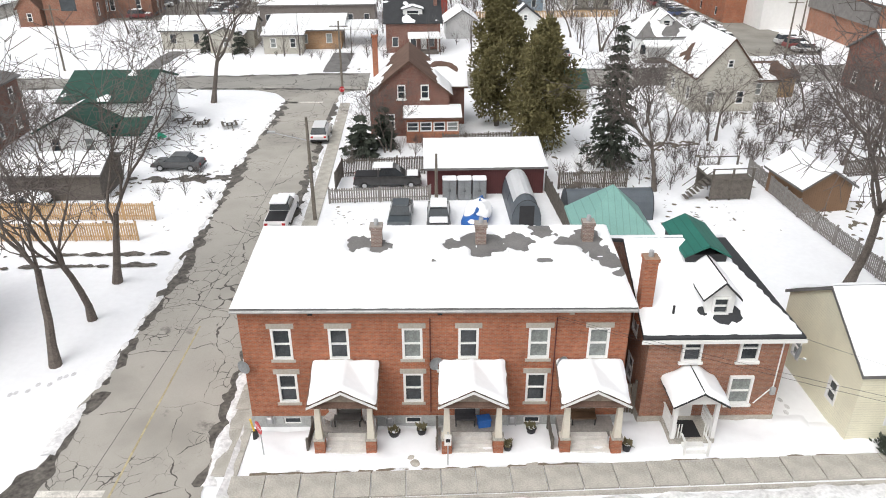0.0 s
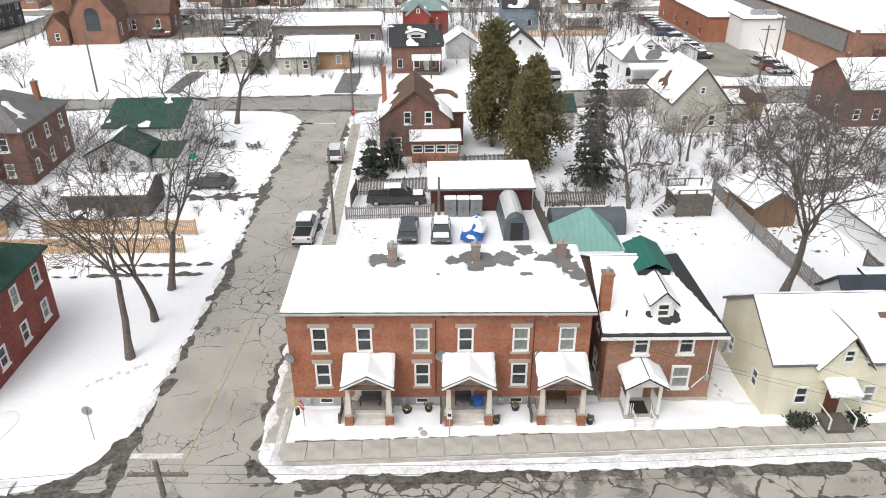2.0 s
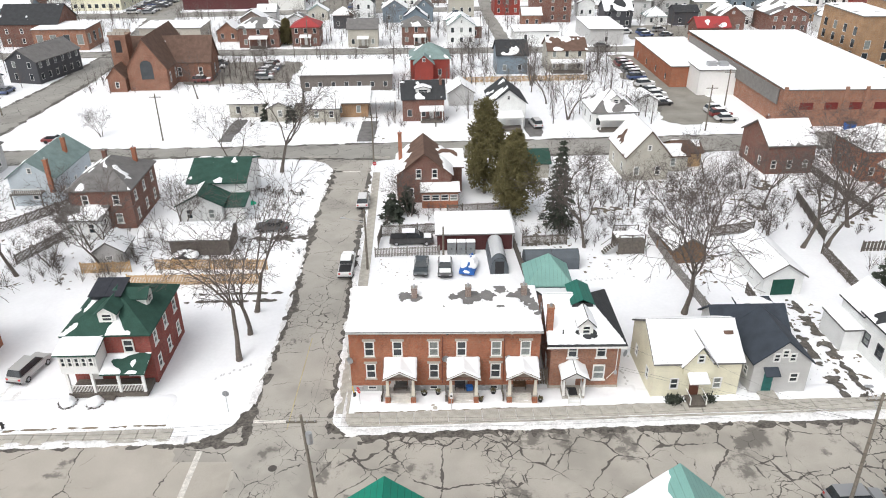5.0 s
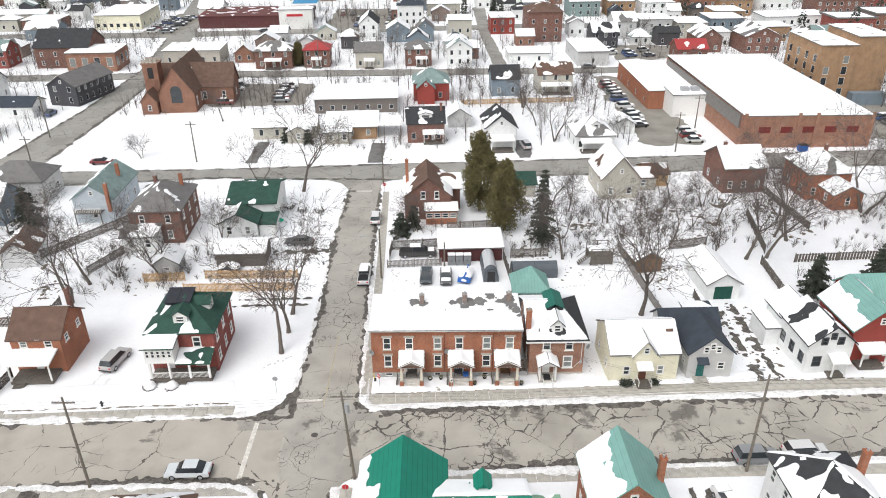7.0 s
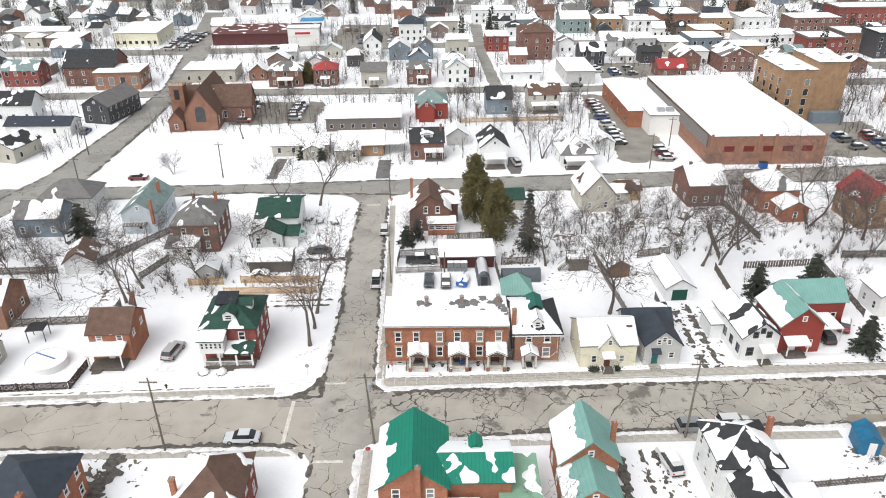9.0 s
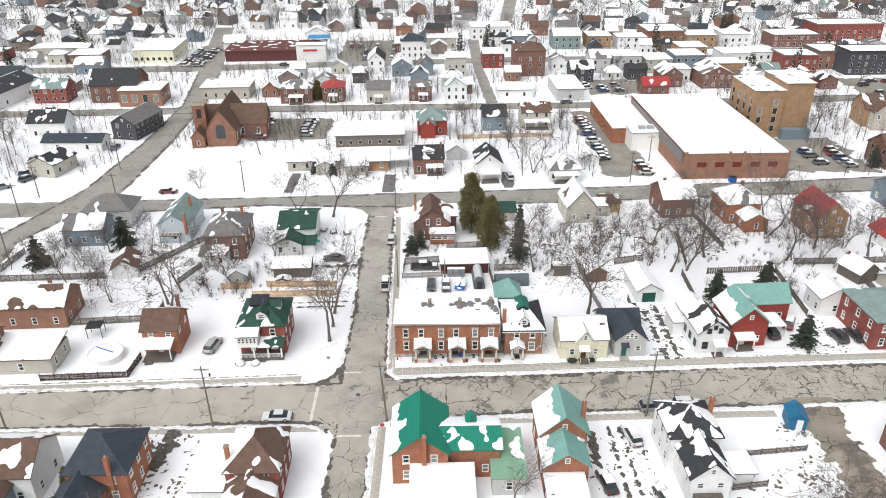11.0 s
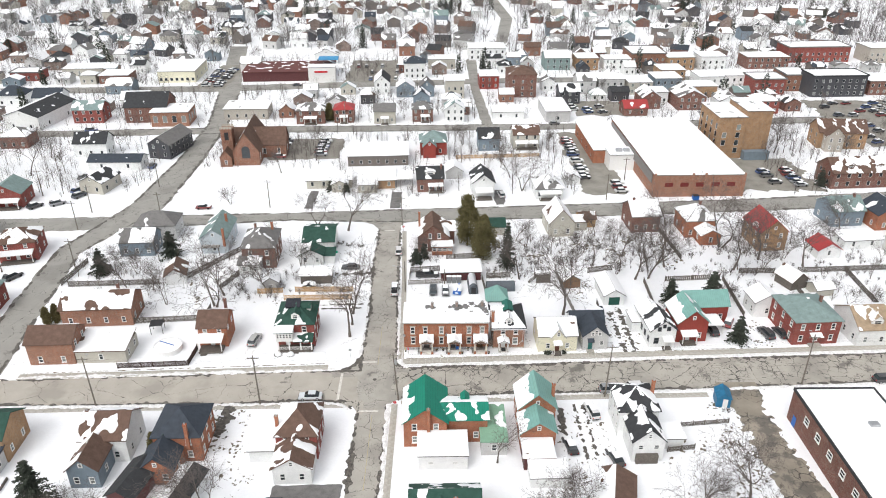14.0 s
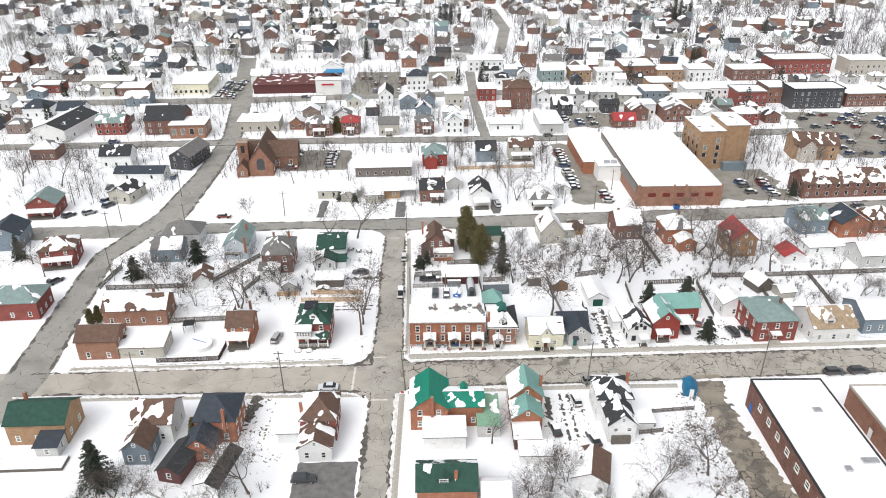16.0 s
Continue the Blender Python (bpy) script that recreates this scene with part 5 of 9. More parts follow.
def sign_post(x, y, h, lean, kind, label, rot=0):
    e = thing("road_sign", x, y, 0, rot, label, "road sign")
    part("sign_post", tube(bmesh.new(), (0, 0, -0.1), (lean, 0, h), 0.03, 0.03, 6), STEEL, e)
    if kind == "stop":
        bm = tube(bmesh.new(), (lean, -0.04, h - 0.3), (lean, -0.06, h - 0.3), 0.34, 0.34, 8)
        part("sign_plate", bm, mat("sign_red", (0.5, 0.03, 0.04), 0.4), e)
        fc = bpy.data.curves.new("lettering", "FONT")
        fc.body, fc.size, fc.align_x, fc.align_y, fc.extrude = "STOP", 0.24, "CENTER", "CENTER", 0.004
        tmp = new("lettering_tmp", fc)
        me = bpy.data.meshes.new_from_object(tmp)
        bpy.data.objects.remove(tmp)
        me.materials.append(PAINT)
        part("lettering", me, None, e).matrix_basis = pose(lean, -0.066, h - 0.3, 90, 0, 0)
    elif kind == "round":
        part("sign_plate", tube(bmesh.new(), (lean, 0.04, h - 0.3), (lean, 0.06, h - 0.3), 0.32, 0.32, 12), mat("sign_back", (0.35, 0.36, 0.37), 0.5, 0.4), e)
    else:
        part("sign_plate", boxes((lean - 0.16, lean + 0.16, -0.05, -0.035, h - 0.75, h - 0.1)), PAINT, e)
        part("lettering", boxes((lean - 0.1, lean + 0.1, -0.057, -0.051, h - 0.55, h - 0.35)), BLACK, e)
    return e


sign_post(1.0, -2.2, 2.1, -0.08, "stop", "leaning red sign on a thin steel post in the snow", -50)
sign_post(9.55, -2.75, 2.0, 0, "plate", "small white parking sign on a steel post")
sign_post(-11.2, -3.0, 2.4, 0, "round", "round sign on a steel post seen from behind")
sign_post(-2.4, 57, 2.3, 0, "stop", "red stop sign at the far junction", 10)
sign_post(-1.0, -19.8, 2.2, 0, "stop", "red stop sign near the corner pole", 180)
e = thing("fire_hydrant", 0.35, 0.2 - 1.2, 0, 0, "yellow hydrant marker in the snow at the corner", "hydrant")
part("marker", tube(bmesh.new(), (0, 0, 0.3), (-0.15, 0, 1.3), 0.05, 0.05, 8), YELLOW, e)
part("barrel", tube(bmesh.new(), (0, 0, 0), (0, 0, 0.6), 0.15, 0.13, 10), BLACK, e)
e = thing("fire_hydrant", -31, -5.2, 0, 0, "dark fire hydrant standing in the snow beside the pavement", "hydrant")
part("barrel", tube(bmesh.new(), (0, 0, 0), (0, 0, 0.75), 0.13, 0.11, 10), BLACK, e)
part("cap", tube(bmesh.new(), (-0.22, 0, 0.5), (0.22, 0, 0.5), 0.07, 0.07, 8), BLACK, e)

# ---- the house beside the row ----
hb = thing("house", 22.3, 0.2, 0, 0.5, "orange brick house with black eaves, snowy hipped roof and dormer", "house")
block(hb, 6.6, 9.5, 5.35, 2.3, "hipr", BR_ORANGE, RF_BLACK, (1, 0, 0.9), (0, 0), (2, 2), over=0.45, seed=6.1, res=0.2, spots=((0.55, 0.75, 0.5), (0.1, 0.55, 0.45), (-0.75, 0.85, 0.25)), gap=0.16)
part("foundation", boxes((-3.36, 3.36, -0.04, 9.5, 0, 0.42)), STONE, hb, "stone foundation")
for a, b, c, d in ((-1.75, -0.8, 3.75, 5.25), (0.95, 1.9, 3.75, 5.25), (0.8, 1.95, 1.2, 2.85)):
    window(hb, (a, -0.08, c), 0, b - a, d - c, PAINT, CURTAIN if c < 2 else GLASS, PAINT)
part("fascia", boxes((-3.82, 3.82, -0.50, -0.456, 5.0, 5.2)), PAINT, hb)


def dormer(parent, x, y, z, w, h, d, rise, wall, cover, snow=1, seed=3.0):
    e = new("dormer")
    e.parent = parent
    e.location = (x, y, z)
    bm = bmesh.new()
    wall_face(bm, (-w / 2, 0, 0), (1, 0, 0), w, h, [])
    wall_face(bm, (w / 2, 0, 0), (0, 1, 0), d, h, [])
    wall_face(bm, (-w / 2, d, 0), (0, -1, 0), d, h, [])
    t = [bm.verts.new(p) for p in ((-w / 2, 0, h), (w / 2, 0, h), (0, 0, h + rise))]
    bm.faces.new(t)
    part("cheek", bm, wall, e)
    window(e, (-w * 0.32, -0.05, 0.12), 0, w * 0.64, h - 0.2, PAINT, GLASS, None)
    for k, p in enumerate(roof_planes(w, d, h, rise, "gy", 0.25)):
        bm = bmesh.new()
        slab(bm, [(a, b, c + 0.1) for a, b, c in p], 0.1)
        rs = part("roof_slope", bm, cover, e)
        if snow > 0.05:
            plane_snow(rs, [(a, b, c + 0.1) for a, b, c in p], snow, seed + k, 0.2, 0.1)
    return e


dormer(hb, 0.0, 0.75, 5.75, 1.3, 1.15, 2.4, 0.65, PAINT, RF_BLACK, 1)
RF_TINDARK = striped_mat("dark_green_metal", (0.02, 0.13, 0.10), 0.35, "X", 0.5, 0.4)
e = new("dormer")
e.parent = hb
e.location = (0.0, 3.2, 7.2)
for k, p in enumerate(roof_planes(2.0, 3.6, 0.55, 0.5, "gy", 0.15)):
    bm = bmesh.new()
    slab(bm, p, 0.08)
    part("roof_slope", bm, RF_TINDARK, e, "green metal roof")
part("cheek", boxes((-1.0, 1.0, 0.03, 3.5, -0.9, 0.5)), BLACK, e)
chimney(hb, -3.42, 1.2, 5.2, 8.7, BR_RED, 0.6)
part("vent_pipe", tube(bmesh.new(), (-2.2, 0.6, 5.6), (-2.2, 0.6, 6.4), 0.06, 0.06, 8), BLACK, hb)
# its white entrance porch
e = new("porch")
e.parent = hb
e.location = (-1.2, 0, 0)
part("deck", boxes((-1.05, 1.05, -1.75, -0.05, 0.1, 0.45)), CONCRETE, e)
part("mat", boxes((-0.45, 0.45, -1.6, -0.4, 0.455, 0.475)), BLACK, e)
for s in (-1, 1):
    part("post", boxes((s * 0.95 - 0.09, s * 0.95 + 0.09, -1.7, -1.52, 0.45, 2.7)), PAINT, e)
    part("handrail", boxes((s * 0.95 - 0.04, s * 0.95 + 0.04, -1.52, -0.05, 1.25, 1.33)), PAINT, e)
    for k in range(10):
        part("baluster", hold("baluster", 0, lambda: boxes((-0.02, 0.02, -0.02, 0.02, 0.45, 1.25)), PAINT), None, e).location = (s * 0.95, -1.42 + k * 0.14, 0)
    for k in range(3):
        part("baluster", hold("baluster", 0, lambda: boxes((-0.02, 0.02, -0.02, 0.02, 0.45, 1.25)), PAINT), None, e).location = (s * (0.55 + 0.13 * k), -1.62, 0)
    part("handrail", boxes((s * 0.55 - 0.04, s * 0.55 + 0.04, -2.4, -1.7, 0.75, 0.83)), PAINT, e)
    part("post", boxes((s * 0.55 - 0.05, s * 0.55 + 0.05, -2.45, -2.35, 0.02, 0.9)), PAINT, e)
for k in range(2):
    part("step", boxes((-0.5, 0.5, -2.05 - 0.3 * k, -1.75 - 0.3 * k, 0.03, 0.32 - 0.15 * k)), PAINT, e)
for k, p in enumerate(roof_planes(2.2, 1.9, 2.7, 0.65, "gy", 0.2)):
    p = [(a, b - 1.95, c) for a, b, c in p]
    bm = bmesh.new()
    slab(bm, [(a, b, c + 0.08) for a, b, c in p], 0.08)
    rs = part("roof_slope", bm, RF_BLACK, e)
    plane_snow(rs, [(a, b, c + 0.08) for a, b, c in p], 1, 7 + k, 0.18, 0.2, (), 0.12)
bm = bmesh.new()
t = [bm.verts.new(p) for p in ((-1.1, -1.8, 2.68), (1.1, -1.8, 2.68), (0, -1.8, 3.3))]
bm.faces.new(t)
part("pediment", bm, PAINT, e)
part("beam", boxes((-1.1, 1.1, -1.78, -1.62, 2.55, 2.7)), PAINT, e)
door(hb, -1.2, 0.45)
bm = tube(bmesh.new(), (3.0, -0.06, 2.2), (3.0, -0.06, 5.2), 0.035, 0.035, 6)
tube(bm, (3.0, -0.06, 2.2), (2.2, -0.06, 1.2), 0.035, 0.035, 6)
part("conduit", bm, PAINT, hb)
part("meter", boxes((2.86, 3.12, -0.2, -0.02, 1.75, 2.2), bevel=0.05), STEEL, hb)
# teal roof behind it
tb = thing("garden_pavilion", 21.0, 15.6, 0, 0, "small building with a teal pyramid metal roof behind the brick house", "pavilion")
block(tb, 4.6, 4.6, 3.0, 2.4, "hip", SID_DARK, RF_MINT, 0, (0, 0), (0, 0), over=0.4, seed=9)
fence([(18.05, 0.9), (18.9, 0.9)], 1.9, "narrow brown wooden gate fence between two brick houses", POLE)

# ---- the yard behind the row ----
sh = thing("long_shed", 13.1, 29.6, 0, 2, "long low maroon shed with a thick snow roof", "shed")
block(sh, 9.9, 5.2, 2.3, 0.75, "flat", SID_BROWN, RF_GREY, 1, (0, 0), (0, 0), over=0.3, seed=11, res=0.3)
for k in range(3):
    e = thing("storage_cabinet", 10.0 + k * 1.25, 28.6, 0, 2, "grey plastic storage cabinet with snow on top", "cabinet", "cabinets beside the shed")
    part("body", boxes((-0.57, 0.57, -0.4, 0.4, 0, 1.75), bevel=0.03), mat("grey_plastic", (0.22, 0.23, 0.235), 0.5), e)
    for s in (-1, 1):
        dd = part("door", boxes((s * 0.28 - 0.26, s * 0.28 + 0.26, -0.44, -0.405, 0.1, 1.65), bevel=0.01), mat("grey_plastic", (0.22, 0.23, 0.235), 0.5), e)
        part("handle", boxes((s * 0.06 - 0.02, s * 0.06 + 0.02, -0.47, -0.442, 0.8, 1.0)), BLACK, dd)
    part("snow", boxes((-0.6, 0.6, -0.45, 0.42, 1.752, 1.95), bevel=0.07), SNOW_ROOF, e)
fence([(0.0, 27.6), (8.4, 28.2)], 1.35, "weathered grey wooden picket fence with lattice top", mat("silver_wood", (0.24, 0.225, 0.21), 0.85, grain=0.3, size=3), 0.2)
fence([(0.4, 33.6), (7.8, 34.4)], 1.75, "dark weathered wooden board fence with lattice top", WOOD, 0.15)
fence([(0.4, 33.6), (0.2, 30.2)], 1.7, "dark weathered wooden board fence", WOOD, 0.15)
fence([(9.5, 40.2), (18.5, 41.2)], 1.9, "dark weathered board fence behind the brick house", WOOD, 0.15)
fence([(18.3, 30.2), (19.0, 20.5)], 1.7, "dark board fence between two yards", WOOD, 0.16)
fence([(19.5, 30.6), (25.5, 31)], 1.6, "dark weathered board fence beyond the tunnel tent", WOOD, 0.16)
car(6.1, 24.2, -91, "sedan", (0.02, 0.035, 0.045), "dark teal hatchback parked in the snowy yard")
car(9.1, 23.9, -90, "sedan", (0.05, 0.05, 0.055), "dark car buried under thick snow", True)
car(4.6, 31.6, 2, "pickup", (0.015, 0.015, 0.017), "black pickup parked behind the picket fence", True)
car(-3.3, 24.4, 91, "pickup", (0.72, 0.72, 0.72), "white pickup truck with a dark bed cover at the kerb")
car(-3.2, 44.9, 92, "suv", (0.7, 0.7, 0.7), "white car parked on the side street")
car(-15.2, 36.0, 178, "sedan", (0.06, 0.065, 0.07), "dark grey sedan in a snowy driveway")


def heap(name, x, y, w, d, h, label, category, under=BLUE, rot=0):
    """A thing under a snow-laden cover: a hull and a rounded snow cap."""
    e = thing(name, x, y, 0, rot, label, category)
    bm = bmesh.new()
    prof = [(-w / 2, 0.35), (-w / 2, h * 0.6), (0, h), (w / 2, h * 0.6), (w / 2, 0.35)]
    a = [bm.verts.new((px, -d / 2, pz)) for px, pz in prof]
    m_ = [bm.verts.new((px * 1.05, d * 0.2, pz * 1.02)) for px, pz in prof]
    b = [bm.verts.new((px * 0.2, d / 2, pz * 0.8 + 0.15)) for px, pz in prof]
    for r0, r1 in ((a, m_), (m_, b)):
        for k in range(5):
            bm.faces.new((r0[k], r0[(k + 1) % 5], r1[(k + 1) % 5], r1[k]))
    bm.faces.new(a[::-1])
    bm.faces.new(b)
    part("hull", bm, under, e)
    bm = bmesh.new()
    bmesh.ops.create_icosphere(bm, subdivisions=3, radius=1)
    for v_ in bm.verts:
        n_ = noise.noise(v_.co * 2 + Vector((x, y, 0)))
        v_.co = Vector((v_.co.x * w * 0.58, v_.co.y * d * 0.53 - 0.1, max(0, v_.co.z) * h * (0.55 + 0.15 * n_) + h * (0.5 + 0.12 * n_)))
    part("snow", bm, SNOW_ROOF, e)
    part("keel_stand", boxes((-0.3, 0.3, -0.3, 0.3, 0, 0.5)), WOOD, e)
    return e


heap("boat", 12.2, 24.4, 1.9, 4.4, 1.3, "boat on a trailer under a snow-laden blue tarpaulin", "boat", BLUE, -12)


def tunnel(x, y, w, ln, h, rot, label, cover, snow=True):
    e = thing("tunnel_tent", x, y, 0, rot, label, "tent")
    bm = bmesh.new()
    n = 10
    arch = [(math.cos(math.pi * k / n) * w / 2, (math.sin(math.pi * k / n) ** 0.75) * h) for k in range(n + 1)]
    a = [bm.verts.new((p, 0, z)) for p, z in arch]
    b = [bm.verts.new((p, ln, z)) for p, z in arch]
    for k in range(n):
        bm.faces.new((a[k], b[k], b[k + 1], a[k + 1]))
    bm.faces.new(a)
    bm.faces.new(b[::-1])
    bmesh.ops.recalc_face_normals(bm, faces=bm.faces)
    part("cover", bm, cover, e)
    for yy in (0.02, ln / 2, ln - 0.02):
        bm = bmesh.new()
        rings = [[bm.verts.new((p * (1.01 + 0.02 * sx / w), yy + sy, z * 1.01 + 0.03 * sz)) for sx, sy, sz in ((0, -0.03, 0), (1, 0, 1), (0, 0.03, 0), (-1, 0, -1))] for p, z in arch]
        for r0, r1 in zip(rings, rings[1:]):
            for k in range(4):
                bm.faces.new((r0[k], r0[(k + 1) % 4], r1[(k + 1) % 4], r1[k]))
        part("hoop", bm, BLACK, e)
    part("door_flap", boxes((-w * 0.25, w * 0.25, -0.03, -0.006, 0, h * 0.8)), BLACK, e)
    if snow:
        bm = bmesh.new()
        arcs = [(p * 0.98, z + 0.12) for p, z in arch[2:9]]
        a = [bm.verts.new((p, ln * 0.18, z)) for p, z in arcs]
        b = [bm.verts.new((p, ln - 0.1, z + 0.03)) for p, z in arcs]
        for k in range(6):
            bm.faces.new((a[k], b[k], b[k + 1], a[k + 1]))
        bmesh.ops.solidify(bm, geom=bm.faces[:], thickness=0.12)
        part("snow", bm, SNOW_ROOF, e)
    return e


TARP = mat("grey_tarpaulin", (0.10, 0.115, 0.13), 0.5, grain=0.15)
tunnel(15.9, 23.0, 2.3, 6.6, 2.2, 2, "grey fabric car shelter with snow along its ridge", TARP)
tunnel(26.0, 25.4, 2.6, 6.9, 2.2, 92, "dark blue-grey tunnel tent in the back yard", TARP, False)
for a, b in ((0.9, 24.6), (2.6, 25.1)):
    pole(a - 1.6, b - 0.3, 8.4, "grey wooden street lamp pole beside the side street", False, (0, 0), False, (-2.6, -0.2, 6.6)) if a < 1 else None
pole(8.9, 28.0, 4.2, "short wooden post beside the shed", False)


# ---- main street, north side, further east ----
hy = house(32.6, -1.2, 8.2, 7.4, 1.5, 4.0, 2.3, "gx", SID_YELLOW, RF_GREY, 1, "pale yellow clapboard cottage with snowy roof and front gable", (2, 1), (2, 1), ww=0.85, wh=1.3, over=0.2, res=0.3, base=1.0)
bm = bmesh.new()
box(bm, -1.45, 1.45, -0.235, -0.01, 2.9, 3.72)
t = [bm.verts.new(p) for p in ((-1.45, -0.24, 3.72), (1.45, -0.24, 3.72), (0.0, -0.24, 5.75))]
bm.faces.new(t)
part("gable_wall", bm, SID_YELLOW, hy)
for s in (-1, 1):
    p = [(s * 1.7, -0.5, 3.7), (0, -0.5, 6.0), (0, 3.2, 6.0), (s * 1.7, 0.3, 3.7)]
    p = p if s < 0 else [p[0], p[3], p[2], p[1]]
    bm = bmesh.new()
    slab(bm, [(a, b, c + 0.08) for a, b, c in p], 0.08)
    rs = part("gable_roof", bm, RF_GREY, hy)
    plane_snow(rs, [(a, b, c + 0.08) for a, b, c in ([p[3], p[0], p[1], p[2]] if s < 0 else p)], 1, 2 + s, 0.25, 0.1)
window(hy, (-0.35, -0.29, 4.2), 0, 0.7, 0.95, PAINT, GLASS, None)
part("deck", boxes((-0.9, 0.7, -1.6, -0.05, 0.03, 0.35)), WOOD, hy)
for s in (-0.85, 0.65):
    part("handrail", boxes((s - 0.03, s + 0.03, -1.6, -0.1, 1.1, 1.17)), PAINT, hy)
    part("post", boxes((s - 0.04, s + 0.04, -1.6, -1.52, 0.35, 1.1)), PAINT, hy)
p = [(-1.05, -1.3, 2.55), (0.85, -1.3, 2.55), (0.85, -0.02, 3.05), (-1.05, -0.02, 3.05)]
bm = bmesh.new()
slab(bm, p, 0.1)
rs = part("canopy", bm, PAINT, hy)
plane_snow(rs, p, 1, 3.0, 0.2, 0.15)
door(hy, -0.1, 0.36, mat("brown_door", (0.14, 0.06, 0.04), 0.5))
part("roof_patch", tube(bmesh.new(), (3.3, 2.6, 5.45), (3.3, 2.75, 5.75), 0.7, 0.6, 14), RF_BROWN, hy)
hg = house(40.7, -0.7, 5.4, 5.8, 1.5, 3.7, 2.3, "gy", SID_GREY, RF_NAVY, 0, "light grey clapboard cottage with a dark navy roof", (2, 1), (2, 1), ww=0.9, wh=1.1, over=0.25, base=1.3, skip=((0, 0),))
block(hg, 7.2, 4.0, 3.4, 1.7, "gx", SID_GREY, RF_NAVY, (0, 0.2), (0, 0), (1, 1), off=(-0.6, 5.82, 0, 0), seed=3)
block(hg, 3.4, 3.0, 2.4, 0.3, "flat", SID_GREY, RF_NAVY, 0.5, (0, 0), (1, 1), off=(2.4, 9.84, 0, 0), seed=103, wh=0.8)
part("step", boxes((-1.9, -0.3, -1.2, -0.05, 0.02, 0.4), (-1.6, -0.6, -1.6, -1.2, 0.02, 0.2)), CONCRETE, hg)
p = [(-1.8, -0.9, 2.7), (-0.4, -0.9, 2.7), (-0.4, -0.02, 3.15), (-1.8, -0.02, 3.15)]
bm = bmesh.new()
slab(bm, p, 0.1)
part("canopy", bm, RF_NAVY, hg)
door(hg, -1.1, 0.4, mat("teal_door", (0.03, 0.14, 0.13), 0.5))
for s in (-1, 1):
    window(hg, (s * 0.75 - 0.35, -0.07, 3.75), 0, 0.7, 0.95, PAINT, GLASS, None)
hw = house(55.2, 0.0, 5.5, 6.8, 3, 4.6, 2.3, "gy", SID_WHITE, RF_BLACK, (0.68, 0.3), "white clapboard house with a patchily snowed black roof", (2, 1), (3, 1), (0.9, 1.8, 1.4, 2.5), ww=1.1, wh=1.5, base=1.2, res=0.3, skip=((1, 0),), trim=SID_DARK)
for s in (-1, 1):
    window(hw, (s * 1.0 - 0.4, -0.07, 4.35), 0, 0.8, 1.05, SID_DARK, GLASS, PAINT)
block(hw, 4.6, 4.0, 4.2, 1.9, "gy", SID_WHITE, RF_BLACK, (0.9, 0.7), (0, 0), (2, 1), off=(-0.4, 6.8, 0, 0), seed=4)
block(hw, 1.9, 4.2, 2.5, 0.1, "flat", SID_WHITE, RF_GREY, 1, (0, 0), (1, 1), off=(-3.75, 6.4, 0, 0), seed=7, over=0.15)
part("step", boxes((0.2, 1.7, -2.3, -1.42, 0.02, 0.35)), CONCRETE, hw)
hr = house(62.2, 2.3, 6.6, 8.0, 3, 5.0, 2.9, "gy", SID_RED, RF_MINT, (-3.0, 0.3), "red gabled house under a green metal roof, snow porch", (2, 2), (2, 2), (-0.9, 3.2, 1.6, 2.5), ww=0.9, wh=1.4, res=0.35, skip=((0, 0),))
block(hr, 9.5, 5.5, 4.6, 2.4, "gx", SID_RED, RF_MINT, (0, 0.1), (3, 1), (1, 1), off=(6.0, 7.0, 0, 0), seed=5)
part("carport_roof", boxes((3.4, 8.2, 2.2, 6.8, 2.4, 2.55)), PAINT, hr)
plane_snow(hr, [(3.4, 2.2, 2.55), (8.2, 2.2, 2.55), (8.2, 6.8, 2.56), (3.4, 6.8, 2.56)], 1, 5, 0.4)
for sx in (3.5, 8.1):
    part("carport_post", boxes((sx - 0.06, sx + 0.06, 2.3, 2.42, 0, 2.4)), PAINT, hr)
car(68.0, 6.0, 95, "suv", (0.02, 0.02, 0.022), "black car under the snowy carport")
hq = house(88.6, 1.1, 10.0, 11, 3, 5.9, 2.3, "hip", BR_CRIMSON, RF_TEAL, (0.14, 0.1, 0.3, 0.3), "two-storey crimson brick house with grey-green hipped roof", (3, 2), (3, 2), stack=(3.0, 6.0, 9.0), sill=PAINT, res=0.35)
block(hq, 6.0, 5.5, 4.0, 1.8, "gy", SID_WHITE, RF_GREY, 0.95, (1, 1), (2, 1), off=(-5.5, 11.2, 0, 0), seed=6)
part("porch_slab", boxes((-1.5, 1.0, -1.5, -0.05, 0.03, 0.4)), CONCRETE, hq)
p = [(-1.6, -1.4, 2.6), (1.0, -1.4, 2.6), (1.0, -0.02, 3.0), (-1.6, -0.02, 3.0)]
bm = bmesh.new()
slab(bm, p, 0.1)
rs = part("canopy", bm, PAINT, hq)
plane_snow(rs, p, 1, 3.3, 0.25, 0.15)
ht = house(102.5, 0.4, 10.8, 10, 3, 4.2, 3.0, "gx", SID_WHITE, RF_TAN, (0.38, 0.6), "white clapboard cottage with a tan shingled roof", (3, 1), (3, 1), over=0.3, res=0.35)
dormer(ht, -1.2, 1.0, 4.6, 2.6, 1.3, 3.5, 1.0, SID_WHITE, RF_TAN, 0.6)
house(116.0, 4.2, 9.0, 10, 3, 4.2, 2.4, "gx", SID_BLUE, RF_GREY, 0.85, "blue-grey clapboard house with snowy roof", (3, 1), (2, 1))
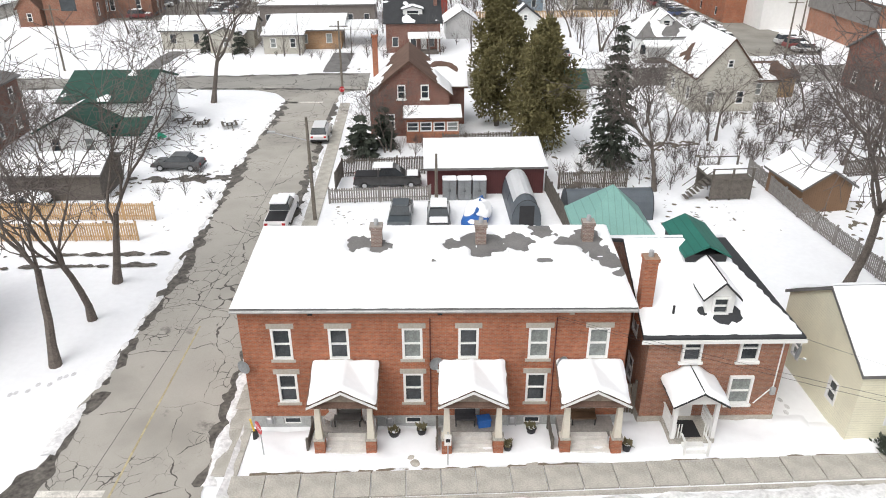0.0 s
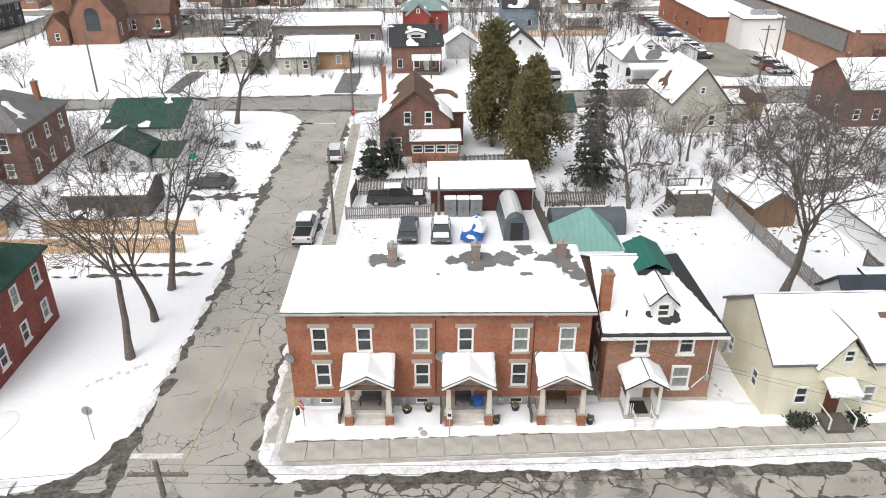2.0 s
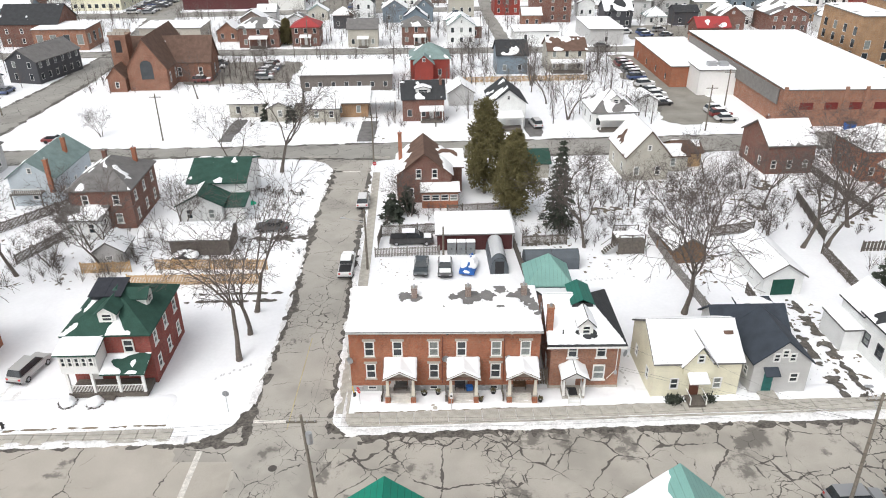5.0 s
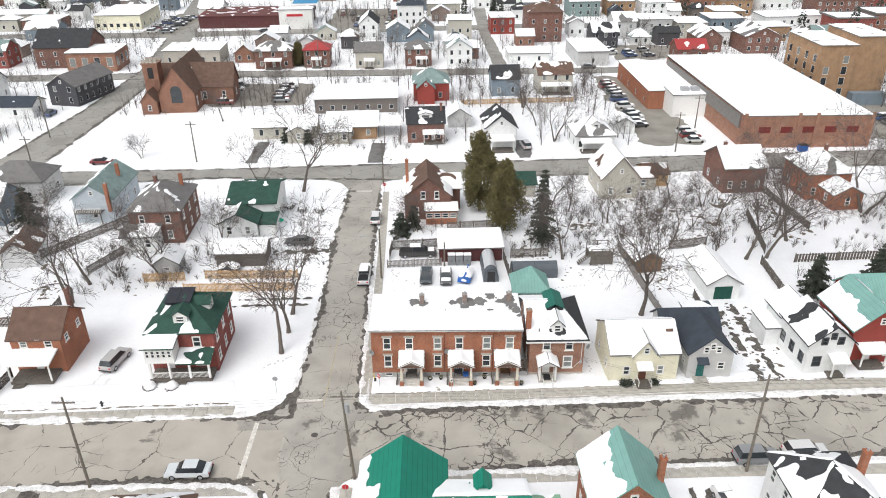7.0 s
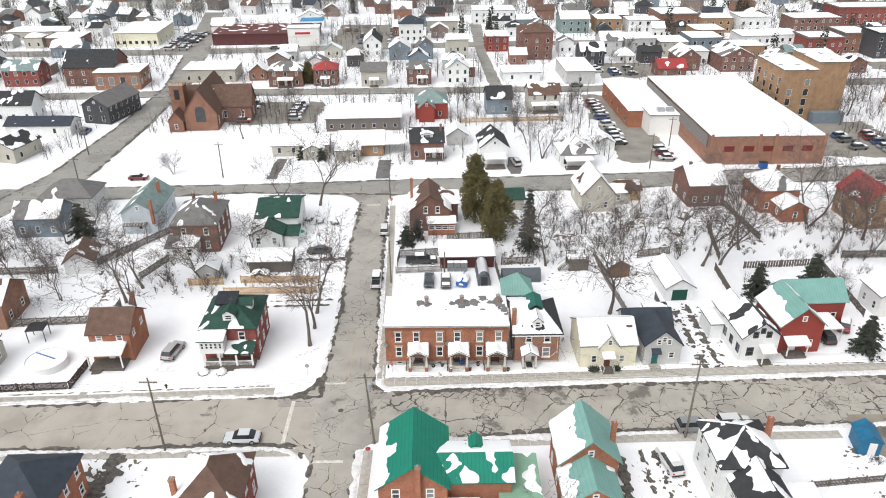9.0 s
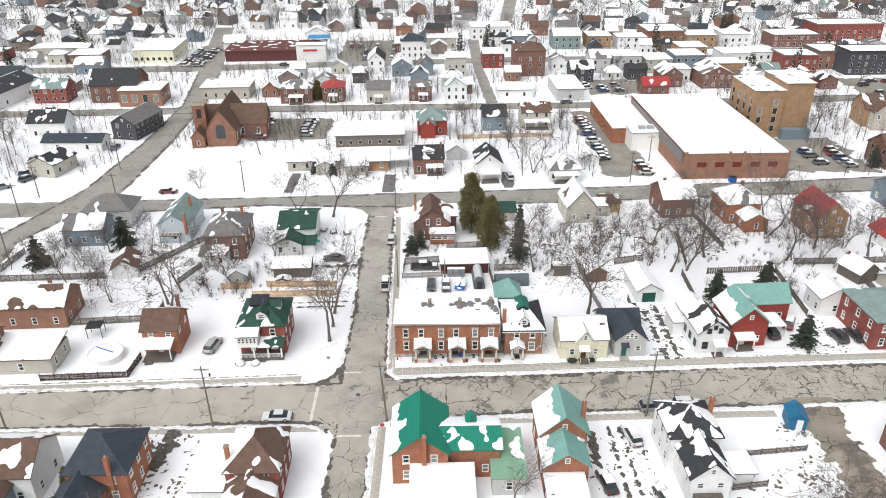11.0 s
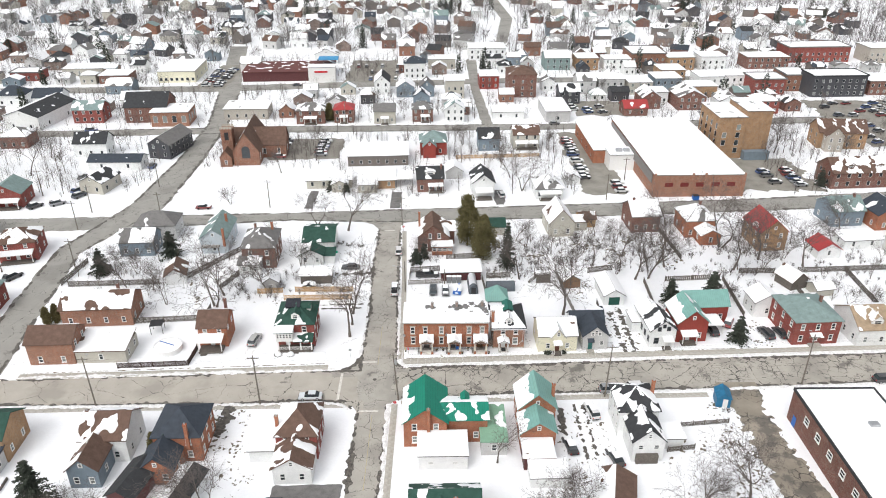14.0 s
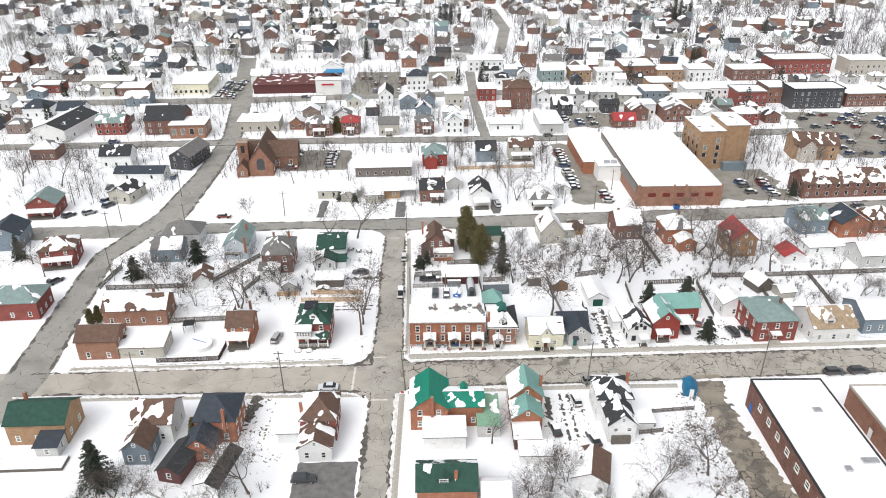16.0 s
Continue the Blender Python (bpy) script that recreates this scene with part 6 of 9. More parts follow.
gg = house(48.8, 17.6, 4.7, 9.0, 3, 2.6, 1.5, "gy", SID_WHITE, RF_GREY, 1, "white garage with a dark green door and snowy roof", (0, 0), (0, 0), category="garage", name="garage", attic=False)
part("garage_door", boxes((-1.3, 1.3, -0.06, -0.006, 0.05, 2.1)), mat("green_door", (0.01, 0.07, 0.05), 0.5), gg)
hs = house(95.7, 24.4, 5.0, 5.5, 20, 2.4, 2.0, "gy", WOOD, RF_BROWN, 0.8, "weathered gambrel-like shed with snowy roof", (0, 0), (0, 0), category="shed", name="shed", attic=False)
house(100.5, 21.0, 4.5, 4, 10, 1.9, 1.0, "gx", SID_TAN, RF_GREY, 1, "small garden shed under deep snow", (0, 0), (0, 0), category="shed", name="shed")
hn = house(6.1, 45.4, 8.2, 9.0, 2, 4.5, 3.3, "gy", BR_DARK, RF_BROWN, (-2.6, -2.2), "dark red brick house with steep brown gabled roof", (2, 2), (2, 2), stack=((-3.6, 5.0, 10.0, BR_RED),), sill=PAINT, res=0.3, attic=False)
block(hn, 5.4, 2.2, 2.5, 0.6, "flat", BR_RED, RF_BROWN, 1, (4, 1), (1, 1), off=(2.3, -2.22, 0, 0), seed=12, wh=1.0, ww=1.2, base=1.2, over=0.3)
for a in (-1.25, 1.15):
    window(hn, (a, -0.08, 4.0), 0, 0.85, 1.45, PAINT, GLASS, PAINT)
block(hn, 4.6, 4.0, 4.4, 1.9, "gx", BR_DARK, RF_BROWN, 0.7, (0, 0), (1, 1), off=(3.6, 4.0, 0, 0), seed=13)
house(24.0, 55.2, 4.6, 6.0, 2, 2.6, 1.3, "gx", SID_TAN, RF_GREEN, 0, "small beige garage with a plain dark green roof", (0, 0), (0, 0), category="garage", name="garage")
# houses along the back street
hp = house(42.0, 54.0, 7.0, 9.5, 4, 4.2, 4.0, "gy", SID_TAN, RF_BROWN, (0.9, 0.75), "beige house with a steep snowy gable roof", (2, 1), (2, 1))
block(hp, 5.0, 4.0, 2.8, 1.2, "gx", SID_TAN, RF_BROWN, 0.6, (1, 1), (1, 1), off=(5.6, 3.5, 0, 0), seed=14)
house(50.5, 60.0, 4.5, 5, 4, 2.6, 1.2, "gx", NEWWOOD, RF_BROWN, 0.2, "low brown wooden shed behind the trees", (0, 0), (0, 0), category="shed", name="shed")
house(66.2, 56.6, 8.0, 9.5, 4, 5.0, 2.8, "gx", BR_DARK, RF_GREY, (0.7, 0.5), "dark brick house with patchy snow roof", (3, 2), (2, 2), stack=(-2.5, 5, 9))
hb2 = house(80.6, 53.2, 8.2, 9.0, 4, 5.2, 2.8, "hip", BR_RED, RF_GREY, (0.8, 0.9, 0.9, 0.9), "red brick house with snowy hipped roof", (3, 2), (2, 2), stack=(1.0, 5, 9.4))
block(hb2, 5.5, 5.0, 3.0, 1.5, "gy", BR_RED, RF_GREY, 1, (1, 1), (1, 1), off=(1.0, -5.0, 0, 0), seed=15)
house(97.3, 44.8, 7.6, 10, 4, 5.6, 3.4, "gy", BR_TAN, RF_RED, (0.15, 0.1), "tan brick house with a steep red metal roof", (2, 2), (2, 2))
house(125.3, 59.8, 9.5, 9, 5, 4.8, 2.8, "gx", SID_BLUE, RF_TEAL, 0.35, "blue-grey house with teal roof", (3, 2), (2, 2), stack=(3, 4, 9))
house(136.6, 57.2, 9.2, 9, 5, 4.8, 3.0, "gy", BR_RED, RF_NAVY, (0.3, 0.6), "red brick house with dark roof", (2, 2), (2, 2))
house(110.6, 40.2, 6.2, 6, 5, 2.6, 1.8, "gy", SID_WHITE, RF_RED, (0.1, 0.05), "white garage with a bright red roof", (1, 1), (1, 1), category="garage", name="garage")
house(122.3, 45.5, 10.5, 6, 5, 2.6, 0.2, "flat", SID_WHITE, RF_GREY, 1, "low white outbuilding with flat snow roof", (2, 1), (1, 1), category="outbuilding", name="outbuilding")
house(133, 38, 9, 8, 5, 3.8, 2.4, "gx", SID_GREY, RF_GREY, 0.9, "grey house with snowy roof", (2, 1), (2, 1))
house(148, 60, 9, 9, 5, 4.8, 2.6, "hip", BR_RED, RF_BROWN, 0.6, "red brick house with snowy hipped roof", (3, 2), (2, 2))
house(131, 7, 10, 9, 3, 4.2, 2.6, "gx", SID_WHITE, RF_GREY, 0.9, "white house with snowy roof", (3, 1), (2, 1))

# ---- west block ----
hg1 = house(-23.2, 1.4, 7.9, 8.9, 1.5, 5.9, 2.5, "hip", BR_CRIMSON, RF_GREEN, (0.3, 0.12, 0.2, 0.3), "red brick house with green hipped roof, dormers and white porches", (0, 0), (3, 2), sill=PAINT, trim=PAINT, res=0.3)
for a, c in ((1.4, 3.7), (1.4, 1.1)):
    window(hg1, (a, -0.08, c), 0, 1.0, 1.5, PAINT, GLASS, PAINT)
dormer(hg1, 0.1, 0.8, 6.6, 1.7, 1.1, 2.6, 0.6, PAINT, RF_GREEN, 0.2)
d2 = dormer(hg1, 2.9, 4.4, 6.6, 1.7, 1.1, 2.6, 0.6, PAINT, RF_GREEN, 0.3)
d2.rotation_euler = (0, 0, radians(90))
sp_ = part("solar_panel", boxes((-1.6, -0.02, -1.5, 1.5, 0, 0.06), (0.02, 1.6, -1.5, 1.5, 0, 0.06), (-1.5, 1.5, -1.3, -1.2, -0.5, 0), (-1.5, 1.5, 1.2, 1.3, -0.9, 0)), mat("solar_black", (0.035, 0.037, 0.045), 0.25), hg1, "dark solar panels")
sp_.matrix_basis = pose(-0.7, 4.3, 8.45, 9, 0, 0)
e = new("porch")
e.parent = hg1
part("deck", boxes((-3.7, 3.7, -2.3, -0.05, 0.1, 0.6)), WOOD, e)
for x in (-3.5, -1.2, 1.2, 3.5):
    part("post", hold("big_post", 0, lambda: boxes((-0.12, 0.12, -0.12, 0.12, 0.6, 2.9)), PAINT), None, e).location = (x, -2.1, 0)
for x in (-2.35, 0.0, 2.35):
    rl = part("railing", boxes((x - 1.05, x + 1.05, -2.14, -2.06, 1.35, 1.43), *[(x - 1.0 + 0.14 * k, x - 0.96 + 0.14 * k, -2.12, -2.08, 0.65, 1.35) for k in range(15)]), PAINT, e)
p = [(-0.3, -2.5, 2.92), (3.9, -2.5, 2.92), (3.9, -0.02, 3.6), (-0.3, -0.02, 3.6)]
bm = bmesh.new()
slab(bm, p, 0.15)
rs = part("roof_slope", bm, RF_GREEN, e)
plane_snow(rs, p, 0.75, 8.3, 0.25)
part("sunroom", boxes((-3.8, -0.35, -2.3, -0.03, 2.92, 5.2)), PAINT, e)
for k in range(5):
    window(e, (-3.65 + 0.65 * k, -2.37, 3.75), 0, 0.55, 1.1, PAINT, GLASS, None)
p = [(-4.1, -2.6, 5.2), (-0.1, -2.6, 5.2), (-0.1, -0.02, 5.65), (-4.1, -0.02, 5.65)]
bm = bmesh.new()
slab(bm, p, 0.14)
rs = part("roof_slope", bm, RF_GREEN, e)
plane_snow(rs, p, 1, 8.9, 0.25, 0.22)
part("step", boxes((-0.7, 0.7, -2.9, -2.3, 0.03, 0.4)), WOOD, e)
door(hg1, -1.8, 0.6)
for x in (-26.6, -24.0):
    e = thing("garden_bush", x, -1.9, 0, 0, "round bush buried under a cap of snow beside the porch", "bush")
    bm = bmesh.new()
    bmesh.ops.create_icosphere(bm, subdivisions=3, radius=0.75)
    for v_ in bm.verts:
        v_.co *= 1 + 0.25 * noise.noise(v_.co * 1.7 + Vector((x, 0, 0)))
        v_.co.z = v_.co.z * 0.75 + 0.35
    part("snow", bm, SNOW_ROOF, e)
    vs, fs = leaf_cloud(int(-x), 160, lambda q: (Vector((q.gauss(0, 1), q.gauss(0, 1), 0)).normalized() * 0.72 + Vector((0, 0, 0.15)), Vector((q.uniform(-1, 1), q.uniform(-1, 1), 0.2)).normalized()), 0.25)
    part("twigs", mesh_of("twigs", vs, fs, TWIG), None, e)
hb3 = house(-41.0, 1.5, 6.0, 6.6, 1.5, 5.0, 2.3, "gx", BR_RED, RF_BROWN, (0.12, 0.4), "orange brick house with brown gable roof and snowy porch", (2, 1), (2, 2), (-0.2, 5.0, 2.6, 2.9), sill=PAINT, stack=(1.6, 6.9, 8.4), base=3.6, wh=1.0)
for k in range(4):
    part("step", boxes((-2.2, -0.9, -2.9 - 0.3 * k, -2.6 - 0.3 * k, 0.02, 0.42 - 0.1 * k)), WOOD, hb3)
for k in range(7):
    e = part("path_slab", boxes((-2.1, -1.1, -4.9 - 0.8 * k, -4.2 - 0.8 * k, 0.0, 0.03)), CONCRETE, hb3)
hc = house(-72.6, -4.8, 9.3, 7.0, 2, 5.4, 2.2, "gx", BR_ORANGE, RF_BROWN, (0.05, 0.3), "orange brick corner building with plain brown roof", (2, 1), (2, 2), sill=PAINT, base=0.8)
block(hc, 10.2, 7.0, 3.0, 0.9, "flat", SID_TAN, RF_BROWN, 0.85, (1, 1), (2, 1), off=(9.9, 0.2, 0, 0), seed=19, over=0.2)
house(-69.3, 9.8, 15.5, 8.0, 3, 4.6, 2.4, "gx", BR_ORANGE, RF_BROWN, (0.62, 0.7), "long orange brick house with snow-patched brown roof", (4, 1), (2, 1), stack=(4, 5, 8.5))
# fenced deck and pool
fence([(-58.8, -6.2), (-44.6, -5.4), (-44.3, 0.4)], 1.5, "dark brown stained wooden privacy fence", mat("dark_stain", (0.055, 0.035, 0.028), 0.8, grain=0.3, size=3), 0.16)
e = thing("swimming_pool", -50.6, 0.6, 0, 0, "round above-ground pool covered with snow", "pool")
bm = tube(bmesh.new(), (0, 0, 0), (0, 0, 1.15), 2.9, 2.9, 28, False)
part("pool_wall", bm, PAINT, e)
bm = bmesh.new()
bmesh.ops.create_circle(bm, cap_ends=True, segments=28, radius=2.86)
for v_ in bm.verts:
    v_.co.z = 1.05
part("snow", bm, SNOW_ROOF, e)
part("pool_noodle", tube(bmesh.new(), (-2.2, 1.6, 1.12), (1.3, 0.0, 1.12), 0.09, 0.09, 8), BLUE, e, "blue float pole")
e = thing("gazebo", -55.2, 7.6, 0, 8, "small black fabric gazebo on posts", "gazebo")
part("canopy", boxes((-1.4, 1.4, -1.3, 1.3, 2.1, 2.35), bevel=0.12), BLACK, e)
for s in (-1, 1):
    for q in (-1, 1):
        part("post", boxes((s * 1.25 - 0.05, s * 1.25 + 0.05, q * 1.15 - 0.05, q * 1.15 + 0.05, 0, 2.1)), BLACK, e)
fence([(-64, 10.6), (-46, 12.0), (-46, 17)], 1.6, "weathered grey board fence across the back yards", WOOD, 0.18)
fence([(-84, 27.5), (-62, 28.5)], 1.6, "dark board fence behind the back yard", WOOD, 0.18)
fence([(-56, 31), (-46, 46)], 1.6, "weathered board fence between two back yards", WOOD, 0.18)
fence([(-46, 26), (-38, 46)], 1.5, "grey board fence between back yards", WOOD, 0.18)
fence([(-29.5, 20.5), (-13.4, 20.8)], 1.5, "pale new wooden board fence", NEWWOOD, 0.18)
fence([(-27.5, 24.5), (-13.4, 24.4)], 1.5, "pale new wooden board fence beside the driveway", NEWWOOD, 0.18)
fence([(-36.5, 23.6), (-30.5, 24)], 1.5, "pale new wooden board fence", NEWWOOD, 0.18)
house(-57.8, 28.4, 5.0, 6.5, 12, 2.5, 1.8, "gy", SID_WHITE, RF_BROWN, 0.3, "white garage with rusty brown roof", (1, 1), (0, 0), category="garage", name="garage", attic=False)
house(-72.7, 43.6, 9.0, 7, 3, 4.2, 2.4, "gx", SID_BLUE, RF_GREY, 0.6, "blue-grey clapboard house with dark roof", (3, 1), (2, 1))
house(-71.0, 53.0, 11, 8, 3, 4.6, 2.6, "hip", SID_GREY, RF_GREY, 0.15, "grey house with plain dark hipped roof", (2, 1), (2, 1))
SID_PALE = striped_mat("pale_blue_clapboard", (0.50, 0.56, 0.60), 0.14)
hbl = house(-52.6, 45.0, 6.9, 12.5, 2, 4.6, 2.5, "gy", SID_PALE, RF_TEAL, (0.35, 0.08), "pale blue clapboard house with grey-teal roof and balcony", (1, 1), (3, 1), stack=((2.9, -0.35, 8.0, BR_RED), (2.0, 8, 8.6, BR_RED)))
part("balcony", boxes((-3.0, 1.6, -1.5, -0.02, 2.3, 2.5)), WOOD, hbl)
part("balcony_rail", boxes((-3.0, 1.6, -1.5, -1.42, 3.25, 3.33), *[(-2.95 + 0.3 * k, -2.89 + 0.3 * k, -1.49, -1.43, 2.5, 3.25) for k in range(16)]), PAINT, hbl)
for sx in (-2.9, 1.5):
    part("post", boxes((sx - 0.07, sx + 0.07, -1.45, -1.31, 0, 2.3)), WOOD, hbl)
hd = house(-38.7, 36.6, 8.4, 11.0, 3, 6.0, 2.5, "hip", BR_DARK, RF_GREY, (0.38, 0.22, 0.2, 0.3), "two-storey dark brick house with grey-brown hipped roof", (2, 2), (3, 2), stack=((2.6, 8.5, 9.6, BR_RED), (-1.8, 8.8, 9.2)), sill=PAINT)
block(hd, 5.5, 3.2, 2.8, 0.8, "flat", SID_WHITE, RF_GREY, 0.5, (2, 1), (1, 1), off=(-2.0, -3.3, 0, 0), seed=21)
hgr = house(-24.2, 42.6, 8.0, 10.6, 2, 4.6, 1.7, "gx", SID_WHITE, RF_GREEN, (0.24, 0.2), "white clapboard house with dark green roofs", (1, 1), (2, 1), over=0.4)
block(hgr, 6.2, 5.6, 3.0, 1.6, "gy", SID_WHITE, RF_GREEN, (0.9, 0.05), (2, 1), (1, 1), off=(-1.6, -4.6, 0, 0), seed=22, attic=False)
block(hgr, 2.6, 3.6, 2.3, 0.5, "flat", SID_WHITE, RF_GREEN, 0, (0, 0), (1, 1), off=(3.0, -3.7, 0, 0), seed=24)
cp_ = thing("carport", -23.0, 28.4, 0, 2, "carport with a snow-laden low gable roof, dark walls standing in for the shade beneath", "carport")
# closed dark walls stand in for the shade under the open roof
block(cp_, 7.6, 5.0, 2.3, 0.9, "gx", WOOD, RF_GREY, (1, 1), (0, 0), (0, 0), over=0.3, seed=23)
house(-33.6, 25.4, 3.6, 4, 5, 2.2, 1.2, "gy", SID_GREY, RF_GREY, 1, "small grey garden shed under snow", (1, 1), (0, 0), category="shed", name="shed", attic=False, wh=0.7)
heap("tarp_covered_pile", -24.5, 27.0, 3, 3, 1.3, "pile under a dark tarpaulin with snow", "pile", BLACK)
e = thing("garden_tarp", -20.5, 45.2, 0, 20, "crumpled bright green tarpaulin lying on the snow", "tarpaulin")
bm = bmesh.new()
bmesh.ops.create_icosphere(bm, subdivisions=2, radius=0.9)
for v_ in bm.verts:
    v_.co = Vector((v_.co.x * 1.1, v_.co.y * 0.7, max(0, v_.co.z) * 0.6 * (1 + noise.noise(v_.co * 3))))
part("cover", bm, mat("bright_green_tarp", (0.02, 0.42, 0.24), 0.6), e)
for x, y in ((-19.4, 50.5), (-17.0, 49.3), (-13.8, 48.8)):
    e = thing("picnic_table", x, y, 0, 5 * x, "weathered wooden picnic table half buried in snow", "table")
    part("tabletop", boxes((-0.9, 0.9, -0.4, 0.4, 0.68, 0.74)), WOOD, e)
    part("snow", boxes((-0.92, 0.92, -0.42, 0.42, 0.742, 0.84), bevel=0.04), SNOW_ROOF, e)
    for s in (-1, 1):
        part("bench", boxes((-0.9, 0.9, s * 0.7 - 0.12, s * 0.7 + 0.12, 0.4, 0.45)), WOOD, e)
        part("leg", boxes((s * 0.7 - 0.05, s * 0.7 + 0.05, -0.75, 0.75, 0.32, 0.4), (s * 0.7 - 0.05, s * 0.7 + 0.05, -0.3, -0.2, 0, 0.68), (s * 0.7 - 0.05, s * 0.7 + 0.05, 0.2, 0.3, 0, 0.68)), WOOD, e)
car(-32.7, 3.2, 80, "suv", (0.42, 0.42, 0.41), "silver car parked in the driveway")
# west of the west street
house(-103, 41.0, 9.5, 9, 12, 5.4, 2.4, "hip", BR_CRIMSON, RF_BROWN, 0.5, "red brick house with brown hipped roof", (2, 2), (2, 2), (0, 8, 2, 2.8))
house(-101.6, 12.6, 13, 9, 4, 5.2, 2.4, "hip", BR_CRIMSON, RF_TEAL, 0.35, "red brick house with teal hipped roof", (3, 2), (3, 2))
house(-124, 51.2, 9.6, 10, 8, 5.0, 2.8, "gy", SID_BLUE, RF_NAVY, 0.2, "dark blue house with navy roof", (2, 2), (2, 2))
house(-112, -6, 10, 8, 4, 4.2, 2.4, "gx", SID_WHITE, RF_GREY, 0.9, "white house with snowy roof", (2, 1), (2, 1))

# ---- south side of the main street ----
hs1 = house(4.9, -29.6, 7.6, 9.4, 0.5, 5.5, 2.9, "gy", BR_RED, RF_TIN, (-1.9, 0.0), "red brick house with bright green metal gable roof", (2, 2), (2, 2), stack=((0.6, -0.35, 9.2, BR_RED),), sill=PAINT, over=0.35, res=0.3, attic=False, )
block(hs1, 8.0, 6.0, 5.2, 1.2, "gx", BR_RED, RF_TIN, (0.34, 0.9), (2, 2), (1, 1), off=(7.0, 1.0, 0, 0), seed=31, res=0.3)
block(hs1, 8.4, 5.6, 3.0, 0.5, "flat", SID_WHITE, RF_GREY, 1, (2, 1), (1, 1), off=(3.0, -5.7, 0, 0), seed=32, over=0.2, wh=0.6, base=1.2)
block(hs1, 4.5, 9.0, 3.0, 0.6, "flat", SID_GREY, striped_mat("pale_green_corrugated", (0.22, 0.38, 0.27), 0.3, "Y", 0.5, 0.3), 0.25, (1, 1), (1, 1), off=(12.0, -2.4, 0, 0), seed=33, over=0.2)
dormer(hs1, 7.2, 5.2, 5.4, 1.2, 0.9, 1.6, 0.6, RF_TIN, RF_TIN, 0.3)
hs2 = house(25.0, -26.0, 6.6, 6.6, 1, 5.6, 3.0, "gy", BR_RED, RF_MINT, (-3.3, 0), "red brick house with mint metal roofs, half snowed", (1, 2), (2, 2), stack=(3.2, 3.0, 9.0, BR_RED), sill=PAINT, over=0.4, res=0.3)
block(hs2, 6.0, 5.0, 4.3, 2.2, "gy", BR_RED, RF_MINT, (-1.8, 0.12), (2, 1), (1, 1), off=(-0.4, -5.0, 0, 0), seed=34, res=0.3)
block(hs2, 5.2, 4.4, 2.6, 0.4, "flat", SID_BROWN, RF_BROWN, 0.95, (1, 1), (1, 1), off=(-0.8, -9.5, 0, 0), seed=35, over=0.25)
block(hs2, 6.4, 4.0, 2.1, 0.3, "flat", SID_WHITE, RF_GREY, 1, (1, 1), (1, 1), off=(0.4, -13.6, 0, 0), seed=135, over=0.2, wh=0.6)
hs3 = house(43.0, -27.4, 7.0, 7.4, 1, 6.0, 2.3, "hip", SID_WHITE, RF_BLACK, (0.4, 0.45, 0.6, 0.62), "white two-storey house with black snow-patched roof", (2, 2), (3, 2), stack=(3.4, 4.6, 9.4, BR_RED), res=0.3)
block(hs3, 5.4, 6.2, 4.6, 2.4, "gy", SID_WHITE, RF_BLACK, (0.5, 0.35), (2, 1), (2, 1), off=(0.2, -6.2, 0, 0), seed=36, res=0.3, base=2.6, wh=1.0)
block(hs3, 4.4, 3.6, 2.4, 0.2, "flat", SID_WHITE, RF_GREY, 1, (0, 0), (0, 0), off=(5.2, -3.4, 0, 0), seed=37)
part("lean_to", boxes((-1.9, 1.9, -6.9, -6.22, 0, 1.8)), WOOD, hs3, "dark weathered woodpile lean-to")
hs4 = house(-17.2, -32.6, 7.0, 8.4, 1, 5.5, 2.8, "hip", BR_CRIMSON, RF_BROWN, (0.3, 0.25, 0.6, 0.75), "crimson brick house with brown snow-patched roof", (2, 2), (3, 2), stack=(-3.4, 2.0, 8.6, BR_RED), sill=PAINT, res=0.3)
block(hs4, 6.4, 5.8, 3.6, 2.0, "gy", SID_WHITE, RF_BROWN, (0.5, 0.45), (2, 1), (1, 1), off=(0.0, -5.8, 0, 0), seed=38, res=0.3)
block(hs4, 4.6, 8.0, 2.6, 0.2, "flat", SID_WHITE, RF_GREY, 1, (0, 0), (0, 0), off=(-5.9, -0.5, 0, 0), seed=39)
hs5 = house(-37.6, -32.8, 8.0, 8.4, 1, 5.6, 2.6, "hip", BR_RED, RF_NAVY, 0, "red brick house with plain navy hipped roof", (2, 2), (3, 2), stack=(2.0, -0.1, 8.8, BR_RED), sill=PAINT)
block(hs5, 5.6, 5.4, 3.4, 2.4, "gy", BR_RED, RF_NAVY, 0, (2, 1), (1, 1), off=(-2.0, -5.4, 0, 0), seed=40)
hs6 = house(-50.2, -32.8, 7.8, 8.0, 1, 5.0, 2.8, "gx", SID_WHITE, RF_BROWN, (0.55, 0.5), "white house with brown snow-patched roofs", (2, 2), (2, 2), stack=(-3.4, 4, 8.6), res=0.3)
block(hs6, 5.0, 6.0, 4.0, 2.2, "gy", SID_BLUE, RF_BROWN, (0.55, 0.1), (2, 1), (1, 1), off=(-1.2, -6.0, 0, 0), seed=41, res=0.3)
hs7 = house(-73.0, -33.0, 11.5, 8.0, 2, 5.2, 2.4, "gx", BR_TAN, RF_GREEN, (0.0, 0.2), "tan brick house with plain green roof", (3, 2), (2, 2), stack=(-4, 6.5, 8.6, BR_RED))
block(hs7, 4.2, 4.0, 2.8, 0.8, "flat", SID_GREY, RF_NAVY, 0, (1, 1), (1, 1), off=(3.4, -4.0, 0, 0), seed=43)
part("deck", boxes((-5.5, 7.5, -7.5, -4.05, 0.0, 0.6)), WOOD, hs7)
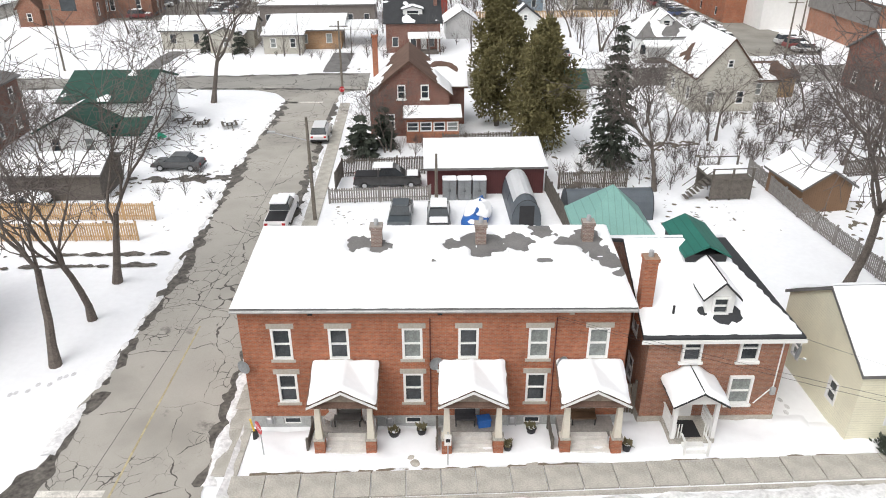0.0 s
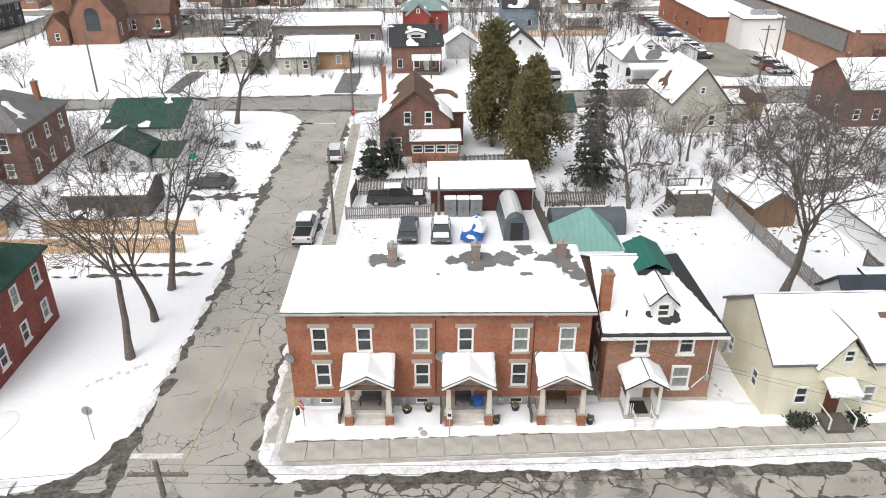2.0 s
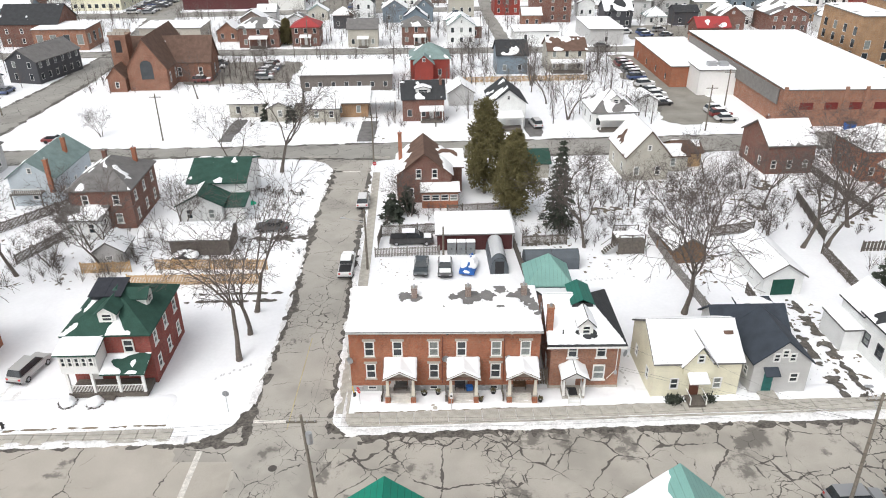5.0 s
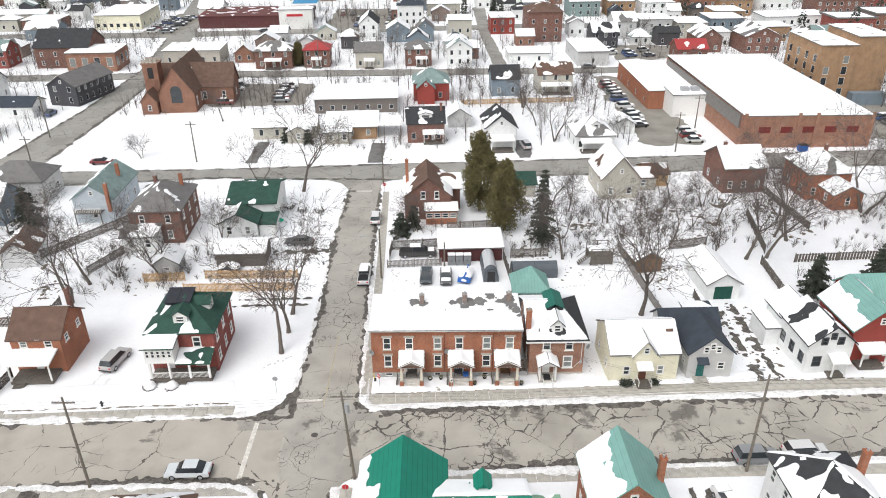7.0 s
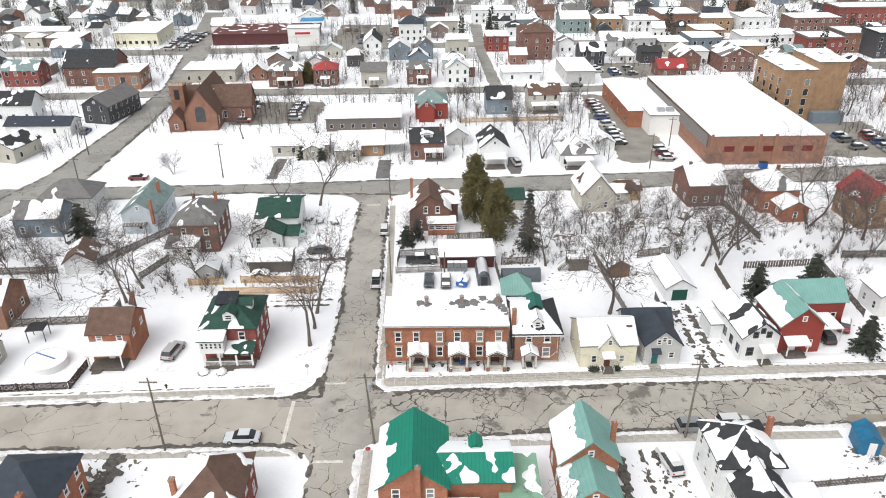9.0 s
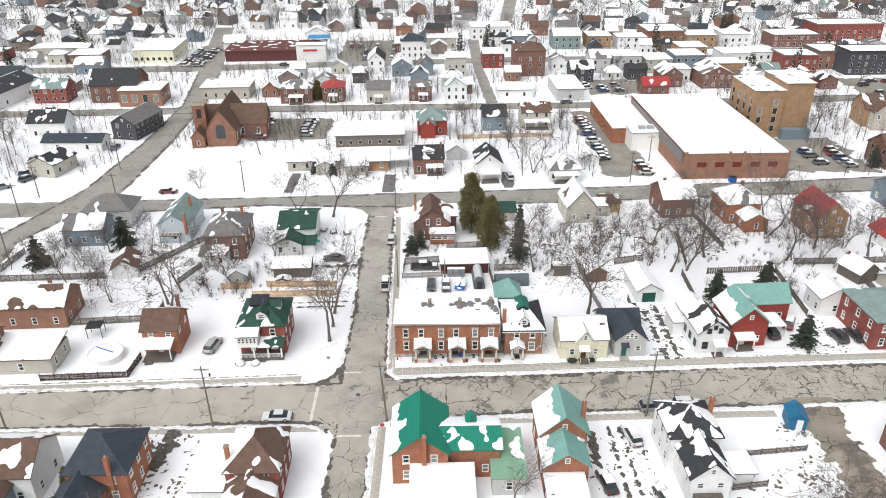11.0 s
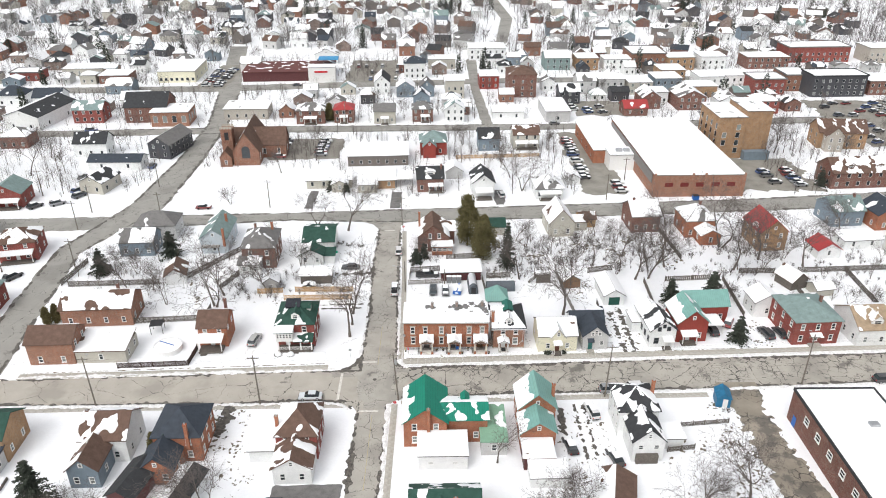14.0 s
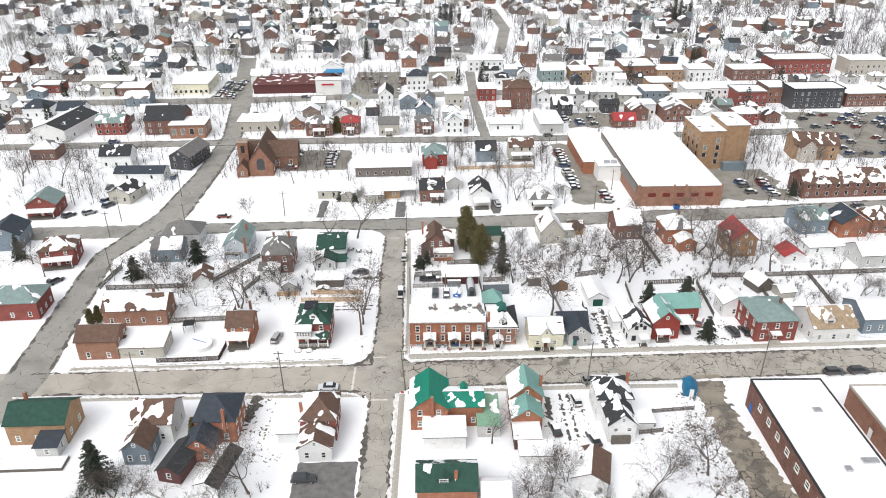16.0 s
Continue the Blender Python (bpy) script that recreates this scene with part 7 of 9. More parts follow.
plane_snow(hs7, [(-5.4, -7.4, 0.6), (7.4, -7.4, 0.6), (7.4, -4.1, 0.62), (-5.4, -4.1, 0.62)], 0.85, 5, 0.4)
house(-43.6, -43.6, 4.6, 8, -12, 2.8, 1.4, "gy", SID_BROWN, RF_BLACK, 0, "maroon garage with black roof", (1, 1), (0, 0), category="garage", name="garage", attic=False)
house(-35.6, -47, 4.4, 10, -12, 2.6, 1.0, "gy", SID_WHITE, RF_BLACK, (1, 0.0), "low shed with half-snowed dark roof", (0, 0), (0, 0), category="shed", name="shed", attic=False)
hs8 = house(8.2, -50.4, 10.6, 7.2, 0.5, 4.6, 2.6, "gx", BR_RED, RF_GREEN, (0.12, 0.5), "red brick house with dark green shingled roof", (4, 1), (2, 1), stack=(1.6, 1.6, 7.9, BR_RED), sill=PAINT)
dormer(hs8, -0.6, 1.0, 5.2, 2.6, 1.1, 2.4, 0.5, RF_GREEN, RF_GREEN, 0.25)
house(17.0, -51.0, 5.0, 5.0, 1, 3.0, 1.6, "gx", BR_RED, RF_GREY, 0.9, "low red brick outbuilding with snowy roof", (1, 1), (1, 1), category="outbuilding", name="outbuilding")
house(34.5, -46.5, 6.4, 7.5, -14, 2.8, 1.6, "gy", SID_WHITE, RF_BROWN, (0.8, 0.05), "white garage with brown half-snowed roof", (0, 0), (0, 0), category="garage", name="garage", attic=False)
bs = house(61.5, -19.6, 2.6, 3.2, -10, 2.1, 0.9, "gy", mat("shed_blue", (0.02, 0.14, 0.26), 0.5), mat("shed_blue", (0.02, 0.14, 0.26), 0.5), 0, "small bright blue garden shed with white door", (0, 0), (0, 0), category="shed", name="shed", attic=False, over=0.15)
door(bs, 0.3, 0.05, PAINT, 1.9)
fence([(49.5, -25.2), (61, -24.0)], 1.1, "low weathered board fence in a snowy yard", WOOD, 0.18)
fence([(47.5, -31.5), (52.5, -30.8)], 1.2, "low grey board fence", WOOD, 0.18)
ih = thing("brick_hall", 80.0, -22.6, 0, 0, "long red brick hall with flat snow roof and white windows", "hall")
ih.matrix_basis = pose(79.8, -64, 0, 0, 0, 0)
block(ih, 14.6, 41.5, 6.3, 0.05, "flat", BR_DARK, RF_BLACK, 1, (0, 0), (0, 0), over=0.1, seed=50, res=0.6, rim=True)
for k in range(7):
    window(ih, (-7.36, 36.0 - 4.2 * k, 3.6), 270, 1.5, 1.4, PAINT, GLASS, PAINT)
bd = part("door", boxes((-0.6, 0.6, -0.03, 0.03, 0, 2.2), bevel=0.01), BLUE, ih, "bright blue door")
bd.matrix_basis = pose(-7.34, 39.0, 0.05, 0, 0, 90)
for x, y, w, d in ((1.2, 31, 1.6, 1.2), (3.5, 17, 3.0, 1.2), (-0.5, 15, 1.2, 1.2)):
    part("roof_vent", boxes((x, x + w, y, y + d, 6.5, 7.1), bevel=0.05), STEEL, ih)
ih2 = thing("brick_hall", 101.5, -66, 0, 0, "orange-red brick commercial hall with flat snow roof", "hall")
block(ih2, 16, 43, 5.0, 0.05, "flat", BR_ORANGE, STONE, 1, (0, 0), (0, 0), over=0.1, seed=51, res=0.8, rim=True)
wd = part("door", boxes((-0.6, 0.6, -0.03, 0.03, 0, 2.2)), PAINT, ih2)
wd.matrix_basis = pose(-8.04, 33.0, 0.05, 0, 0, 90)
for x, y, rot, kind, c, lab in ((36.2, -21.0, 100, "suv", (0.65, 0.65, 0.65), "white SUV parked on a snowy driveway"), (30.6, -30.2, 100, "sedan", (0.02, 0.02, 0.022), "black car half covered with snow beside the mint-roofed house"),
                                (41.2, -14.6, 3, "suv", (0.25, 0.26, 0.27), "grey SUV parked at the kerb"), (46.6, -14.0, 3, "suv", (0.66, 0.66, 0.66), "white SUV parked at the kerb"),
                                (-17.6, -16.0, 181, "sedan", (0.62, 0.66, 0.68), "pale silver sedan parked at the kerb"), (-18.6, -43.4, 2, "suv", (0.03, 0.035, 0.04), "dark SUV on the cleared driveway"),
                                (96.8, -12.0, 3, "suv", (0.04, 0.04, 0.045), "dark grey SUV parked at the kerb"), (102.6, -11.6, 3, "suv", (0.03, 0.03, 0.034), "black SUV parked at the kerb"),
                                (79.6, 4.6, 100, "suv", (0.025, 0.025, 0.03), "black SUV on the driveway beside the brick house"), (82.9, 4.8, 100, "sedan", (0.02, 0.02, 0.023), "black sedan on the driveway beside the brick house"),
                                (37.9, -33.2, 105, "sedan", (0.04, 0.04, 0.04), "dark car buried in snow"), (15.2, -20.6, 80, "sedan", (0.5, 0.5, 0.5), "grey car behind the green-roofed house"),
                                (109.5, 6, 60, "sedan", (0.4, 0.45, 0.5), "silver-blue car beside the white cottage"), (72.8, 9.0, 60, "sedan", (0.3, 0.03, 0.03), "dark red vehicle in the snowy yard")):
    car(x, y, rot, kind, c, lab, snowy="snow" in lab)

# poles and cables
pole(-27.0, -17.8, 11.2, "weathered wooden utility pole at the kerb", True, (-0.3, 0.4))
pole(-0.5, -16.8, 10.4, "weathered wooden utility pole at the junction", True, (-0.8, 1.0), True)
pole(39.6, -16.2, 11.2, "weathered wooden utility pole at the kerb", True, (0.8, 1.5), False, (1.0, 3.4, 9.6))
pole(79.8, -12.6, 11.6, "weathered wooden utility pole with street lamp", True, (0.2, 0.3), False, (0.4, 2.4, 10.4))
pole(-58.5, -17.8, 11.0, "weathered wooden utility pole with street lamp", True, (-0.5, 0.6), False, (-0.4, 2.4, 9.6))
pole(-93, -18.6, 11.0, "weathered wooden utility pole at the kerb")
pole(120, -10.6, 11.0, "weathered wooden utility pole at the kerb")
for h, dx in ((10.5, -0.9), (10.5, 0.0), (10.5, 0.9)):
    P = [(-93, -18.6), (-58.8, -17.4), (-27.2, -17.5), (-1.3, -15.8), (40.4, -14.7), (79.9, -12.4), (120, -10.6)]
    for a, b in zip(P, P[1:]):
        za, zb = (9.8 if a[0] == -1.3 else h), (9.8 if b[0] == -1.3 else h)
        cable((a[0], a[1] + dx * 0.4, za + dx * 0.1), (b[0], b[1] + dx * 0.4, zb + dx * 0.1), 0.7)
cable((40.2, -15.0, 8.6), (14.5, -0.1, 6.35), 0.6)
cable((40.2, -15.0, 8.8), (14.5, -0.1, 6.45), 0.5)
cable((40.2, -15.0, 8.6), (25.7, 0.1, 5.2), 0.6)
cable((40.2, -15.0, 8.6), (33, -1.2, 4.6), 0.6)
cable((-0.7, 24.3, 8.0), (-1.2, -16.0, 8.6), 0.6)
cable((-0.7, 24.3, 7.8), (-3.0, 62, 8.6), 0.6)
for x, y, h in ((-83.5, 92, 10), (-44, 75.2, 9), (127.6, 86, 10.5), (-97, 72, 9), (-74, 66, 9), (-3, 62, 9), (60, 79.5, 9), (-50, 126, 8), (20, 160, 9), (-96, 60, 9), (-118, 85, 9), (-86, 36, 9), (69.5, 96, 8), (-30, 158.5, 9)):
    pole(x, y, h, "weathered wooden utility pole beside the street", True)


# ---- north of the back street ----
ar = house(89.3, 82.0, 28.4, 58, 1.0, 7.2, 0.4, "flat", BR_ORANGE, RF_GREY, 1, "large orange brick arena hall under a flat snow roof", (0, 0), (0, 0), category="hall", name="arena_hall", res=1.2, over=0.15, far=True)
for k in range(5):
    wv_ = part("window", hold("arena_window", 0, lambda: boxes((-1.3, 1.3, -0.05, 0.02, 0, 1.4)), mat("maroon_panel", (0.16, 0.03, 0.025), 0.6)), None, ar, "bricked-up maroon window panel")
    wv_.location = (-9.5 + 4.9 * k, -0.02, 3.4)
for x in (-14.1, -2.2, 1.8, 14.1):
    part("pilaster", hold("pilaster", 0, lambda: boxes((-0.35, 0.35, -0.25, -0.006, 0, 7.9)), BR_ORANGE), None, ar).location = (x, -0.004, 0)
part("side_cladding", boxes((-14.6, -14.35, 2, 56, 4.0, 7.0)), mat("grey_cladding", (0.20, 0.19, 0.18), 0.6), ar)
e = thing("waste_container", 88.0, 79.6, 0, 3, "blue steel waste container beside the arena", "container")
part("bin_body", boxes((-0.9, 0.9, -0.7, 0.7, 0.0, 1.4), bevel=0.05), BLUE, e)
part("lid", boxes((-0.95, 0.95, -0.75, 0.75, 1.41, 1.5)), BLACK, e)
an = house(68.6, 112, 13.0, 32, 1.5, 4.8, 0.3, "flat", BR_RED, RF_GREY, 1, "low brick annex of the arena with snow roof", (0, 0), (4, 1), category="annex", name="annex", res=0.9, far=True)
block(an, 9.0, 7.0, 5.6, 0.2, "flat", PAINT, RF_GREY, 1, (0, 0), (0, 0), off=(2.0, -7.0, 0, 0), seed=61)
for k in range(2):
    part("ventilator", boxes((0 + 2.6 * k, 2.0 + 2.6 * k, -5.0, -3.4, 5.8, 6.9), bevel=0.05), STEEL, an)
tb = house(111.0, 116.5, 9.5, 18, 2, 15.0, 0.2, "flat", BR_TAN, RF_GREY, 0.75, "tall tan brick mill building with few windows", (2, 4), (4, 4), category="building", name="mill_building", ww=1.5, wh=2.0, base=2.0, res=0.8, skip=((0, 0), (0, 3)), far=True)
block(tb, 9.0, 16, 17.0, 0.2, "flat", BR_TAN, RF_GREY, 0.8, (0, 0), (3, 4), off=(9.5, 0.5, 0, 0), seed=62, ww=1.2, wh=1.8)
part("stair_block", boxes((4.9, 14, -2.6, -0.1, 0, 3.2)), SID_BLUE, tb)
# church
ch = thing("church", -58.8, 111.5, 0, 3, "red brick church with steep brown roofs and a square tower", "church")
block(ch, 9.0, 22, 5.2, 6.6, "gy", BR_CHURCH, RF_BROWN, (0.1, 0.05), (0, 0), (5, 1), off=(-0.5, 0, 0, 0), seed=63, wh=2.4, ww=1.0, base=1.4, attic=False)
block(ch, 20, 8.0, 5.0, 5.2, "gx", BR_CHURCH, RF_BROWN, (0.12, 0.1), (4, 1), (1, 1), off=(2.2, 7.5, 0, 0), seed=64, wh=2.2, ww=1.0, base=1.4)
gw = part("window", tube(bmesh.new(), (0, -0.06, 0), (0, 0.02, 0), 1.4, 1.4, 12), GLASS, ch)
gw.location = (-0.5, -0.02, 5.6)
part("window_lower", boxes((-1.9, 0.9, -0.06, 0.01, 2.6, 5.6)), GLASS, ch)
tw = part("tower", boxes((-9.2, -5.4, 4.0, 7.8, 0, 11.6), (-9.4, -5.2, 3.8, 8.0, 11.6, 12.0)), BR_CHURCH, ch)
for k in range(4):
    for s in (0, 1):
        part("merlon", hold("merlon", 0, lambda: boxes((-0.4, 0.4, -0.2, 0.2, 0, 0.7)), STONE), None, ch).location = (-8.8 + 1.0 * k, 4.0 + 3.8 * s, 12.0)
# black panel paints the belfry's dark inside; the tower wall is uncut
part("belfry_opening", boxes((-8.0, -6.6, 3.94, 3.99, 8.0, 10.8)), BLACK, ch)
block(ch, 4, 6, 3.4, 2.4, "gy", BR_CHURCH, RF_BROWN, 0.1, (1, 1), (1, 1), off=(-7.4, -1.0, 0, 0), seed=65, attic=False)
# bungalows and houses on the north side
nb = house(-27.7, 90.0, 14.5, 8, 3.5, 2.9, 1.5, "gx", SID_TAN, RF_GREY, 1, "low beige bungalow with carport and snow roof", (4, 1), (1, 1), far=True)
block(nb, 5.0, 3.5, 2.7, 1.2, "gy", SID_TAN, RF_GREY, 1, (1, 1), (0, 0), off=(3.5, -3.4, 0, 0), seed=66, attic=False)
nb2 = house(-12.2, 89.5, 11.5, 9, 3.5, 2.9, 0.9, "flat", BR_TAN, RF_GREY, 1, "low brick bungalow with a broad snow roof", (3, 1), (1, 1), over=0.6, far=True)
block(nb2, 6.0, 3.2, 2.7, 0.3, "flat", SID_TAN, RF_GREY, 1, (2, 1), (0, 0), off=(-3, -3.2, 0, 0), seed=67)
part("carport_roof", boxes((5.8, 11.6, 0.5, 8.5, 2.8, 3.0)), PAINT, nb2)
plane_snow(nb2, [(5.8, 0.5, 3.0), (11.6, 0.5, 3.0), (11.6, 8.5, 3.02), (5.8, 8.5, 3.02)], 1, 7, 0.5)
for sx in (6.2, 11.4):
    part("carport_post", boxes((sx - 0.08, sx + 0.08, 0.6, 0.76, 0, 2.8)), WOOD, nb2)
n3 = house(5.1, 86.8, 8.4, 8, 3.5, 4.6, 2.6, "gx", BR_DARK, RF_BLACK, (0.3, 0.5), "dark brick house with black roof and white dormer", (3, 1), (2, 1), (1.6, 4.5, 1.6, 2.5), stack=(3.6, 3, 8.8), far=True)
dormer(n3, 0, 1.2, 5.0, 3.0, 1.3, 2.6, 0.4, PAINT, RF_BLACK, 1)
n4 = house(13.0, 97.8, 5.4, 6.5, 3.5, 2.8, 1.8, "gy", SID_GREY, RF_GREY, 1, "grey garage with double door and snow roof", (0, 0), (0, 0), category="garage", name="garage", attic=False, far=True)
part("garage_door", boxes((-1.9, 1.9, -0.06, -0.006, 0.05, 2.1)), SID_GREY, n4)
n5 = house(21.8, 82.0, 6.8, 9.5, 3.5, 5.0, 2.6, "gy", SID_WHITE, RF_BLACK, (0.4, 0.1), "white house with steep black roof and dark porch", (2, 2), (2, 2), (0, 5.0, 2.6, 2.8), skip=((0, 0), (1, 0)), far=True)
car(27.4, 83.0, 100, "suv", (0.6, 0.6, 0.6), "white SUV on the driveway")
n6 = house(42.4, 80.6, 8.5, 8.5, 3.5, 3.6, 3.2, "hip", SID_WHITE, RF_GREY, (0.65, 0.75, 0.8, 0.9), "white cottage with hipped snowy roof and dormer", (4, 1), (2, 1), (0, 6.5, 1.8, 2.4), skip=((1, 0), (2, 0)), far=True)
dormer(n6, 0.3, 1.4, 4.6, 1.8, 1.1, 2.2, 0.7, SID_WHITE, RF_GREY, 0.7)
house(51.5, 92, 5, 5, 3, 2.4, 1.4, "gy", SID_WHITE, RF_GREY, 1, "white garden shed with snow roof", (0, 0), (0, 0), category="shed", name="shed", attic=False, far=True)
n7 = house(150.2, 88.6, 32, 10, 4, 5.4, 3.6, "gx", BR_DARK, RF_BROWN, (0.55, 0.5), "long dark brick row of homes with brown roof", (9, 2), (2, 2), ww=1.1, far=True)
for k in range(3):
    dormer(n7, -10 + 10 * k, 1.4, 6.0, 2.4, 1.3, 2.6, 0.5, RF_BROWN, RF_BROWN, 0.8)
house(-13.3, 110.4, 21, 14, 3, 3.6, 0.2, "flat", SID_TAUPE, RF_GREY, 1, "long low taupe office with flat snow roof", (7, 1), (3, 1), name="office_building", category="office", ww=1.0, wh=1.2, far=True)
r3 = house(6.0, 121.0, 9.5, 9, 3, 5.0, 2.8, "hip", SID_RED, RF_TEAL, (0.2, 0.1, 0.3, 0.3), "red house with blue-grey roofs", (2, 2), (2, 2), far=True)
block(r3, 4.5, 3.0, 4.4, 2.0, "gy", SID_RED, RF_TEAL, 0.3, (0, 0), (0, 0), off=(-1.6, -3.0, 0, 0), seed=70)
house(26.4, 125.4, 7.6, 8, 3, 4.8, 2.8, "gx", SID_BLUE, RF_BLACK, (0.4, 0.6), "dark blue house with black snow-patched roof", (2, 2), (2, 2), far=True)
house(40.3, 127.6, 9.6, 8, 3, 5.4, 2.4, "gx", SID_TAN, RF_BROWN, (0.45, 0.3), "beige house with brown roof and long porch", (3, 2), (2, 2), (0, 8.0, 2, 2.6), far=True)
fence([(14, 117), (44, 119)], 1.4, "pale wooden board fence behind the houses", NEWWOOD, 0.3)
# along the third street
house(-44.2, 158.6, 11.5, 8, 2, 5.6, 2.2, "hip", BR_DARK, RF_GREY, (0.5, 0.6, 0.6, 0.6), "dark brick house with white porch and snowy hipped roof", (3, 2), (2, 2), (0, 5, 2, 2.8), far=True)
house(-30.8, 160.0, 8.0, 8, 2, 5.6, 2.2, "hip", BR_DARK, RF_RED, 0.15, "dark brick house with bright red roof", (3, 2), (2, 2), (0, 3, 1.6, 2.8), far=True)
house(-14.0, 158.5, 8.6, 8, 2, 5.2, 2.2, "gx", SID_TAN, RF_GREY, 0.2, "beige clapboard house with grey roof", (3, 2), (2, 2), (0, 3, 1.5, 2.6), far=True)
house(1.4, 161.0, 8.4, 8, 2, 5.4, 2.2, "hip", BR_DARK, RF_GREY, 0.3, "dark brick house with grey hipped roof", (3, 2), (2, 2), (1, 3.4, 1.6, 2.6), far=True)
house(14.6, 160.0, 7.8, 8, 2, 5.8, 2.6, "gy", SID_WHITE, RF_TEAL, (0.6, 0.8), "white house with snowy gable roof", (3, 2), (2, 2), far=True)
house(37.0, 163.5, 13, 10, 2, 3.2, 0.1, "flat", SID_WHITE, RF_GREY, 1, "low white shop with flat snow roof", (2, 1), (1, 1), name="shop_building", category="shop", far=True)
house(57.0, 160.0, 10, 20, 2, 4.4, 0.1, "flat", SID_GREY, RF_GREY, 1, "low grey warehouse with flat snow roof", (1, 1), (2, 1), name="warehouse", category="warehouse", far=True)
house(91.0, 168.0, 10, 8, 2, 3.4, 2.4, "gx", BR_DARK, RF_RED, (0.3, 0.1), "house with a bright red metal roof", (2, 1), (1, 1), far=True)
house(-135.5, 161, 12.0, 9, 3, 5.6, 2.6, "gx", BR_CRIMSON, RF_TEAL, 0.5, "crimson brick house with white windows and teal roof", (4, 2), (2, 2), ww=1.2, far=True)
mh = house(-100.5, 156.0, 15, 12, 3, 5.8, 0.2, "flat", BR_ORANGE, RF_GREY, 0.9, "orange brick hall with tall windows", (4, 1), (3, 1), name="hall_building", category="hall", ww=1.8, wh=2.8, base=1.6, far=True)
block(mh, 17, 14, 6.5, 4.5, "gx", BR_DARK, RF_BLACK, (0.1, 0.2), (4, 2), (2, 2), off=(-11, 6.0, 0, 0), seed=75)
r5 = house(-92.0, 118.5, 8.4, 16, -12, 5.4, 2.6, "gy", SID_DARK, RF_GREY, (0.9, 0.05), "dark brown two-storey house with grey metal roof", (2, 2), (6, 2), far=True)
house(-117.4, 120.6, 11.5, 8, 2, 5.2, 3.0, "gx", SID_WHITE, RF_BLACK, (0.25, 0.5), "white clapboard house with black gabled roof", (3, 2), (2, 2), far=True)
house(-103.6, 107.0, 18, 7, 0, 3.2, 1.6, "gx", SID_WHITE, RF_NAVY, (0.1, 0.4), "long low white building with navy roof", (2, 1), (1, 1), far=True)
house(-103.0, 86.5, 8.0, 10, -12, 3.8, 2.0, "gy", SID_TAN, RF_BLACK, (0.5, 0.5), "beige bungalow with black snow-patched roof", (2, 1), (2, 1), far=True)
house(-124.3, 75.6, 9.6, 9, 6, 4.6, 2.8, "gy", BR_CRIMSON, RF_TEAL, (0.1, 0.1), "crimson house with green-grey roof and dark porch", (2, 2), (2, 2), (0, 8.5, 2.2, 2.6), far=True)
house(-158.0, 152, 15, 26, -8, 5.5, 2.6, "gy", SID_WHITE, RF_BLACK, (1, 0.1), "long white hall with half-snowed black roof", (2, 1), (2, 1), name="hall_building", category="hall", far=True)
house(-162, 182, 12, 9, 3, 5.0, 3.0, "gx", SID_WHITE, RF_NAVY, 0.1, "white house with navy roof", (3, 2), (2, 2), far=True)
house(-180, 186, 12, 9, 3, 5.0, 3.0, "hip", SID_WHITE, RF_NAVY, 0.15, "white house with navy hipped roof", (3, 2), (2, 2), far=True)
house(-124, 182, 12, 8, 4, 4.0, 2.6, "gx", SID_WHITE, RF_GREY, 0.95, "white house with snowy roof", (2, 1), (2, 1), far=True)
house(-72, 165, 18, 12, 2, 4.4, 0.2, "flat", STONE, RF_GREY, 0.9, "low stone-faced building with flat snow roof", (5, 1), (2, 1), name="shop_building", category="shop", far=True)
# the town centre
ml = house(-66, 228, 44, 22, 3, 4.6, 0.1, "flat", SID_BROWN, mat("maroon_roof", (0.13, 0.05, 0.045), 0.8), 0.35, "long supermarket with maroon roof and white sign tower", (0, 0), (0, 0), name="supermarket", category="supermarket", res=1.5, far=True)
block(ml, 13, 6, 7.4, 0.1, "flat", PAINT, RF_GREY, 1, (0, 0), (0, 0), off=(17, -4, 0, 0), seed=80)
part("sign_board", boxes((12.5, 21.0, -4.35, -4.02, 4.4, 6.4)), PAINT, ml)
part("sign_letters", boxes((13.6, 19.9, -4.42, -4.36, 4.9, 5.8)), mat("sign_red", (0.5, 0.03, 0.04), 0.4), ml, "red sign stripe")
part("blue_roof", boxes((14, 24, 12, 20, 7.3, 7.6)), mat("bright_blue_roof", (0.05, 0.26, 0.48), 0.6), ml)
house(-120, 226, 18, 26, 3, 5.4, 0.1, "flat", SID_YELLOW, RF_GREY, 1, "pale yellow two-storey shop building with snow roof", (7, 1), (3, 1), name="shop_building", category="shop", ww=1.4, far=True)
house(46.2, 197, 12.5, 14, 2, 10.5, 2.4, "hip", BR_DARK, RF_BROWN, (0.05, 0.1, 0.2, 0.2), "tall dark brick house with brown roof", (3, 3), (3, 3), stack=(3, 6, 15), far=True)
house(-3.6, 231, 10.5, 9, 2, 8.0, 2.4, "hip", SID_WHITE, RF_NAVY, 0.2, "white three-storey house with navy roof", (4, 2), (2, 2), far=True)
house(32.2, 212, 9, 12, 2, 6.0, 0.1, "flat", SID_RED, RF_GREY, 1, "red two-storey shop with flat snow roof", (3, 2), (2, 2), name="shop_building", category="shop", far=True)
house(15.6, 196, 8.2, 10, 2, 8.0, 0.2, "flat", SID_TAN, RF_GREY, 1, "cream three-storey house with flat snow roof", (3, 3), (2, 3), far=True)
house(-7.0, 198, 8.2, 8, 2, 4.6, 2.6, "gy", SID_BLUE, RF_GREY, 0.9, "blue gabled house with snowy roof", (2, 1), (2, 1), far=True)
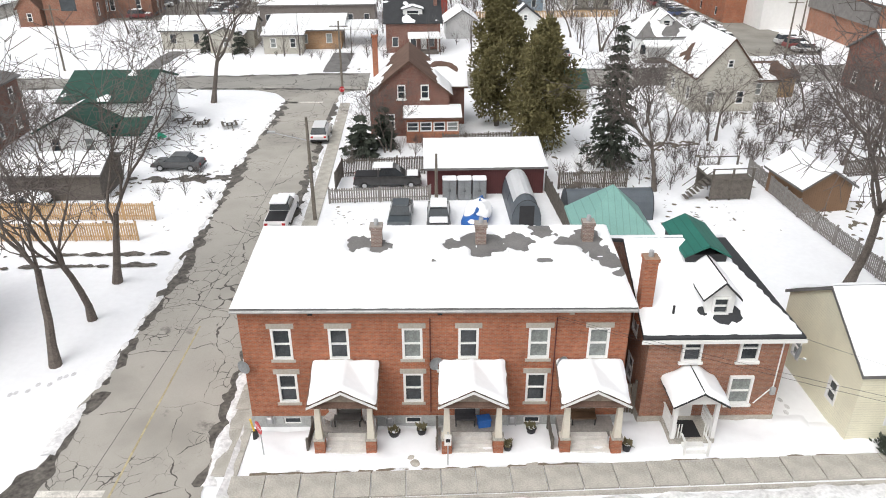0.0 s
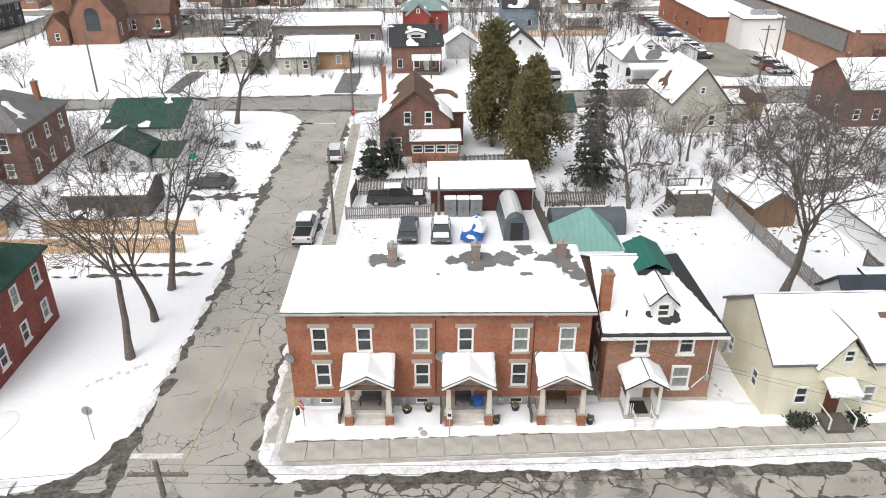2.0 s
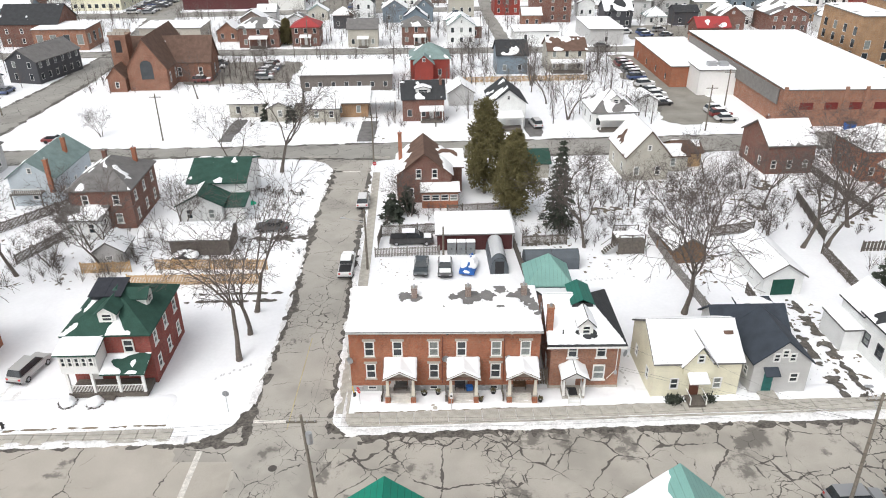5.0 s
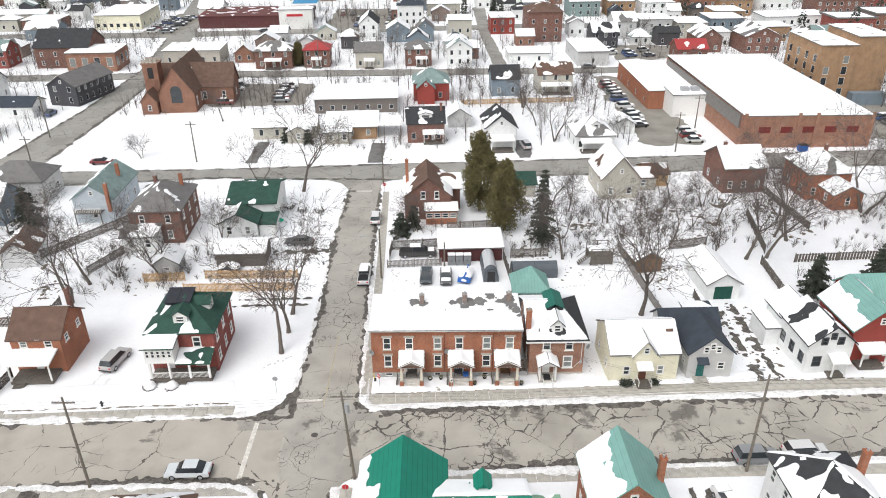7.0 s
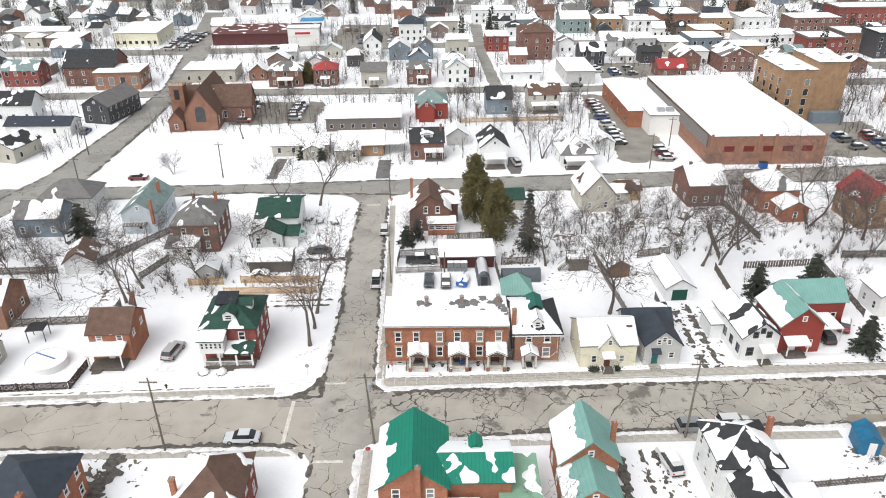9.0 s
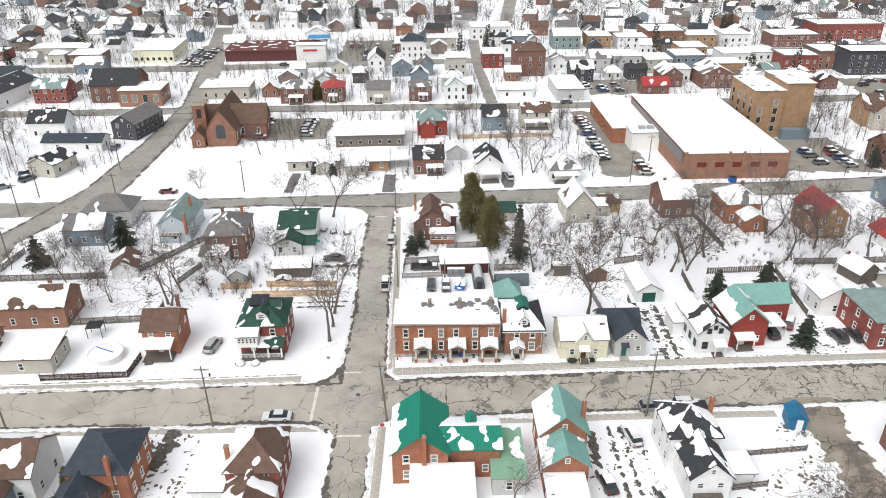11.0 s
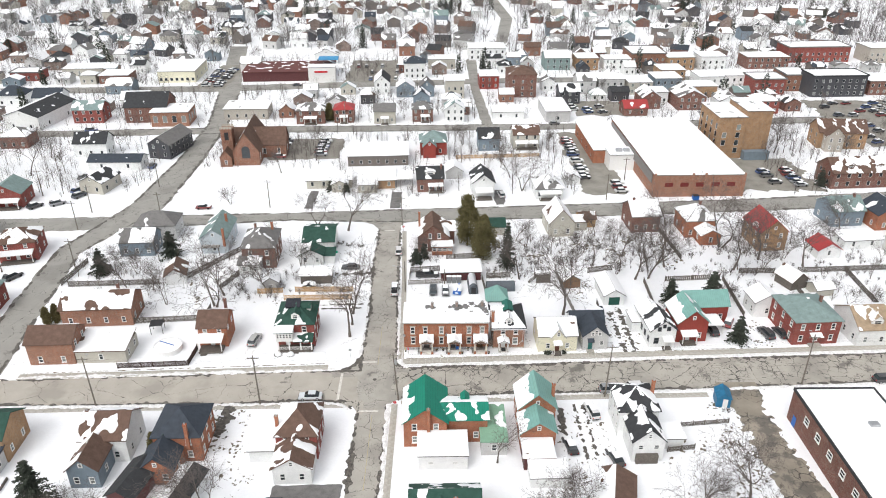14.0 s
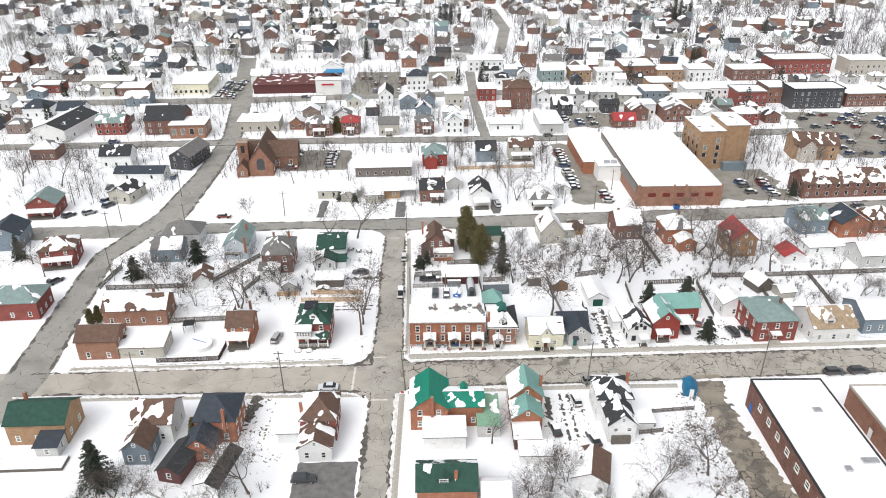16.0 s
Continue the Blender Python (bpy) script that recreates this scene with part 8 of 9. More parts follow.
house(2.8, 199, 6.4, 8, 2, 4.6, 2.8, "gy", SID_BLUE, RF_GREY, 0.3, "slate blue gabled house", (2, 1), (2, 1), far=True)
house(-18, 203, 7, 12, 2, 5.8, 3.0, "gy", SID_WHITE, RF_BLACK, (0.9, 0.2), "white gabled house with half-snowed roof", (2, 2), (2, 2), far=True)
def shop(x, y, w, d, h, m_, rf, lab):
    k_ = {"flat": 0.15, "gx": 2.6, "gy": 2.8, "hip": 2.4}[rf]
    # bricks swapped for muted ones: distance haze goes into the wall colour
    m_ = {BR_RED: BR_CHURCH, BR_ORANGE: BR_TAN}.get(m_, m_)
    house(x, y, w, d, 2, h, k_, rf, m_, RF_BLACK if m_ is SID_DARK else RF_GREY, 1 if rf == "flat" else 0.7, lab + (" town-centre shop building with flat snow roof" if rf == "flat" else " house with pitched snowy roof"),
          (max(2, int(w / 3)), 3 if h > 9 else 2), (0, 0), name="shop_building" if rf == "flat" else "house", category="shop" if rf == "flat" else "house", res=1.3, both=False, ww=1.1, far=True, rim=m_ in (BR_CHURCH, BR_CRIMSON, SID_DARK))


shop(76.4, 202, 8.5, 10, 6.2, SID_GREY, "gx", "grey")
shop(88, 203, 12, 12, 6.6, SID_GREY, "flat", "pale grey")
shop(101, 201, 11, 12, 5.6, SID_TAN, "flat", "beige")
shop(115, 205, 12.5, 12, 6.4, SID_BLUE, "flat", "blue")
shop(128, 196, 13.5, 10, 5.0, BR_TAN, "flat", "tan brick")
shop(136, 208, 12, 12, 6.4, SID_WHITE, "flat", "white")
shop(149, 210, 12.5, 12, 6.4, SID_WHITE, "flat", "white")
shop(160, 200, 15, 12, 7.0, BR_CRIMSON, "flat", "crimson brick")
shop(176, 206, 12, 14, 7.4, BR_RED, "flat", "red brick")
shop(190, 196, 25, 12, 9.4, SID_DARK, "flat", "charcoal")
shop(216, 199, 21, 14, 6.4, BR_DARK, "flat", "dark brick")
shop(238, 200, 18, 14, 6.4, STONE, "flat", "stone")
shop(122, 222, 12, 12, 6.2, BR_ORANGE, "flat", "orange brick")
shop(150, 246, 13, 12, 7.2, SID_WHITE, "flat", "white")
shop(70, 249, 13, 12, 6.2, RF_TEAL, "gx", "teal")
shop(85.5, 248, 11, 12, 6.2, BR_ORANGE, "flat", "orange brick")
shop(101, 248, 14, 10, 5.6, SID_WHITE, "flat", "white")
shop(118, 252, 18, 18, 7.4, BR_RED, "flat", "red brick")
shop(134, 248, 14, 12, 6.4, BR_TAN, "flat", "tan")
shop(213, 264, 34, 14, 8.0, BR_CRIMSON, "flat", "crimson brick")
shop(180, 250, 22, 12, 6.0, BR_DARK, "flat", "dark brick")
shop(35, 272, 20, 14, 6.4, SID_WHITE, "flat", "white")
shop(250, 262, 22, 14, 8, STONE, "flat", "stone")
shop(66, 186, 9, 9, 5.4, SID_DARK, "gx", "dark")
shop(105, 186, 9, 9, 5.2, SID_WHITE, "flat", "white")
shop(100, 178, 8, 12, 5, BR_DARK, "gy", "dark brick")
shop(117, 176, 12, 14, 5.6, BR_DARK, "gy", "dark brick")
shop(132, 172, 9, 10, 5, SID_WHITE, "gy", "white")
shop(147, 170, 10, 10, 5.6, BR_CRIMSON, "hip", "crimson")
shop(-88, 244, 10, 10, 5, SID_WHITE, "gx", "white")
shop(10, 252, 14, 10, 5, SID_TAN, "flat", "beige")
shop(-52, 265, 12, 9, 5, SID_WHITE, "gy", "white")
shop(-140, 205, 12, 9, 4, SID_BLUE, "gx", "blue")
shop(-150, 224, 14, 12, 4, BR_DARK, "flat", "dark brick")
shop(-172, 240, 20, 12, 3.6, SID_TAN, "flat", "beige")
shop(-196, 230, 14, 10, 4, BR_CRIMSON, "flat", "red")
shop(-206, 200, 12, 9, 5, SID_WHITE, "gx", "white")
shop(-150, 130, 10, 9, 4.6, BR_DARK, "hip", "dark brick")
shop(-172, 110, 10, 9, 4.6, SID_WHITE, "gx", "white")
shop(-160, 78, 10, 9, 4.6, SID_GREY, "gy", "grey")
shop(-150, 40, 10, 9, 4.6, BR_RED, "hip", "red brick")
shop(-140, 10, 10, 9, 4.6, SID_WHITE, "gx", "white")
shop(160, 40, 10, 9, 4.6, SID_WHITE, "gx", "white")
shop(172, 62, 10, 9, 5, BR_RED, "hip", "red brick")
shop(150, 8, 10, 9, 4.4, SID_TAN, "gx", "beige")
qh = house(156.6, 126, 17, 10, -6, 6.2, 3.6, "gx", BR_TAN, RF_BROWN, (0.4, 0.5), "large stone and timber mansion with brown gabled roofs", (4, 2), (2, 2), far=True)
block(qh, 6, 4, 6.0, 3.0, "gy", STONE, RF_BROWN, 0.3, (2, 2), (1, 2), off=(-4, -3.9, 0, 0), seed=90)

# ---- the outskirts: houses between the streets beyond ----
ro = random.Random(12)
# only muted bricks here, with the haze of distance in their colour
WALLS = [(SID_WHITE, "white"), (SID_GREY, "grey"), (SID_TAN, "beige"), (BR_CHURCH, "red brick"), (BR_DARK, "dark brick"), (SID_BLUE, "blue"), (SID_WHITE, "white"), (BR_CHIM, "brown brick"), (SID_DARK, "charcoal"), (SID_TAUPE, "taupe"), (SID_GREY, "grey")]
COVERS = [RF_BLACK, RF_GREY, RF_BROWN, RF_NAVY, RF_GREY, RF_BLACK, RF_TEAL]
for gy in range(280, 425, 21):
    for gx in range(-330, 340, 17):
        x, y = gx + ro.uniform(-5, 5), gy + ro.uniform(-6, 6)
        if abs(x) > 60 + y * 0.62 or ro.random() < 0.16 or F_NORTH(x, y) > -8 or (-120 < x < -10 and 258 < y < 296) or any(abs(x - a) < r_ + 3 and abs(y - b) < r_ + 3 for a, b, r_ in PLOTS):
            continue
        m_, lab = ro.choice(WALLS)
        rf = ro.choice(("gx", "gy", "gx", "hip"))
        house(x, y, ro.uniform(7, 10.5), ro.uniform(6.5, 9), ro.choice((2, 2, 92, -20)), ro.uniform(3.4, 5.6), ro.uniform(1.8, 3.0), rf, m_, ro.choice(COVERS), ro.choice((1, 0.8, 0.5, 0.3)), "distant " + lab + " house with snow on its roof", (2, 1) if y < 320 else (0, 0), (0, 0),
              res=2.0, both=False, attic=False, far=True)
for k in range(700):
    x, y = ro.uniform(-235, 250), ro.uniform(165, 276)
    if max(F_BACK(x, y), F_DIAG(x, y), F_THIRD(x, y), F_FAR(x, y), F_NORTH(x, y)) > -6 or (160 < x < 230 and 124 < y < 194) or (-110 < x < -10 and 212 < y < 276) or (62 < x < 94 and y < 192) or (-125 < x < 60 and y < 215 and not -60 < x < 60):
        continue
    if any(abs(x - a) < r_ + 3.2 and abs(y - b) < r_ + 3.2 for a, b, r_ in PLOTS):
        continue
    m_, lab = ro.choice(WALLS)
    house(x, y - 3, ro.uniform(5.5, 8.5), ro.uniform(5, 7.5), 2, ro.uniform(3.0, 4.8), ro.uniform(1.4, 2.4), ro.choice(("gx", "gy", "hip")), m_, ro.choice(COVERS), ro.choice((1, 0.8, 0.6, 0.4)), lab + " house tucked between the town-centre streets", (2, 1), (0, 0), res=1.5, both=False, attic=False, far=True)


def far_houses():
    """The countless houses beyond: walls, pitched roof and snow on it, joined."""
    vs, fs, mi = [], [], []
    mats = [SID_WHITE, SID_GREY, SID_TAN, BR_CHURCH, BR_DARK, SID_BLUE, SID_TAUPE, BR_CHIM, SNOW_ROOF, RF_BLACK, RF_GREY, RF_BROWN, RF_NAVY]
    done = 0
    while done < 1500:
        y = 425 + 900 * ro.random() ** 1.25
        x = ro.uniform(-1, 1) * (60 + y * 0.64)
        if F_NORTH(x, y) > -7 or noise.noise(Vector((x * 0.008, y * 0.008, 4))) < -0.28:
            continue
        done += 1
        w, d, e, r_ = ro.uniform(3.4, 5.6), ro.uniform(3.4, 5), ro.uniform(3, 5.6), ro.uniform(1.6, 3)
        a = radians(ro.choice((2, 2, 92, -20, 40)))
        ca, sa = math.cos(a), math.sin(a)
        P = lambda px, py, pz: (x + ca * px - sa * py, y + sa * px + ca * py, pz)
        wall, roof = ro.randrange(8), ro.randrange(9, 13)
        k = len(vs)
        vs += [P(*q) for q in ((-w, -d, 0), (w, -d, 0), (w, d, 0), (-w, d, 0), (-w, -d, e), (w, -d, e), (w, d, e), (-w, d, e), (-w, 0, e + r_), (w, 0, e + r_))]
        for f, m_ in (((0, 1, 5, 4), wall), ((1, 2, 6, 9, 5), wall), ((2, 3, 7, 6), wall), ((3, 0, 4, 8, 7), wall)):
            fs.append(tuple(i + k for i in f))
            mi.append(m_)
        k = len(vs)
        o = 0.4
        vs += [P(*q) for q in ((-w - o, -d - o, e - 0.2), (w + o, -d - o, e - 0.2), (w + o, 0, e + r_ + 0.05), (-w - o, 0, e + r_ + 0.05), (w + o, d + o, e - 0.2), (-w - o, d + o, e - 0.2))]
        for f in ((0, 1, 2, 3), (4, 5, 3, 2)):
            fs.append(tuple(i + k for i in f))
            mi.append(8 if ro.random() < 0.62 else roof)
        k = len(vs)
        t = ro.uniform(0.3, 0.9)
        vs += [P(*q) for q in ((-w, -d, e + 0.05), (w * (2 * t - 1), -d, e + 0.05), (w * (2 * t - 1) * 0.6, -0.2, e + r_ + 0.1), (-w, -0.2, e + r_ + 0.1))]
        fs.append((k, k + 1, k + 2, k + 3))
        mi.append(8)
    me = bpy.data.meshes.new("distant_houses")
    me.from_pydata(vs, [], fs)
    for m_ in mats:
        me.materials.append(m_)
    me.polygons.foreach_set("material_index", mi)
    tagged(new("distant_houses", me), "countless small distant houses under patchy snow roofs", "houses", "", "stuff")


far_houses()

# ---- cars in the lots ----
rc = random.Random(5)
PAL = [(0.6, 0.6, 0.6), (0.03, 0.03, 0.035), (0.25, 0.26, 0.27), (0.05, 0.06, 0.08), (0.55, 0.55, 0.54), (0.2, 0.02, 0.02), (0.03, 0.07, 0.2), (0.12, 0.12, 0.12)]


def lot_cars(x0, y0, nx, dx, ny, dy, rot, group, skip=0.25):
    for i in range(nx):
        for j in range(ny):
            if rc.random() > skip:
                c = rc.choice(PAL)
                car(x0 + i * dx + rc.uniform(-0.3, 0.3), y0 + j * dy + rc.uniform(-0.3, 0.3), rot + rc.uniform(-4, 4), rc.choice(("sedan", "suv", "suv")), c, "parked car with slush on its sides", rc.random() < 0.3, group, False)


lot_cars(-49.5, 118.5, 1, 1, 7, 2.9, 2, "cars beside the church")
lot_cars(-35, 121, 1, 1, 6, 2.9, 2, "cars beside the office")
lot_cars(56.5, 94, 1, 1, 14, 3.2, 12, "cars beside the arena")
lot_cars(66.0, 86.0, 1, 1, 4, 2.9, 5, "cars beside the arena")
lot_cars(118, 92, 1, 1, 6, 3.2, 8, "cars behind the arena")
lot_cars(126, 90, 1, 1, 5, 3.2, 8, "cars behind the arena", 0.4)
lot_cars(-104, 218, 2, 6, 10, 3.6, 8, "cars beside the supermarket")
lot_cars(-34, 230, 6, 4.2, 3, 13, 90, "cars in the town centre")
lot_cars(174, 132, 7, 7.0, 4, 6.5, 15, "cars in the large lot", 0.3)
lot_cars(176, 166, 8, 6.0, 4, 6, 15, "cars in the large lot", 0.35)
lot_cars(66, 172, 3, 6.0, 3, 4, 20, "cars behind the shops", 0.4)
for x, y, rot in ((-108, 88, 60), (-106, 84, 60), (-116, 76, 55), (-110, 78, 40), (-112, 100, 90), (-92, 110, 90), (-64, 74.5, 3), (55, 156.5, 2), (-79, 190, 80), (-130, 150, 10), (-86, 230, 90), (-60, 219, 3), (150, 80, 4), (-100, 32, 60)):
    car(x, y, rot, rc.choice(("sedan", "suv")), rc.choice(PAL), "parked car beside the street", rc.random() < 0.4, "", False)

# ---- trees, near ones by name, then the back yards ----
tree(-12.2, 5.1, 1, 1.2, 20)
tree(-12.2, 9.9, 0, 1.08, 150)
tree(-12.5, 14.5, 1, 1.2, 250)
tree(36.2, 13.7, 2, 1.35, 60, "large bare maple with a thick forked trunk")
tree(27.8, 30.2, 2, 0.95, 10)
tree(4.0, 40.5, 4, 0.75, 10, "small bare tree beside the brick house")
tree(-18.3, 58.6, 0, 1.3, 200)
tree(-27.6, 63.0, 3, 0.8, 80)
tree(-45.2, 18.0, 3, 1.30, 30)
tree(-44.5, 23.1, 1, 1.0, 130)
tree(-34.8, 25.7, 4, 1.30, 60)
tree(-28.0, 37.0, 4, 0.9, 160)
tree(56.8, 29.8, 2, 1.15, 100)
tree(60.2, 30.1, 0, 1.1, 200)
tree(66.0, 36.0, 2, 1.17, 280)
tree(84.5, 47.0, 3, 1.43, 10)
tree(83.2, 34.3, 2, 1.15, 90)
tree(92.0, 40.0, 2, 1.23, 30)
tree(102.0, 36.0, 1, 1.17, 130)
tree(73.9, 63.5, 0, 0.8, 40)
tree(-28.3, -46.3, 2, 1.05, 30)
tree(-34.0, -41.5, 4, 0.9, 100)
tree(17.4, -33.7, 1, 0.72, 190)
tree(27.4, -46.4, 2, 0.85, 70)
tree(30.5, -44.0, 4, 0.8, 20)
tree(57.8, -42.7, 2, 1.05, 10)
tree(45.3, -48.1, 0, 0.75, 240)
tree(51.0, -42.0, 4, 0.8, 140)
tree(-104.6, 35.3, 1, 0.7, 40)
tree(-56.7, 77.7, 4, 0.62, 50, "small bare rounded tree on the snowy lawn")
tree(34.6, 87.4, 3, 1.0, 120)
tree(130.3, 122.0, 2, 1.1, 70)
tree(-144.9, 102.8, 2, 1.1, 190)
tree(-130.4, 102.6, 0, 1.0, 290)
tree(-67, 122, 4, 1.0, 10)
tree(-46, 104, 1, 0.7, 70)
tree(30, 114, 3, 0.9, 0)
tree(17, 133, 4, 0.9, 80)
tree(-36, 132, 4, 0.8, 0)
rt = random.Random(21)
def scatter(x0, x1, y0, y1, n, s):
    for _ in range(n):
        x, y = rt.uniform(x0, x1), rt.uniform(y0, y1)
        if max(F_BACK(x, y), F_DIAG(x, y), F_THIRD(x, y), F_FAR(x, y), F_NORTH(x, y)) > -1.5 or any(abs(x - a) < r_ and abs(y - b) < r_ for a, b, r_ in PLOTS):
            continue
        tree(x, y, rt.randrange(5) if y < 100 else rt.choice((5, 6)), s * rt.uniform(0.7, 1.25), rt.uniform(0, 360), "bare grey-brown tree in a snowy back yard")


scatter(26, 60, 32, 56, 16, 0.62)
scatter(60, 125, 26, 60, 16, 0.7)
scatter(-60, -30, 18, 60, 12, 0.6)
scatter(-16, 20, -60, -46, 4, 0.6)
scatter(20, 56, -58, -44, 7, 0.6)
scatter(-62, -24, -58, -46, 6, 0.7)
scatter(-150, -108, 100, 130, 10, 0.85)
scatter(-90, -62, 18, 60, 4, 0.55)
scatter(130, 175, 20, 60, 10, 0.7)
scatter(74, 126, 12, 31, 9, 0.5)
scatter(-84, -60, 18, 44, 6, 0.5)
scatter(-84, -66, 30, 62, 5, 0.6)
scatter(-150, -98, -30, 60, 10, 0.7)
scatter(30, 58, 110, 140, 5, 0.7)
scatter(-60, 60, 176, 216, 10, 0.65)
scatter(-220, -110, 130, 260, 22, 0.8)
scatter(60, 240, 150, 280, 40, 0.65)
scatter(-60, 60, 84, 150, 14, 0.6)
scatter(100, 180, 90, 150, 12, 0.7)
scatter(-120, 60, 255, 300, 24, 0.75)
evergreen(15.4, 49.0, 14.5, 7.0, "cedar", "tall dense cedar tree with brownish green foliage", 0, 2)
evergreen(19.4, 41.5, 12.0, 7.0, "cedar", "broad cedar tree with brownish green foliage", 40, 5)
evergreen(25.0, 36.0, 13.5, 5.6, "spruce", "slender dark spruce tree with drooping branches", 0, 3)
evergreen(1.6, 39.0, 4.6, 4.4, "spruce", "dark evergreen shrub at the fence corner", 0, 7)
evergreen(3.6, 42.0, 4.6, 3.2, "spruce", "dark evergreen shrub beside the brick house", 0, 8)
evergreen(62.3, 18.6, 7.0, 5.4, "spruce", "dark spruce behind the white house", 0, 9)
evergreen(72.4, 2.2, 6.8, 6.0, "spruce", "loose dark pine beside the red house", 0, 10)
evergreen(73.4, 21.8, 7.0, 6.5, "spruce", "broad dark pine behind the red house", 0, 11)
evergreen(-78.5, 34.2, 7.4, 7.0, "spruce", "broad pine beside the west street", 0, 12)
evergreen(-63.7, 43.6, 8.0, 7.4, "spruce", "broad pine between two houses", 50, 12)
for x, y in ((-80.8, 10.2), (-79.4, 11.6), (-41.6, -27.4), (-42.6, -31.0)):
    evergreen(x, y, 4.6, 1.7, "cedar", "narrow clipped dark cedar", x * 10, 13)
evergreen(-117, 46.0, 8.5, 4.6, "spruce", "dark spruce tree in a front yard", 0, 14)
evergreen(-56.2, -44.6, 12.0, 9.0, "spruce", "large dark evergreen in the back yard", 0, 15)
evergreen(132, 90, 6.5, 4.5, "spruce", "dark evergreen beside the parking yard", 0, 16)
evergreen(-37, 163, 7, 4, "cedar", "dark evergreen between two houses", 0, 17)
evergreen(-27, 88, 4, 3, "spruce", "small dark evergreen before the bungalow", 0, 18)
evergreen(-22, 87, 4, 3, "spruce", "small dark evergreen before the bungalow", 90, 18)
for x, y, h in ((30, 232, 13), (33, 228, 10), (-36, 305, 14), (10, 420, 16), (14, 424, 17), (18, 420, 15), (190, 430, 20), (196, 436, 18), (205, 440, 16), (-60, 330, 12), (150, 300, 11), (-140, 300, 12), (240, 380, 13), (100, 380, 12), (-200, 420, 15), (-90, 440, 14)):
    evergreen(x, y, h, h * 0.42, "spruce", "tall dark conifer among distant houses", x, 19)

# woods beyond the town, and the shrubs of the back yards
rw = random.Random(77)


def wood(name, spots, label, kinds, spread):
    vs, fs = [], []
    for x, y, h in spots:
        for _ in range(kinds):
            a, tilt = rw.uniform(0, math.tau), rw.uniform(0.05, spread)
            z0 = h * (rw.uniform(0.15, 0.7) if kinds == 26 else rw.uniform(0.05, 0.55))
            ln = h * (rw.uniform(0.22, 0.42) if kinds == 26 else rw.uniform(0.3, 0.55))
            d = Vector((math.cos(a) * tilt, math.sin(a) * tilt, 1)).normalized()
            p = Vector((x, y, 0)) + Vector((math.cos(a), math.sin(a), 0)) * (z0 * tilt * 0.5) + Vector((0, 0, z0))
            q = p + d * ln
            u = d.orthogonal().normalized() * (0.0075 * h if kinds == 26 else 0.015)
            w = d.cross(u)
            k = len(vs)
            vs += [p + u, p - u * 0.5 + w, p - u * 0.5 - w, q]
            fs += [(k, k + 1, k + 3), (k + 1, k + 2, k + 3), (k + 2, k, k + 3)]
        u = Vector((0.014 * h, 0, 0))
        k = len(vs)
        vs += [Vector((x, y, 0)) + u, Vector((x, y, 0)) + Vector((0, 0.014 * h, 0)), Vector((x, y, 0)) - u, Vector((x, y, h * 0.8))]
        fs += [(k, k + 1, k + 3), (k + 1, k + 2, k + 3), (k + 2, k, k + 3)]
    ob = new(name, mesh_of(name, vs, fs, HAZED_TWIG if kinds == 26 else TWIG))
    return tagged(ob, label, "woods", "", "stuff")


far = []
while len(far) < 12500:
    y = rw.uniform(270, 1500)
    x = rw.uniform(-1, 1) * (90 + y * 0.72)
    dens = noise.noise(Vector((x * 0.012, y * 0.012, 0))) + (0.55 if y > 400 else 0.3) + (0.5 if y > 640 else 0)
    if dens > rw.uniform(-0.4, 0.7) and F_NORTH(x, y) < -4 and not (-110 < x < -10 and 258 < y < 300):
        far.append((x, y, rw.uniform(7, 15)))
wood("woods", far, "grey leafless trees, paled for haze, spreading between and beyond distant houses", 26, 1.25)
shrub = []
for x0, x1, y0, y1, n in ((19, 34, 30, 40, 40), (28, 52, 36, 52, 90), (52, 92, 31, 52, 130), (92, 124, 35, 56, 60), (-60, -30, 24, 36, 40), (-62, -24, -60, -44, 50), (20, 60, -60, -44, 70), (-24, -10, 24, 50, 10), (0, 14, 36, 46, 16), (-52, -38, 20, 27, 16), (40, 60, 44, 54, 20), (-32, -24, 22, 36, 16), (60, 66, 12, 24, 14), (20, 48, -56, -48, 20), (-60, -48, -50, -40, 16), (100, 120, 28, 36, 10), (74, 126, 16, 33, 60), (-84, -60, 20, 42, 26), (-46, -30, 20, 27, 26), (-32, 10, 80, 92, 30), (60, 64, -60, -20, 26), (-66, -60, 12, 20, 6)):
    shrub += [(rw.uniform(x0, x1), rw.uniform(y0, y1), rw.uniform(1.2, 3.4)) for _ in range(n)]
wood("shrubs", shrub, "leafless brown shrubs and brush in the back yards", 44, 1.1)

town = []
while len(town) < 2100:
    x, y = rw.uniform(-230, 250), rw.uniform(82, 275)
    if max(F_BACK(x, y), F_DIAG(x, y), F_THIRD(x, y), F_FAR(x, y), F_NORTH(x, y)) > -1.0 or (73 < x < 106 and y < 145) or (-82 < x < -30 and 74 < y < 108) or (54 < x < 70 and y < 146):
        continue
    if any(abs(x - a) < r_ and abs(y - b) < r_ for a, b, r_ in PLOTS) or (165 < x < 225 and 128 < y < 190):
        continue
    town.append((x, y, rw.uniform(2.5, 9)))
wood("yard_trees", town, "small leafless trees and bushes between the town's houses", 34, 1.15)

